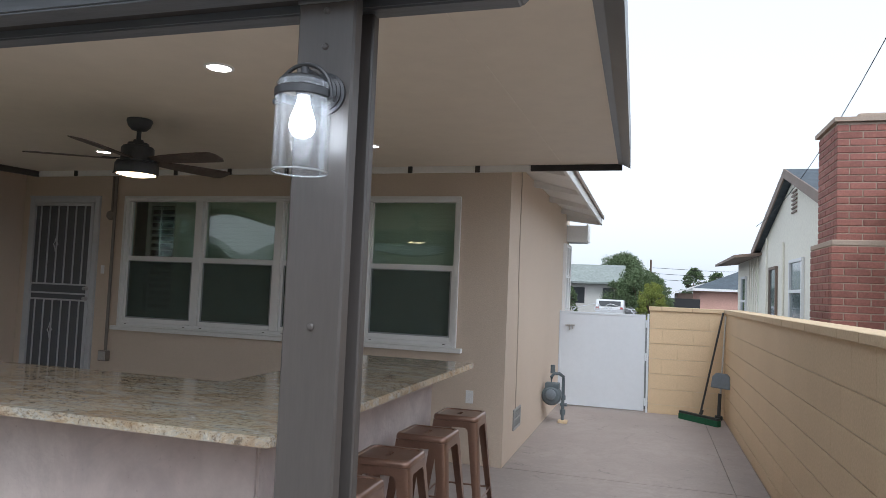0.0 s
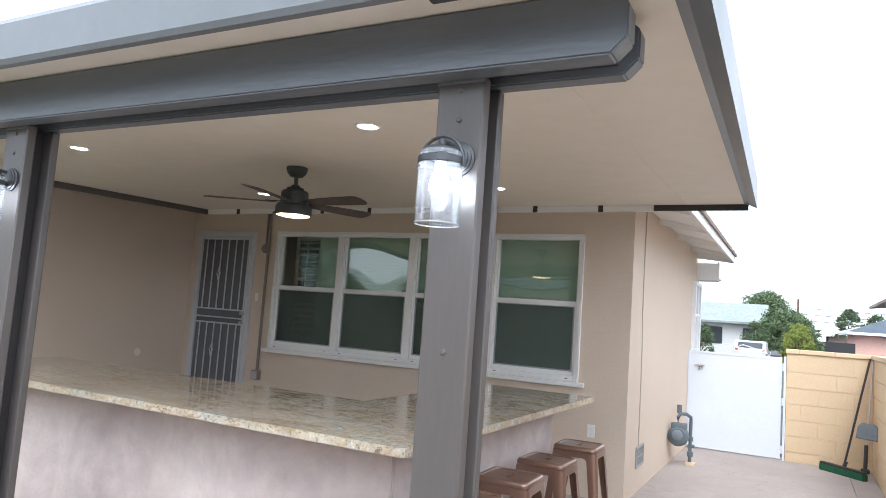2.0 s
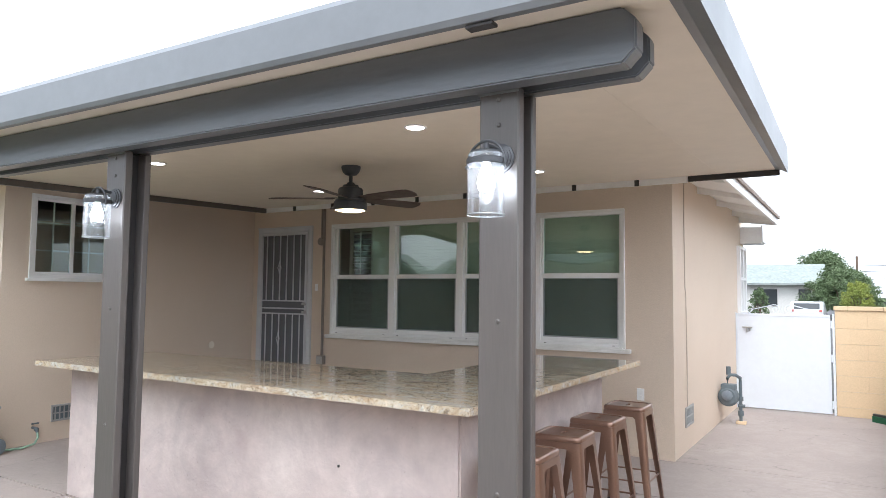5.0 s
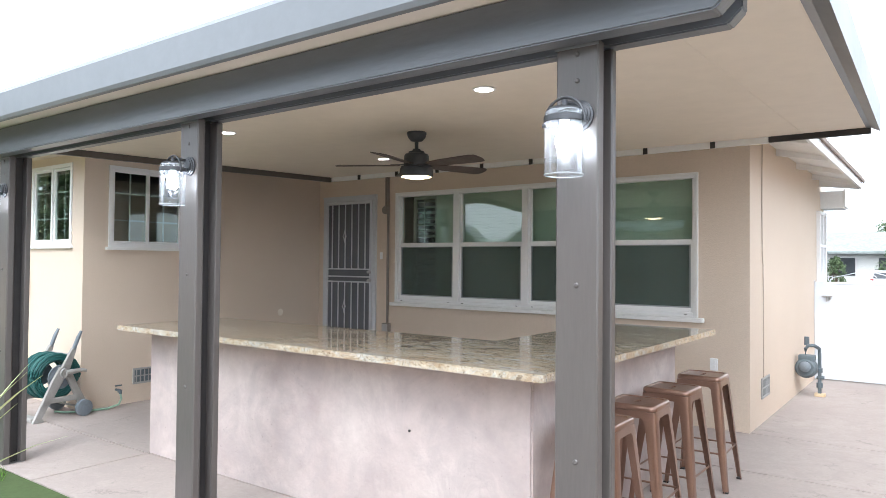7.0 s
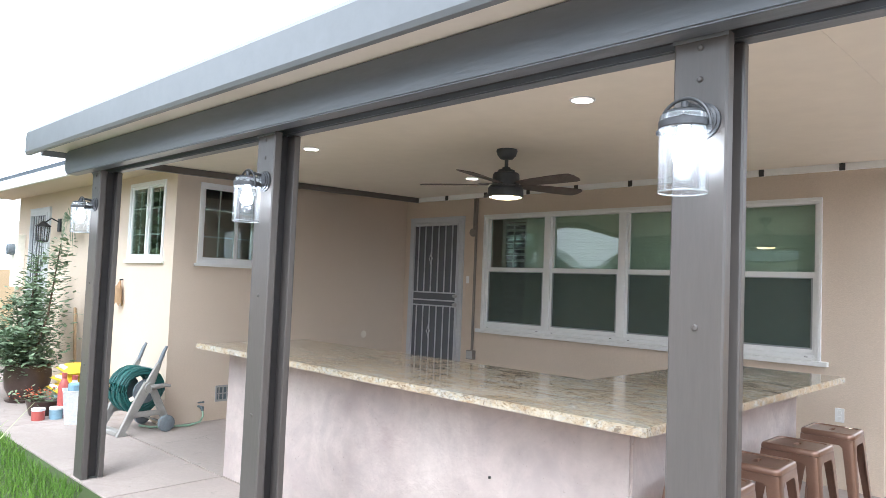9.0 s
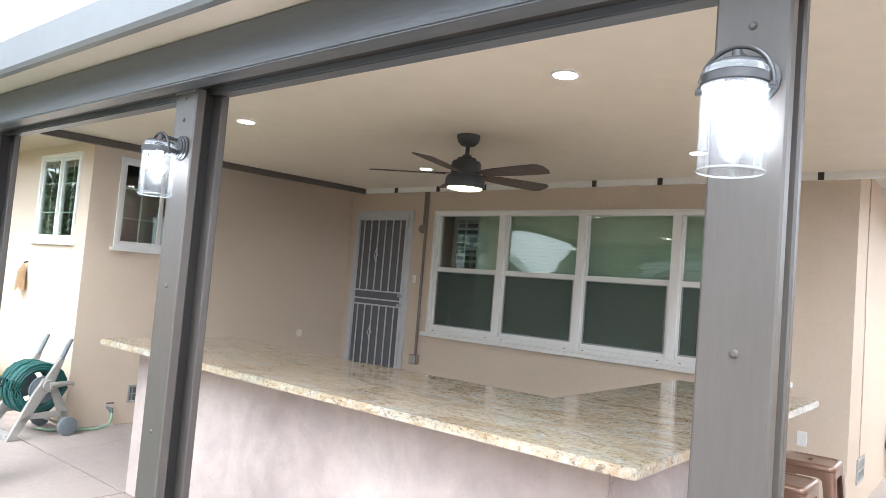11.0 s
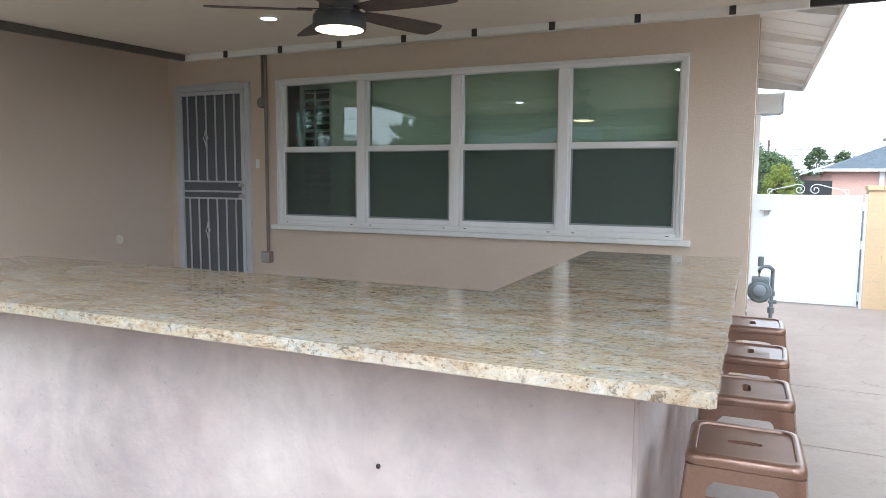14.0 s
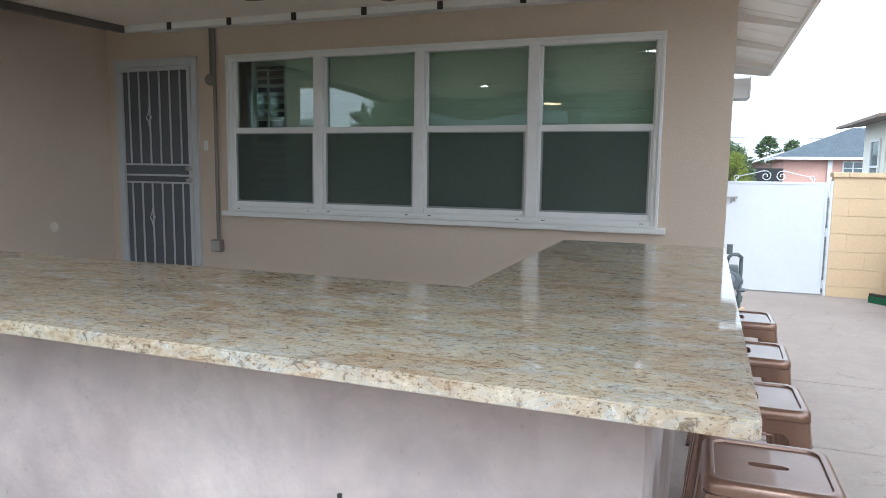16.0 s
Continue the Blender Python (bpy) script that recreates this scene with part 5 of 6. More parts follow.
dp = thing("lobby_dustpan", "grey upright dustpan leaning on the block wall", "dustpan", (2.14, 9.72, 0.0))
bm = B()
rod(bm, (2.13, 9.74, 0.05), (2.215, 9.98, 1.36), 0.011)
part("handle", bm, STEEL, dp, "steel tube handle", smooth=True)
bm = B()
prism(bm, ((-0.13, 0.0), (0.13, 0.0), (0.12, 0.14), (0.07, 0.19), (-0.07, 0.19), (-0.12, 0.14)), "y", -0.02, 0.02)
bmesh.ops.bevel(bm, geom=list(bm.edges), offset=0.008, segments=1, affect="EDGES")
bmesh.ops.transform(bm, matrix=Matrix.Translation((2.15, 9.78, 0.46)) @ Matrix.Rotation(radians(-35), 4, "Z") @ Matrix.Rotation(radians(-8), 4, "X"), verts=bm.verts)
part("pan", bm, PAN_GREY, dp)
bm = B()
rod(bm, (2.13, 9.735, 0.10), (2.142, 9.77, 0.40), 0.022)
box(bm, 2.085, 2.175, 9.70, 9.77, 0.078, 0.13, 0.01)
part("brush", bm, BLACK, dp)

# ---- wing clutter ----
reel = thing("hose_reel_cart", "taupe plastic hose reel cart wound with green hose", "hose reel", (-5.57, 2.95, 0.0))
R0 = Matrix.Translation((-5.57, 2.95, 0)) @ Matrix.Rotation(radians(94), 4, "Z")


def put(bm, m=R0):
    bmesh.ops.transform(bm, matrix=m, verts=bm.verts)
    return bm


for s in (-0.205, 0.205):
    bm = B()
    for outline in (((-0.27, 0.0), (-0.17, 0.0), (-0.165, 0.02), (-0.185, 0.035), (0.06, 0.45), (-0.02, 0.50), (-0.10, 0.36)),
                    ((0.01, 0.47), (0.085, 0.45), (0.245, 0.13), (0.175, 0.10)),
                    ((-0.185, 0.125), (-0.10, 0.165), (0.19, 0.165), (0.20, 0.215), (-0.09, 0.215), (-0.17, 0.18)),
                    ((-0.03, 0.45), (0.06, 0.43), (0.135, 0.66), (0.095, 0.675))):
        prism(bm, outline, "y", s - 0.018, s + 0.018)
    bmesh.ops.bevel(bm, geom=list(bm.edges), offset=0.004, segments=1, affect="EDGES")
    side = part("side_frame", put(bm), REEL_GREY, reel)
    bm = B()
    sweep(bm, [(0.11, s, 0.65), (0.155, s, 0.77), (0.185, s, 0.83)], [0.020, 0.019, 0.013], 10)
    part("hand_grip", put(bm), PAN_GREY, side, "darker ribbed hand grip", smooth=True)
    bm = B()
    lathe(bm, ((0, -0.022), (0.03, -0.024), (0.036, -0.012), (0.066, -0.012), (0.07, -0.024), (0.080, -0.020), (0.080, 0.020), (0.07, 0.024), (0, 0.022)), n=24)
    bmesh.ops.transform(bm, matrix=Matrix.Translation((0.205, s * 1.17, 0.080)) @ Matrix.Rotation(radians(90), 4, "X"), verts=bm.verts)
    part("wheel", put(bm), PAN_GREY, reel, "blue-grey spoked plastic wheel", smooth=True)
    bm = B()
    rod(bm, (0.0, s * 0.9, 0.40), (0.0, s * 0.82, 0.40), 0.115, n=28)
    part("reel_flange", put(bm), PAN_GREY, reel, smooth=True)
bm = B()
box(bm, -0.265, -0.18, -0.185, 0.185, 0.002, 0.045, 0.008)
part("foot_bar", put(bm), REEL_GREY, reel, smooth=True)
bm = B()
rod(bm, (0.205, -0.22, 0.080), (0.205, 0.22, 0.080), 0.010)
part("axle", put(bm), REEL_GREY, reel, smooth=True)
bm = B()
rod(bm, (0.105, -0.19, 0.60), (0.105, 0.19, 0.60), 0.012)
part("cross_bar", put(bm), REEL_GREY, reel, smooth=True)
bm = B()
rng = random.Random(4)
coil = []
for q in range(26 * 18):
    a = 6.2832 * q / 18
    k = q / 18
    rr = 0.165 + 0.022 * (k // 9) + 0.010 * math.sin(k * 2.1)
    y = 0.15 * (1 - abs((k / 4.5) % 2 - 1) * 2)
    coil.append((0.0 + rr * math.cos(a), y, 0.40 + rr * math.sin(a)))
sweep(bm, coil, 0.013, 6)
part("hose", put(bm), HOSE, reel, "wound dark green hose", smooth=True)
bm = B()
rod(bm, (0.02, -0.223, 0.44), (0.02, -0.25, 0.44), 0.05)
sweep(bm, [(0.02, -0.245, 0.44), (0.10, -0.25, 0.45), (0.17, -0.255, 0.455), (0.215, -0.26, 0.445)], [0.03, 0.024, 0.018, 0.014], 10)
part("crank", put(bm), REEL_GREY, reel, smooth=True)
tap = thing("garden_tap", "brass garden tap with a pale hose end", "tap", (-5.5, 3.6, 0.2))
bm = B()
rod(bm, (WING_X, 3.62, 0.165), (WING_X + 0.10, 3.62, 0.165), 0.013)
rod(bm, (WING_X + 0.05, 3.62, 0.165), (WING_X + 0.05, 3.62, 0.14), 0.008)
rod(bm, (WING_X + 0.05, 3.585, 0.212), (WING_X + 0.05, 3.655, 0.212), 0.008)
rod(bm, (WING_X + 0.09, 3.62, 0.165), (WING_X + 0.09, 3.62, 0.13), 0.015)
part("spout", bm, IRON_GREY, tap, smooth=True)
bm = B()
sweep(bm, [(WING_X + 0.09, 3.62, 0.14), (WING_X + 0.11, 3.62, 0.08), (WING_X + 0.13, 3.58, 0.03), (WING_X + 0.15, 3.45, 0.012), (WING_X + 0.10, 3.25, 0.012), (WING_X + 0.02, 3.12, 0.012), (-5.62, 3.02, 0.03)], 0.011, 8)
part("hose_end", bm, PALE_HOSE, tap, smooth=True)


def leafy(bm, rng, centre, spread, count, size, droop=0.3):
    for _ in range(count):
        c = Vector(centre) + Vector((rng.gauss(0, spread[0]), rng.gauss(0, spread[1]), rng.gauss(0, spread[2])))
        a = rng.uniform(0, 6.283)
        s = size * rng.uniform(0.6, 1.3)
        out = Vector((math.cos(a), math.sin(a), rng.uniform(-droop, 0.6))).normalized()
        side = out.cross(Vector((rng.uniform(-0.4, 0.4), rng.uniform(-0.4, 0.4), 1))).normalized()
        vs = [bm.verts.new(p) for p in (c, c + s * 0.5 * out + s * 0.24 * side, c + s * out, c + s * 0.5 * out - s * 0.24 * side)]
        bm.faces.new(vs)
    return bm


rng = random.Random(11)
shrub = thing("potted_shrub", "tall thin-leaved shrub growing from a dark glazed pot", "shrub", (-7.35, 2.62, 0.0))
bm = B()
lathe(bm, ((0, 0.03), (0.17, 0.03), (0.23, 0.15), (0.25, 0.30), (0.235, 0.40), (0.25, 0.43), (0.23, 0.44), (0.21, 0.40), (0, 0.39)), (-7.35, 2.62, 0), 28)
part("pot", bm, TERRACOTTA, shrub, "dark brown glazed pot", smooth=True)
bm = B()
lathe(bm, ((0, 0), (0.21, 0), (0.23, 0.03), (0, 0.03)), (-7.35, 2.62, 0), 24)
part("saucer", bm, TERRACOTTA, shrub, smooth=True)
stems = [((-7.5, 2.5, 0.4), (-7.8, 2.45, 0.6), (-8.2, 2.45, 0.85)), ((-7.3, 2.5, 0.4), (-7.3, 2.45, 0.6), (-7.2, 2.4, 0.8)), ((-7.45, 2.7, 0.4), (-7.9, 2.9, 0.7), (-8.3, 2.95, 1.2)), ((-7.30, 2.62, 0.4), (-7.22, 2.75, 1.0), (-7.16, 2.82, 1.85)), ((-7.40, 2.62, 0.4), (-7.75, 2.72, 1.0), (-7.95, 2.82, 1.70)), ((-7.45, 2.60, 0.4), (-7.75, 2.60, 0.8), (-8.05, 2.62, 1.15)), ((-7.35, 2.6, 0.4), (-7.55, 2.65, 0.9), (-7.65, 2.7, 1.35))]
bm = B()
for s in stems:
    sweep(bm, s, [0.018, 0.012, 0.005], 6)
part("stem", bm, BARK, shrub, smooth=True)
bm = B()
for s in stems:
    a, b, c = (Vector(p) for p in s)
    for k in range(22):
        f = k / 21
        p = a.lerp(b, f * 2) if f < 0.5 else b.lerp(c, f * 2 - 1)
        w = 0.17 * (1 - 0.6 * f)
        leafy(bm, rng, p, (w, w, 0.05), 40, 0.085)
part("foliage", bm, BUSH_LEAF, shrub, "small grey-green leaves")
shrub.location.x -= 0.45
flower = thing("flower_pot", "low pot of orange flowers on the paving", "flower pot", (-6.85, 2.52, 0.0))
bm = B()
lathe(bm, ((0, 0), (0.13, 0), (0.17, 0.15), (0.155, 0.15), (0.14, 0.12), (0, 0.12)), (-6.85, 2.52, 0), 24)
part("pot", bm, TERRACOTTA, flower, smooth=True)
bm = B()
leafy(bm, rng, (-6.85, 2.52, 0.19), (0.12, 0.12, 0.035), 260, 0.05)
part("foliage", bm, BUSH_LEAF, flower)
bm = B()
leafy(bm, rng, (-6.85, 2.50, 0.235), (0.12, 0.12, 0.02), 120, 0.035)
part("blossom", bm, ORANGE_PETAL, flower, "small orange petals")


def tin(x, y, lid, band):
    t = thing("paint_tin", "small printed tin with a lid on the paving", "tin", (x, y, 0), "tins beside the pots")
    bm = B()
    lathe(bm, ((0, 0), (0.062, 0), (0.062, 0.095), (0, 0.095)), (x, y, 0), 20)
    part("body", bm, band, t, smooth=True)
    bm = B()
    lathe(bm, ((0, 0.096), (0.066, 0.096), (0.066, 0.118), (0.058, 0.122), (0, 0.122)), (x, y, 0), 20)
    part("lid", bm, lid, t, smooth=True)


tin(-6.56, 2.39, CLEAR_WHITE, RED)
tin(-6.54, 2.55, CLEAR_WHITE, BLUE_WHITE)


def bottle(name, label, x, y, h, r, body, cap):
    b = thing(name, label, "bottle", (x, y, 0))
    bm = B()
    lathe(bm, ((0, 0), (r, 0), (r * 1.02, 0.02), (r, h * 0.7), (r * 0.55, h * 0.84), (r * 0.4, h * 0.86), (r * 0.4, h * 0.9), (0, h * 0.9)), (x, y, 0), 20)
    part("body", bm, body, b, smooth=True)
    bm = B()
    lathe(bm, ((0, h * 0.9), (r * 0.46, h * 0.9), (r * 0.46, h), (0, h)), (x, y, 0), 16)
    part("cap", bm, cap, b, smooth=True)


bottle("red_bottle", "tall red plastic bottle on the paving", -6.60, 2.63, 0.46, 0.055, RED, RED)
bottle("white_bottle", "white plastic spray bottle beside the bags", -6.50, 2.70, 0.44, 0.06, CLEAR_WHITE, RED)
bk = thing("storage_tub", "cloudy white plastic tub with odds and ends", "tub", (-6.22, 2.62, 0))
bm = B()
lathe(bm, ((0, 0.005), (0.115, 0.005), (0.12, 0.0), (0.16, 0.32), (0.17, 0.325), (0.17, 0.338), (0.152, 0.338), (0.115, 0.02), (0, 0.02)), (-6.22, 2.62, 0), 4)
bmesh.ops.rotate(bm, verts=bm.verts, cent=(-6.22, 2.62, 0), matrix=Matrix.Rotation(radians(30), 3, "Z"))
part("tub_body", bm, CLEAR_WHITE, bk)
bm = B()
box(bm, -6.29, -6.15, 2.56, 2.68, 0.10, 0.40, 0.02)
part("packet", bm, BLUE_WHITE, bk, "blue printed packet")


def sack(x, y, z, turn, c1, label):
    s = thing("soil_sack", label, "sack", (x, y, z), "stacked sacks")
    bm = B()
    n, m = 14, 8
    top_, low = {}, {}
    for i in range(n + 1):
        for j in range(m + 1):
            u, v = i / n * 2 - 1, j / m * 2 - 1
            bulge = 0.065 * (1 - u ** 4) * (1 - v ** 4) + 0.006 * noise.noise((u * 3, v * 3, z * 9))
            top_[i, j] = bm.verts.new((0.30 * u, 0.19 * v, 0.065 + bulge))
            low[i, j] = bm.verts.new((0.30 * u, 0.19 * v, 0.06 - bulge * 0.92))
    for i in range(n):
        for j in range(m):
            bm.faces.new((top_[i, j], top_[i + 1, j], top_[i + 1, j + 1], top_[i, j + 1]))
            bm.faces.new((low[i, j], low[i, j + 1], low[i + 1, j + 1], low[i + 1, j]))
    bmesh.ops.remove_doubles(bm, verts=bm.verts, dist=0.012)
    bmesh.ops.transform(bm, matrix=Matrix.Translation((x, y, z)) @ Matrix.Rotation(radians(turn), 4, "Z"), verts=bm.verts)
    part("bag", bm, c1, s, smooth=True)
    bm = B()
    box(bm, -0.16, 0.10, -0.187, -0.13, 0.075, 0.108, 0.01)
    bmesh.ops.transform(bm, matrix=Matrix.Translation((x, y, z)) @ Matrix.Rotation(radians(turn), 4, "Z"), verts=bm.verts)
    part("print_panel", bm, CLEAR_WHITE if c1 is YELLOW else BLUE_WHITE, s)


for k, (x, y, turn, c) in enumerate(((-7.20, 2.93, 8, BLUE_WHITE), (-7.24, 2.91, -4, YELLOW), (-7.12, 2.94, 5, YELLOW), (-7.02, 2.92, -6, YELLOW))):
    sack(x, y, 0.001 + 0.122 * k, turn, c, "yellow and blue plastic sack of garden soil")
bm = B()
rod(bm, (-7.66, 3.10, 0.0), (-8.2, 3.22, 1.06), 0.018, n=8)
solo("wooden_stake", bm, WOOD, "pale wooden stake leaning on the wing wall", "stake", smooth=True)
lt = thing("wall_lantern", "black box lantern beside the wing door, unlit", "wall lamp", (-9.3, 3.2, 1.95))
bm = B()
box(bm, -9.28, -9.18, 3.22, 3.2495, 2.12, 2.30, 0.006)
sweep(bm, [(-9.23, 3.23, 2.25), (-9.30, 3.15, 2.30), (-9.36, 3.09, 2.24)], 0.010, 8)
part("bracket", bm, BLACK, lt)
bm = B()
lathe(bm, ((0.0, 2.26), (0.02, 2.25), (0.10, 2.19), (0.10, 2.18), (0, 2.18)), (-9.36, 3.07, 0), 6)
lathe(bm, ((0, 1.97), (0.07, 1.97), (0.075, 1.99), (0, 1.99)), (-9.36, 3.07, 0), 6)
for a in range(6):
    rod(bm, (-9.36 + 0.068 * math.cos(1.0472 * a), 3.07 + 0.068 * math.sin(1.0472 * a), 1.98), (-9.36 + 0.082 * math.cos(1.0472 * a), 3.07 + 0.082 * math.sin(1.0472 * a), 2.185), 0.007, n=6)
part("cage", bm, BLACK, lt)
bm = B()
lathe(bm, ((0.062, 1.99), (0.075, 2.18)), (-9.36, 3.07, 0), 6)
part("pane", bm, JAR, lt)
lt.location += Vector((0.18, 0, -0.06))
eb = thing("electric_panel", "cream electric panel box with a round meter", "electric panel", (-10.72, 3.2, 1.05))
bm = B()
box(bm, -10.88, -10.58, 3.14, 3.2495, 1.05, 1.85, 0.008)
part("cabinet_box", bm, PALE_STUCCO, eb)
bm = B()
lathe(bm, ((0, 0), (0.085, 0), (0.085, 0.05), (0.075, 0.09), (0, 0.10)), n=20)
bmesh.ops.transform(bm, matrix=Matrix.Translation((-10.75, 3.14, 1.62)) @ Matrix.Rotation(radians(90), 4, "X"), verts=bm.verts)
part("meter_dome", bm, PAN_GREY, eb, smooth=True)
eb.location.z += 0.2
dry = thing("hanging_dried_plant", "dried strap-leaved plant hanging on the wing wall", "hanging plant", (-8.4, 3.15, 1.95))
bm = B()
rng = random.Random(23)
for k in range(34):
    a = rng.uniform(0, 6.283)
    l = rng.uniform(0.25, 0.5)
    up = rng.uniform(-0.7, 0.6)
    p0 = Vector((-8.4, 3.12, 2.33))
    p1 = p0 + Vector((0.16 * math.cos(a), -0.06 * abs(math.sin(a)), 0.25 * up))
    p2 = p0 + Vector((0.26 * math.cos(a), -0.09 * abs(math.sin(a)), l * (up - 0.5)))
    w = Vector((0.012, 0, 0.004))
    vs = [bm.verts.new(p) for p in (p0 - w, p0 + w, p1 + w, p1 - w)]
    bm.faces.new(vs)
    t = bm.verts.new(p2)
    bm.faces.new((vs[3], vs[2], t))
part("fronds", bm, BUSH_LEAF, dry)
bm = B()
sweep(bm, [(-8.4, 3.2495, 2.5), (-8.4, 3.15, 2.5), (-8.4, 3.12, 2.35)], 0.006, 6)
part("hook", bm, BLACK, dry)

dry.location += Vector((0.14, 0, -0.14))

tas = thing("wall_tassel", "pale straw tassel hanging on the wing wall", "wall ornament", (-6.95, 3.22, 1.15))
bm = B()
for k in range(40):
    a = 6.283 * k / 40
    sweep(bm, [(-6.95, 3.22, 1.45), (-6.95 + 0.05 * math.cos(a), 3.2 + 0.03 * math.sin(a), 1.36), (-6.95 + 0.075 * math.cos(a), 3.2 + 0.04 * math.sin(a), 1.18 + 0.02 * math.sin(5 * a))], 0.004, 4)
part("straw", bm, WOOD, tas)
bm = B()
rod(bm, (-6.95, 3.25, 1.46), (-6.95, 3.21, 1.45), 0.008, n=8)
part("peg", bm, BLACK, tas)

tas.location.x += 0.14

# ---- strap-leaved plant in the yard ----
PX, PY = -0.36, 0.02
strap = thing("strap_leaf_plant", "yard plant with long pale arching strap leaves", "plant", (PX, PY, 0.0))
bm = B()
lathe(bm, ((0, 0), (0.16, 0), (0.21, 0.30), (0.22, 0.32), (0.20, 0.32), (0.19, 0.28), (0, 0.28)), (PX, PY, 0), 24)
part("pot", bm, TERRACOTTA, strap, "dark glazed pot", smooth=True)
rng = random.Random(5)
# leaf tips and how far each leaf climbs over its last half
tips = [((0.40, 0.29, 1.25), 0.10), ((0.27, 0.31, 1.33), 0.21), ((0.02, 0.39, 1.30), 0.24), ((0.20, 0.30, 1.275), 0.24), ((-0.10, 0.34, 1.42), 0.34)]
for k in range(11):
    a = radians(75 + 255 * k / 10 + rng.uniform(-8, 8))
    reach = rng.uniform(0.35, 0.55)
    tips.append(((PX + reach * math.cos(a), PY + reach * math.sin(a), rng.uniform(1.0, 1.35)), rng.uniform(0.05, 0.3)))
for tip, climb in tips:
    start, end = Vector((PX + rng.uniform(-0.04, 0.04), PY + rng.uniform(-0.04, 0.04), 0.27)), Vector(tip)
    mid = start.lerp(end, 0.50)
    mid.z = end.z - climb
    across = (end - start).cross(Vector((0, 0, 1))).normalized()
    bm = B()
    prev = None
    for q in range(15):
        f = q / 14
        p = (1 - f) ** 2 * start + 2 * f * (1 - f) * mid + f * f * end
        w = 0.0165 * min(1.0, 0.45 + 1.2 * f) * (1 - f ** 2.2) + 0.0008
        side = across * w
        cur = (bm.verts.new(p - side), bm.verts.new(p + Vector((0, 0, -0.3 * w))), bm.verts.new(p + side))
        if prev:
            bm.faces.new((prev[0], prev[1], cur[1], cur[0]))
            bm.faces.new((prev[1], prev[2], cur[2], cur[1]))
        prev = cur
    part("leaf", bm, STRAP_LEAF, strap, smooth=True)

# ---- lawn ----
def lawn_edge(x):
    return 1.90 + 0.05 * math.sin(x * 1.7) - (0.0 if x < -3.9 else 1.1 * (x + 3.9) ** 1.3)


lawn = thing("lawn", "bright green uneven lawn beside the patio", "lawn", (-7, 0, 0), kind="structure")
bm = B()
box(bm, -12.5, -3.02, -4.0, 1.955, -0.055, -0.003)
part("soil", bm, SOIL, lawn)
rng = random.Random(3)
verts, faces = [], []
for _ in range(26000):
    x = -3.05 - 6.0 * rng.random() ** 1.4
    y = 1.95 - 3.2 * rng.random() ** 1.5
    if y > lawn_edge(x) + rng.gauss(0, 0.02):
        continue
    a, h = rng.uniform(0, 6.283), rng.uniform(0.04, 0.085)
    lx, ly = rng.gauss(0, 0.025), rng.gauss(0, 0.025)
    w = 0.004
    n = len(verts)
    verts += [(x - w * math.cos(a), y - w * math.sin(a), -0.004), (x + w * math.cos(a), y + w * math.sin(a), -0.004), (x + lx, y + ly, h)]
    faces.append((n, n + 1, n + 2))
data = bpy.data.meshes.new("grass")
data.from_pydata(verts, [], faces)
data.materials.append(GRASS)
grass = new("grass", data)
tagged(grass, "short bright green lawn grass", "grass", kind="stuff")

# ---- beyond the fence: neighbour's house ----
nb = thing("neighbour_house", "cream stucco gabled house beyond the block wall", "house", (6.5, 15.0, 0.0))
NX = 3.77
bm = B()
prism(bm, ((7.0, 0), (22.6, 0), (22.6, 2.78), (18.3, 2.78), (14.4, 3.87), (10.6, 2.78), (7.0, 2.78)), "x", NX, 9.0)
part("wall", bm, PALE_STUCCO, nb)
bm = B()
prism(bm, ((10.2, 2.66), (14.4, 3.91), (18.65, 2.66), (18.65, 2.80), (14.4, 4.06), (10.2, 2.80)), "x", NX - 0.14, 8.0)
part("roof", bm, SHINGLE, nb, "dark grey shingle gable roof")
bm = B()
for sgn, ye in ((1, 18.65), (-1, 10.2)):
    prism(bm, ((14.4, 3.89), (ye, 2.62), (ye, 2.80), (14.4, 4.06)), "x", NX - 0.17, NX - 0.141)
part("barge_board", bm, BROWN_TRIM, nb, "brown barge boards")
bm = B()
prism(bm, ((NX - 0.60, 2.60), (NX - 0.60, 2.665), (9.2, 3.38), (9.2, 3.32)), "y", 18.1, 23.2)
part("porch_roof", bm, BROWN_TRIM, nb, "low lean-to roof edge")
bm = B()
prism(bm, ((NX - 0.2, 2.80), (6.5, 3.62), (9.2, 2.8)), "y", 6.6, 10.19)
part("near_roof", bm, SHINGLE, nb)


def nb_window(y0, y1, z0, z1, mat, mid=True):
    w = None
    bm = B()
    for p, q, r, s in ((y0, y1, z1 - 0.06, z1), (y0, y1, z0, z0 + 0.06), (y0, y0 + 0.07, z0 + 0.06, z1 - 0.06), (y1 - 0.07, y1, z0 + 0.06, z1 - 0.06)) + (((y0 + 0.07, y1 - 0.07, (z0 + z1) / 2 - 0.03, (z0 + z1) / 2 + 0.03),) if mid else ()):
        box(bm, NX - 0.05, NX - 0.002, p, q, r, s, 0.004)
    w = part("window", bm, mat, nb)
    bm = B()
    box(bm, NX - 0.02, NX - 0.012, y0 + 0.05, y1 - 0.05, z0 + 0.05, z1 - 0.05)
    part("pane", bm, SKY_PANE, w)


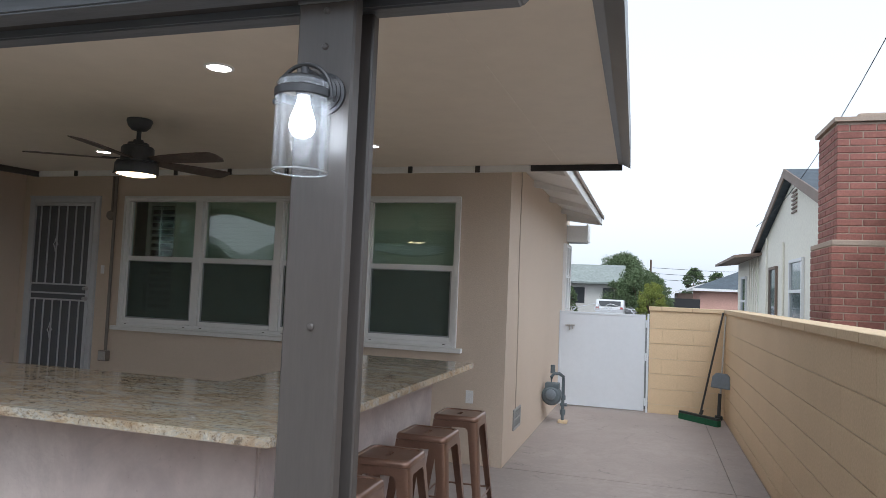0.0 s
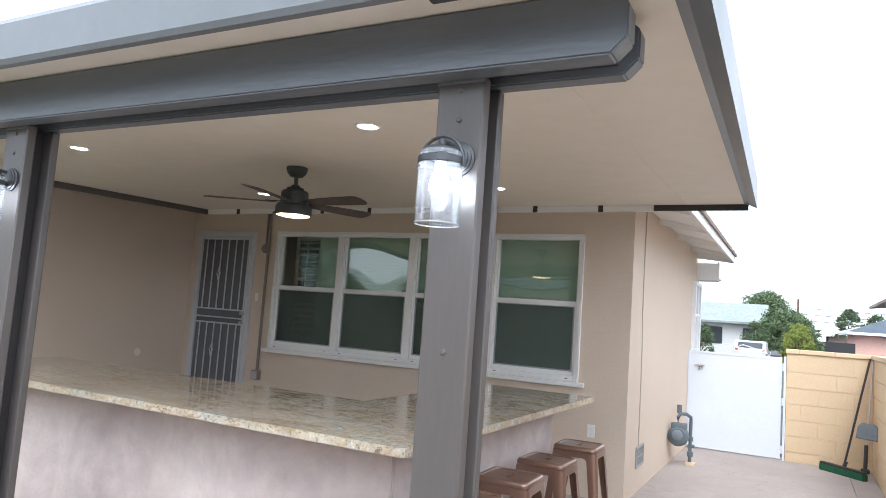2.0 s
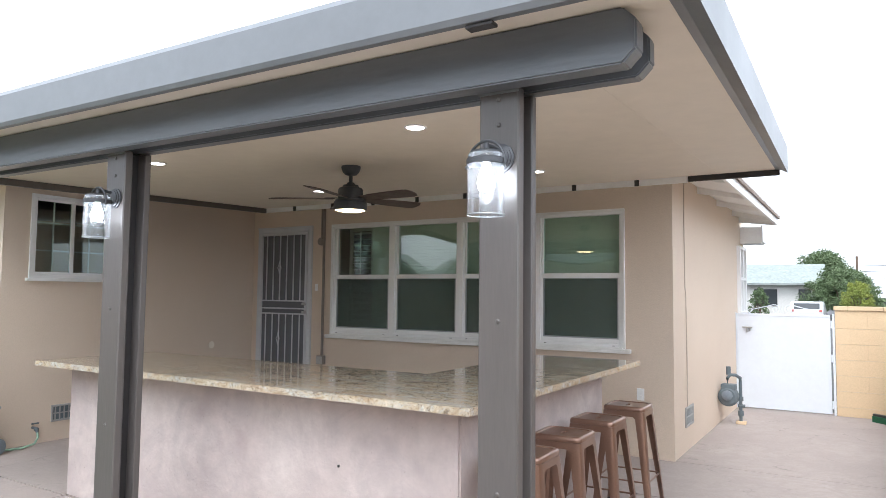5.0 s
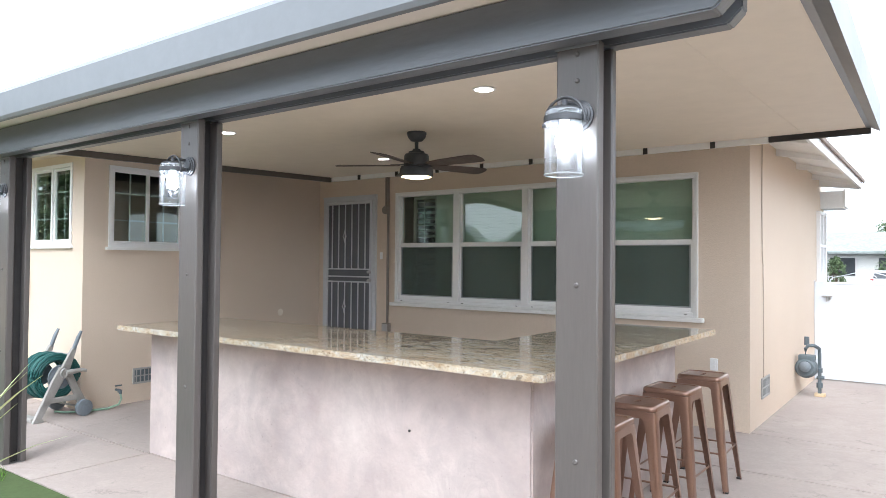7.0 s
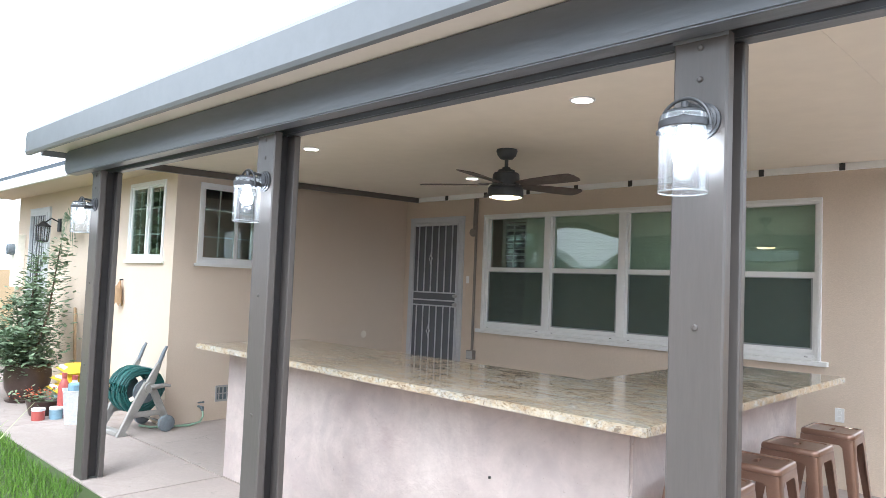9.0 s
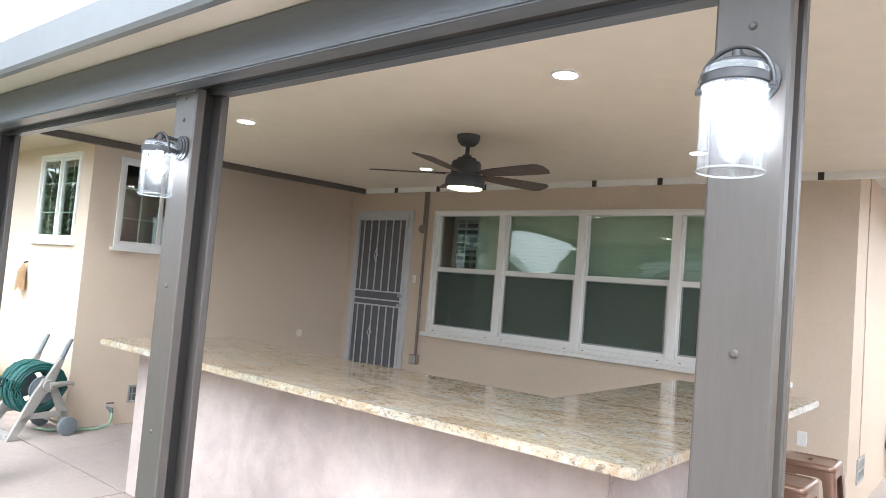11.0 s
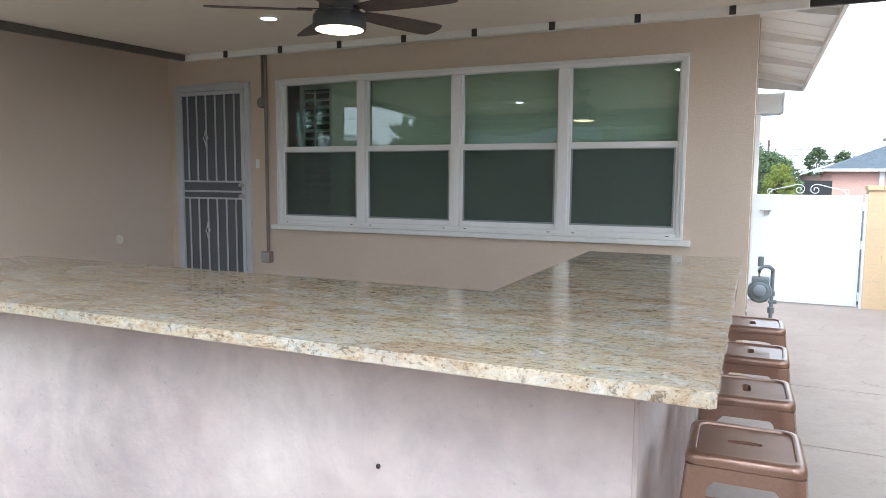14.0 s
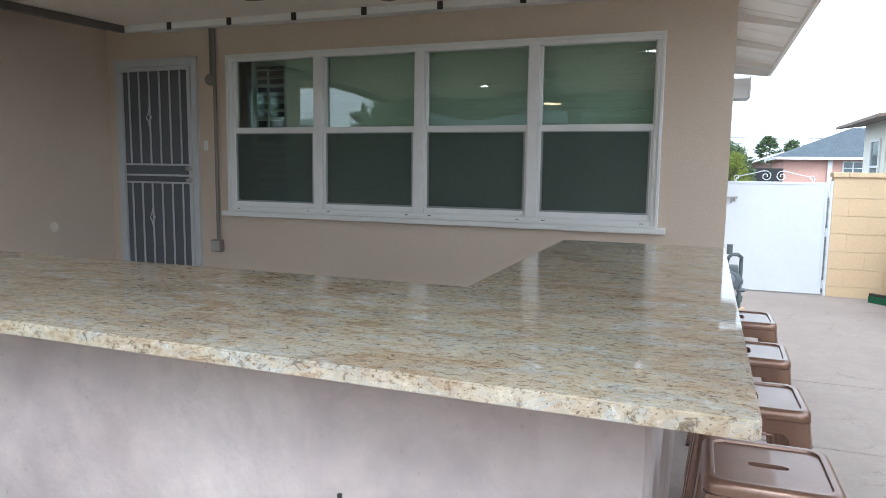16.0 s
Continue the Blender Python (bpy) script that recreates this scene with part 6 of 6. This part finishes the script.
nb_window(13.35, 14.5, 1.2, 2.36, VINYL)
nb_window(15.9, 16.8, 1.2, 2.32, BROWN_TRIM, False)
nb_window(20.6, 21.6, 0.9, 2.25, VINYL)
for k in range(5):
    bm = B()
    box(bm, NX - 0.025, NX - 0.002, 18.55 + 0.38 * k, 18.60 + 0.38 * k, 0.2, 2.66)
    part("batten", bm, PALE_STUCCO, nb)
bm = B()
for k in range(6):
    box(bm, NX - 0.03, NX - 0.004, 14.0, 14.42, 3.22 + 0.075 * k, 3.25 + 0.075 * k)
part("gable_vent", bm, BROWN_TRIM, nb)
bm = B()
rod(bm, (NX - 0.03, 15.2, 0.2), (NX - 0.03, 15.2, 2.75), 0.025, n=8)
part("downpipe", bm, PALE_STUCCO, nb)
bm = B()
rod(bm, (NX - 0.03, 17.2, 0.2), (NX - 0.03, 17.2, 3.0), 0.02, n=8)
part("downpipe", bm, PALE_STUCCO, nb)
bm = B()
pts = []
for k in range(17):
    f = k / 16
    pts.append((NX - 0.3 + 0.5 * f, 16.8 - 12.0 * f, 3.22 + 2.9 * f * f + 0.4 * f))
sweep(bm, pts, 0.006, 6)
solo("service_cable", bm, CABLE, "black overhead service cable to the neighbour's gable", "cable", smooth=True)

# ---- far street ----
far = thing("far_house", "pale grey house with a light green shingle roof", "house", (-3.0, 60.0, 0.0))
bm = B()
box(bm, -13.0, -1.4, 58.0, 66.0, -0.05, 2.7)
part("wall", bm, GREY_STUCCO, far)
bm = B()
prism(bm, ((57.3, 2.66), (62.0, 4.25), (66.7, 2.66), (66.7, 2.5), (57.3, 2.5)), "x", -13.6, -0.85)
part("roof", bm, PALE_SHINGLE, far)
for x0, x1 in ((-5.5, -3.9), (-2.45, -1.6)):
    bm = B()
    box(bm, x0, x1, 57.95, 57.998, 0.9, 2.2)
    part("window", bm, CAR_GLASS, far)
pink = thing("pink_house", "salmon stucco house with a dark hip roof", "house", (10.0, 58.0, 0.0))
bm = B()
box(bm, 4.8, 15.4, 55.0, 64.0, -0.05, 2.38)
part("wall", bm, PINK_STUCCO, pink)
bm = B()
lo = [bm.verts.new(p) for p in ((4.3, 54.4, 2.38), (15.9, 54.4, 2.38), (15.9, 64.6, 2.38), (4.3, 64.6, 2.38))]
hi = [bm.verts.new(p) for p in ((9.6, 59.5, 4.6), (11.6, 59.5, 4.6))]
bm.faces.new((lo[0], lo[1], hi[1], hi[0]))
bm.faces.new((lo[1], lo[2], hi[1]))
bm.faces.new((lo[2], lo[3], hi[0], hi[1]))
bm.faces.new((lo[3], lo[0], hi[0]))
bm.faces.new(lo[::-1])
part("roof", bm, SHINGLE, pink)
bm = B()
box(bm, 4.28, 15.9, 54.36, 54.40, 2.22, 2.40)
box(bm, 4.26, 4.30, 54.4, 64.6, 2.22, 2.40)
part("fascia_board", bm, WHITE, pink)
bm = B()
box(bm, 7.55, 7.82, 54.8, 54.999, -0.05, 2.37)
part("pilaster", bm, WHITE, pink)
for x0, w_ in ((8.45, 1.25), (9.85, 1.0)):
    bm = B()
    for p, q, r, t in ((x0, x0 + w_, 2.06, 2.14), (x0, x0 + w_, 1.2, 1.28), (x0, x0 + 0.08, 1.28, 2.06), (x0 + w_ - 0.08, x0 + w_, 1.28, 2.06), (x0 + w_ / 2 - 0.04, x0 + w_ / 2 + 0.04, 1.28, 2.06), (x0 + 0.08, x0 + w_ - 0.08, 1.64, 1.69)):
        box(bm, p, q, 54.93, 54.999, r, t)
    w = part("window", bm, VINYL, pink)
    bm = B()
    box(bm, x0 + 0.04, x0 + w_ - 0.04, 54.97, 54.99, 1.24, 2.1)
    part("pane", bm, SKY_PANE, w)
bm = B()
box(bm, 2.35, 4.75, 54.0, 54.15, -0.05, 1.6)
solo("dark_fence", bm, BLACK, "dark screened street fence", "fence")
brown = thing("brown_house", "small brown house far down the street", "house", (5.7, 71.0, 0.0))
bm = B()
box(bm, 3.6, 8.2, 68.0, 74.0, -0.05, 2.1)
part("wall", bm, BROWN_TRIM, brown)
bm = B()
prism(bm, ((3.1, 1.98), (5.9, 2.95), (8.7, 1.98), (8.7, 2.1), (5.9, 3.08), (3.1, 2.1)), "y", 67.4, 74.6)
part("roof", bm, SHINGLE, brown)
bm = B()
prism(bm, ((3.1, 1.96), (5.9, 2.93), (8.7, 1.96), (8.7, 2.1), (5.9, 3.08), (3.1, 2.1)), "y", 67.3, 67.395)
part("barge_board", bm, WHITE, brown, "white barge boards")

car = thing("parked_suv", "silver parked car seen from behind on the street", "car", (-1.2, 46.5, 0.0))
CX = -1.2
bm = B()
prism(bm, ((45.6, 0.35), (45.55, 0.75), (45.7, 0.88), (45.98, 1.27), (46.2, 1.34), (48.2, 1.32), (49.0, 0.97), (50.0, 0.92), (50.2, 0.5), (50.1, 0.32)), "x", CX - 0.86, CX + 0.86)
bmesh.ops.bevel(bm, geom=list(bm.edges), offset=0.05, segments=2, affect="EDGES")
part("body", bm, CAR_WHITE, car, smooth=True)
bm = B()
prism(bm, ((45.66, 0.90), (45.90, 1.24), (45.94, 1.24), (45.70, 0.90)), "x", CX - 0.68, CX + 0.68)
part("rear_window", bm, CAR_GLASS, car)
for sx in (-0.78, 0.78):
    for wy in (46.4, 49.3):
        bm = B()
        rod(bm, (CX + sx - 0.1, wy, 0.32), (CX + sx + 0.1, wy, 0.32), 0.32, n=20)
        part("wheel", bm, BLACK, car, smooth=True)
    bm = B()
    box(bm, CX + sx * 0.95 - 0.08, CX + sx * 0.95 + 0.08, 45.52, 45.6, 0.74, 0.88, 0.01)
    part("tail_light", bm, RED, car)
bm = B()
for sx in (-0.6, 0.6):
    rod(bm, (CX + sx, 46.2, 1.41), (CX + sx, 48.1, 1.40), 0.02)
    rod(bm, (CX + sx, 46.3, 1.33), (CX + sx, 46.3, 1.41), 0.02)
    rod(bm, (CX + sx, 48.0, 1.32), (CX + sx, 48.0, 1.41), 0.02)
part("roof_rack", bm, BLACK, car)


def tree(name, label, x, y, h, w, trunk_h, mat, count, leaf, seed):
    rng = random.Random(seed)
    t = thing(name, label, "tree", (x, y, 0))
    bm = B()
    sweep(bm, [(x, y, -0.05), (x + 0.08, y, trunk_h * 0.6), (x - 0.05, y, h * 0.7)], [0.035 * h, 0.026 * h, 0.008 * h], 8)
    for k in range(6):
        a = 1.05 * k + rng.uniform(0, 0.5)
        sweep(bm, [(x, y, trunk_h * 0.8), (x + 0.25 * w * math.cos(a), y + 0.25 * w * math.sin(a), h * 0.6), (x + 0.42 * w * math.cos(a), y + 0.42 * w * math.sin(a), h * rng.uniform(0.6, 0.8))], [0.02 * h, 0.012 * h, 0.004 * h], 6)
    part("trunk", bm, BARK, t, smooth=True)
    verts, faces = [], []
    lumps = []
    for k in range(110):
        a, u = rng.uniform(0, 6.283), rng.random() ** 0.4
        hh = trunk_h + (h - trunk_h) * rng.random()
        cap = math.sqrt(max(0.05, 1 - ((hh - trunk_h) / (h - trunk_h)) ** 2.2))
        lumps.append((x + 0.5 * w * u * cap * math.cos(a), y + 0.5 * w * u * cap * math.sin(a), hh, w * rng.uniform(0.05, 0.10)))
    for _ in range(count):
        lx, ly, lz, lr = rng.choice(lumps)
        v = Vector((rng.gauss(0, 1), rng.gauss(0, 1), rng.gauss(0, 1))).normalized() * lr * rng.uniform(0.6, 1.1)
        c = Vector((lx, ly, lz)) + v
        o = Vector((rng.gauss(0, 1), rng.gauss(0, 1), rng.gauss(0, 0.6))).normalized()
        s = o.cross(Vector((rng.gauss(0, 1), rng.gauss(0, 1), rng.gauss(0, 1)))).normalized()
        k = leaf * rng.uniform(0.6, 1.4)
        n = len(verts)
        verts += [tuple(c), tuple(c + k * 0.5 * o + k * 0.3 * s), tuple(c + k * o), tuple(c + k * 0.5 * o - k * 0.3 * s)]
        faces.append((n, n + 1, n + 2, n + 3))
    data = bpy.data.meshes.new("crown")
    data.from_pydata([(p[0] - x, p[1] - y, p[2]) for p in verts], [], faces)
    data.materials.append(mat)
    c = new("crown", data)
    c.parent = t
    return t


tree("street_tree", "broad domed green street tree behind the far house", -1.75, 72.0, 5.45, 8.4, 0.9, FOLIAGE, 30000, 0.17, 1)
tree("street_tree", "broad green street tree beside the far house", 0.5, 52.0, 3.25, 5.0, 0.55, FOLIAGE, 26000, 0.12, 2)
tree("round_shrub_tree", "yellow-green rounded garden tree", 1.38, 48.0, 2.5, 2.1, 0.2, YELLOW_LEAF, 12000, 0.085, 3)
tree("far_tree", "distant green tree behind the roofs", 6.6, 95.0, 5.4, 3.4, 1.2, FOLIAGE, 6000, 0.22, 4)
tree("far_tree", "distant green tree behind the roofs", 9.4, 95.0, 4.9, 3.4, 1.2, FOLIAGE, 6000, 0.22, 5)
tree("house_shrub", "small green shrub before the far house", -4.75, 54.0, 2.2, 1.4, 0.3, FOLIAGE, 2600, 0.12, 6)
pole = thing("utility_pole", "wooden utility pole with far cables", "utility pole", (1.23, 90.0, 0))
bm = B()
rod(bm, (1.23, 90, -0.05), (1.23, 90, 6.3), 0.12, n=8)
part("mast", bm, BARK, pole)
bm = B()
for z in (3.9, 4.6, 5.3):
    sweep(bm, [(1.23, 90, z), (9, 90, z - 0.25), (17, 90, z - 0.1), (28, 90, z)], 0.028, 5)
part("cable", bm, CABLE, pole)

# ---- yard walls that close the place behind the camera ----
bm = B()
box(bm, -12.6, 2.45, -4.2, -4.0, -0.05, 1.5)
box(bm, -12.7, -12.5, -4.2, 15.0, -0.05, 1.5)
solo("yard_wall", bm, BLOCK, "plain ochre block walls closing the yard", "wall", "structure")
rear = thing("rear_house", "cream house with grey hip roof beyond the yard wall", "house", (-5.5, -11.0, 0.0))
bm = B()
box(bm, -10.2, -1.6, -15.0, -8.6, -0.05, 2.75)
part("wall", bm, PALE_STUCCO, rear)
bm = B()
lo = [bm.verts.new(p) for p in ((-10.8, -15.6, 2.75), (-1.0, -15.6, 2.75), (-1.0, -8.0, 2.75), (-10.8, -8.0, 2.75))]
hi = [bm.verts.new(p) for p in ((-8.0, -11.8, 4.5), (-3.8, -11.8, 4.5))]
bm.faces.new((lo[0], lo[1], hi[1], hi[0]))
bm.faces.new((lo[1], lo[2], hi[1]))
bm.faces.new((lo[2], lo[3], hi[0], hi[1]))
bm.faces.new((lo[3], lo[0], hi[0]))
bm.faces.new(lo[::-1])
part("roof", bm, SHINGLE, rear)
garage = thing("rear_garage", "pale garage with a low gable roof beyond the yard wall", "garage", (-13.6, -10.0, 0.0))
bm = B()
box(bm, -16.2, -11.0, -13.0, -7.6, -0.05, 2.3)
part("wall", bm, PALE_STUCCO, garage)
bm = B()
prism(bm, ((-16.6, 2.3), (-13.6, 3.05), (-10.6, 2.3), (-10.6, 2.42), (-13.6, 3.17), (-16.6, 2.42)), "y", -13.4, -7.3)
part("roof", bm, PALE_SHINGLE, garage)
# out of view; the first two are added to cut the sky reflected in the window
tree("yard_tree", "green tree added beyond the yard wall to block reflected sky", -1.5, -7.0, 4.6, 4.4, 1.2, FOLIAGE, 7000, 0.2, 8)
tree("yard_tree", "green tree added beyond the yard wall to block reflected sky", -8.8, -6.7, 3.9, 3.6, 0.9, FOLIAGE, 8000, 0.18, 9)
tree("yard_tree", "tall green tree added beyond the yard wall to block reflected sky", -15.6, -0.8, 6.5, 6.4, 1.2, FOLIAGE, 12000, 0.26, 12)

# ---- chimney bricks ----
ch = thing("brick_chimney", "red brick chimney on the neighbour's house", "chimney", (3.7, 8.6, 0.0))
HC, GAP = 0.074, 0.011
parts_ = ((3.0, 4.5, 8.10, 9.05, 0.0, 2.16), (3.06, 4.4, 8.17, 8.98, 2.22, 3.42))
bm = B()
for x0, x1, y0, y1, z0, z1 in parts_:
    box(bm, x0 + 0.008, x1 - 0.008, y0 + 0.008, y1 - 0.008, z0, z1)
part("mortar_core", bm, BRICK_MORTAR, ch)
bm = B()
box(bm, 3.0, 4.5, 8.10, 9.05, 2.161, 2.219, 0.01)
part("shoulder_course", bm, BRICK_MORTAR, ch, "pale sloped mortar course")
bm = B()
prism(bm, ((3.03, 8.14), (4.43, 8.14), (4.43, 9.01), (3.03, 9.01)), "z", 3.425, 3.47)
box(bm, 3.3, 3.9, 8.35, 8.85, 3.47, 3.56, 0.02)
part("cap", bm, BRICK_MORTAR, ch, "pale mortar cap")
long_x = bpy.data.meshes.new("brick")
brick_cache = {}


def brick_mesh(dx, dy, dz, material, worn):
    key = (round(dx, 3), round(dy, 3), round(dz, 3), material.name, worn)
    if key not in brick_cache:
        bm = B()
        box(bm, -dx / 2, dx / 2, -dy / 2, dy / 2, -dz / 2, dz / 2)
        bmesh.ops.bevel(bm, geom=list(bm.edges), offset=worn, segments=1, affect="EDGES")
        brick_cache[key] = mesh_of("brick", bm, material)
    return brick_cache[key]


def piece(name, parent, centre, dx, dy, dz, material, worn=0.004):
    ob = new(name, brick_mesh(dx, dy, dz, material, worn))
    ob.parent = parent
    ob.location = Vector(centre) - BASE[parent.name]
    return ob


for x0, x1, y0, y1, z0, z1 in parts_:
    z, row = (1.2 if z0 == 0 else z0), 0
    while z + HC - GAP <= z1 + 0.01:
        dz = HC - GAP
        x = x0 - (0.12 if row % 2 else 0.0)
        while x < x1 - 0.02:
            a, b = max(x, x0), min(x + 0.24 - GAP, x1)
            if b - a > 0.05:
                piece("brick", ch, ((a + b) / 2, y0 + 0.05, z + dz / 2), b - a, 0.10, dz, BRICK)
            x += 0.24
        y = y0 + 0.112 - (0.0 if row % 2 else 0.12)
        while y < y1 - 0.02:
            a, b = max(y, y0 + 0.112), min(y + 0.24 - GAP, y1)
            if b - a > 0.05:
                piece("brick", ch, (x0 + 0.05, (a + b) / 2, z + dz / 2), 0.10, b - a, dz, BRICK)
            y += 0.24
        z += HC
        row += 1

# ---- block fence ----
fence = thing("block_wall", "ochre painted concrete block wall with a flat cap", "wall", (FENCE_X, 5.0, 0.0), kind="structure")
bm = B()
box(bm, FENCE_X + 0.006, FENCE_X + 0.19, -4.0, GATE_Y + 0.19, -0.05, 1.385)
box(bm, 1.28, FENCE_X + 0.004, GATE_Y + 0.006, GATE_Y + 0.19, -0.05, 1.385)
part("mortar", bm, MORTAR, fence)
LEVEL = [-0.08 + 0.205 * k for k in range(8)]
for k in range(7):
    z0, z1 = max(0.0, LEVEL[k]), LEVEL[k + 1] - 0.009
    if k == 6:
        z1 = 1.385
    zc, dz = (z0 + z1) / 2, z1 - z0
    y = GATE_Y - (0.2 if k % 2 else 0.4)
    last = GATE_Y
    while last > -3.9:
        y0 = max(y, -4.0)
        piece("block", fence, (FENCE_X + 0.05, (y0 + last) / 2 - 0.0015, zc), 0.10, last - y0 - 0.0008, dz, BLOCK, 0.0012)
        last, y = y0, y0 - 0.4
    x, right = FENCE_X - (0.4 if k % 2 else 0.2), FENCE_X
    while right > 1.29:
        x0 = max(x, 1.28)
        piece("block", fence, ((x0 + right) / 2, GATE_Y + 0.05, zc), right - x0 - 0.0008, 0.10, dz, BLOCK, 0.0012)
        right, x = x0, x0 - 0.4
y = GATE_Y + 0.2
while y > -3.9:
    y0 = max(-4.0, y - 0.4)
    piece("cap_block", fence, (FENCE_X + 0.095, (y + y0) / 2, 1.415), 0.23, y - y0 - 0.004, 0.055, BLOCK)
    y = y0
x = FENCE_X - 0.022
while x > 1.27:
    x0 = max(1.265, x - 0.4)
    piece("cap_block", fence, ((x + x0) / 2, GATE_Y + 0.095, 1.415), x - x0 - 0.004, 0.23, 0.055, BLOCK)
    x = x0
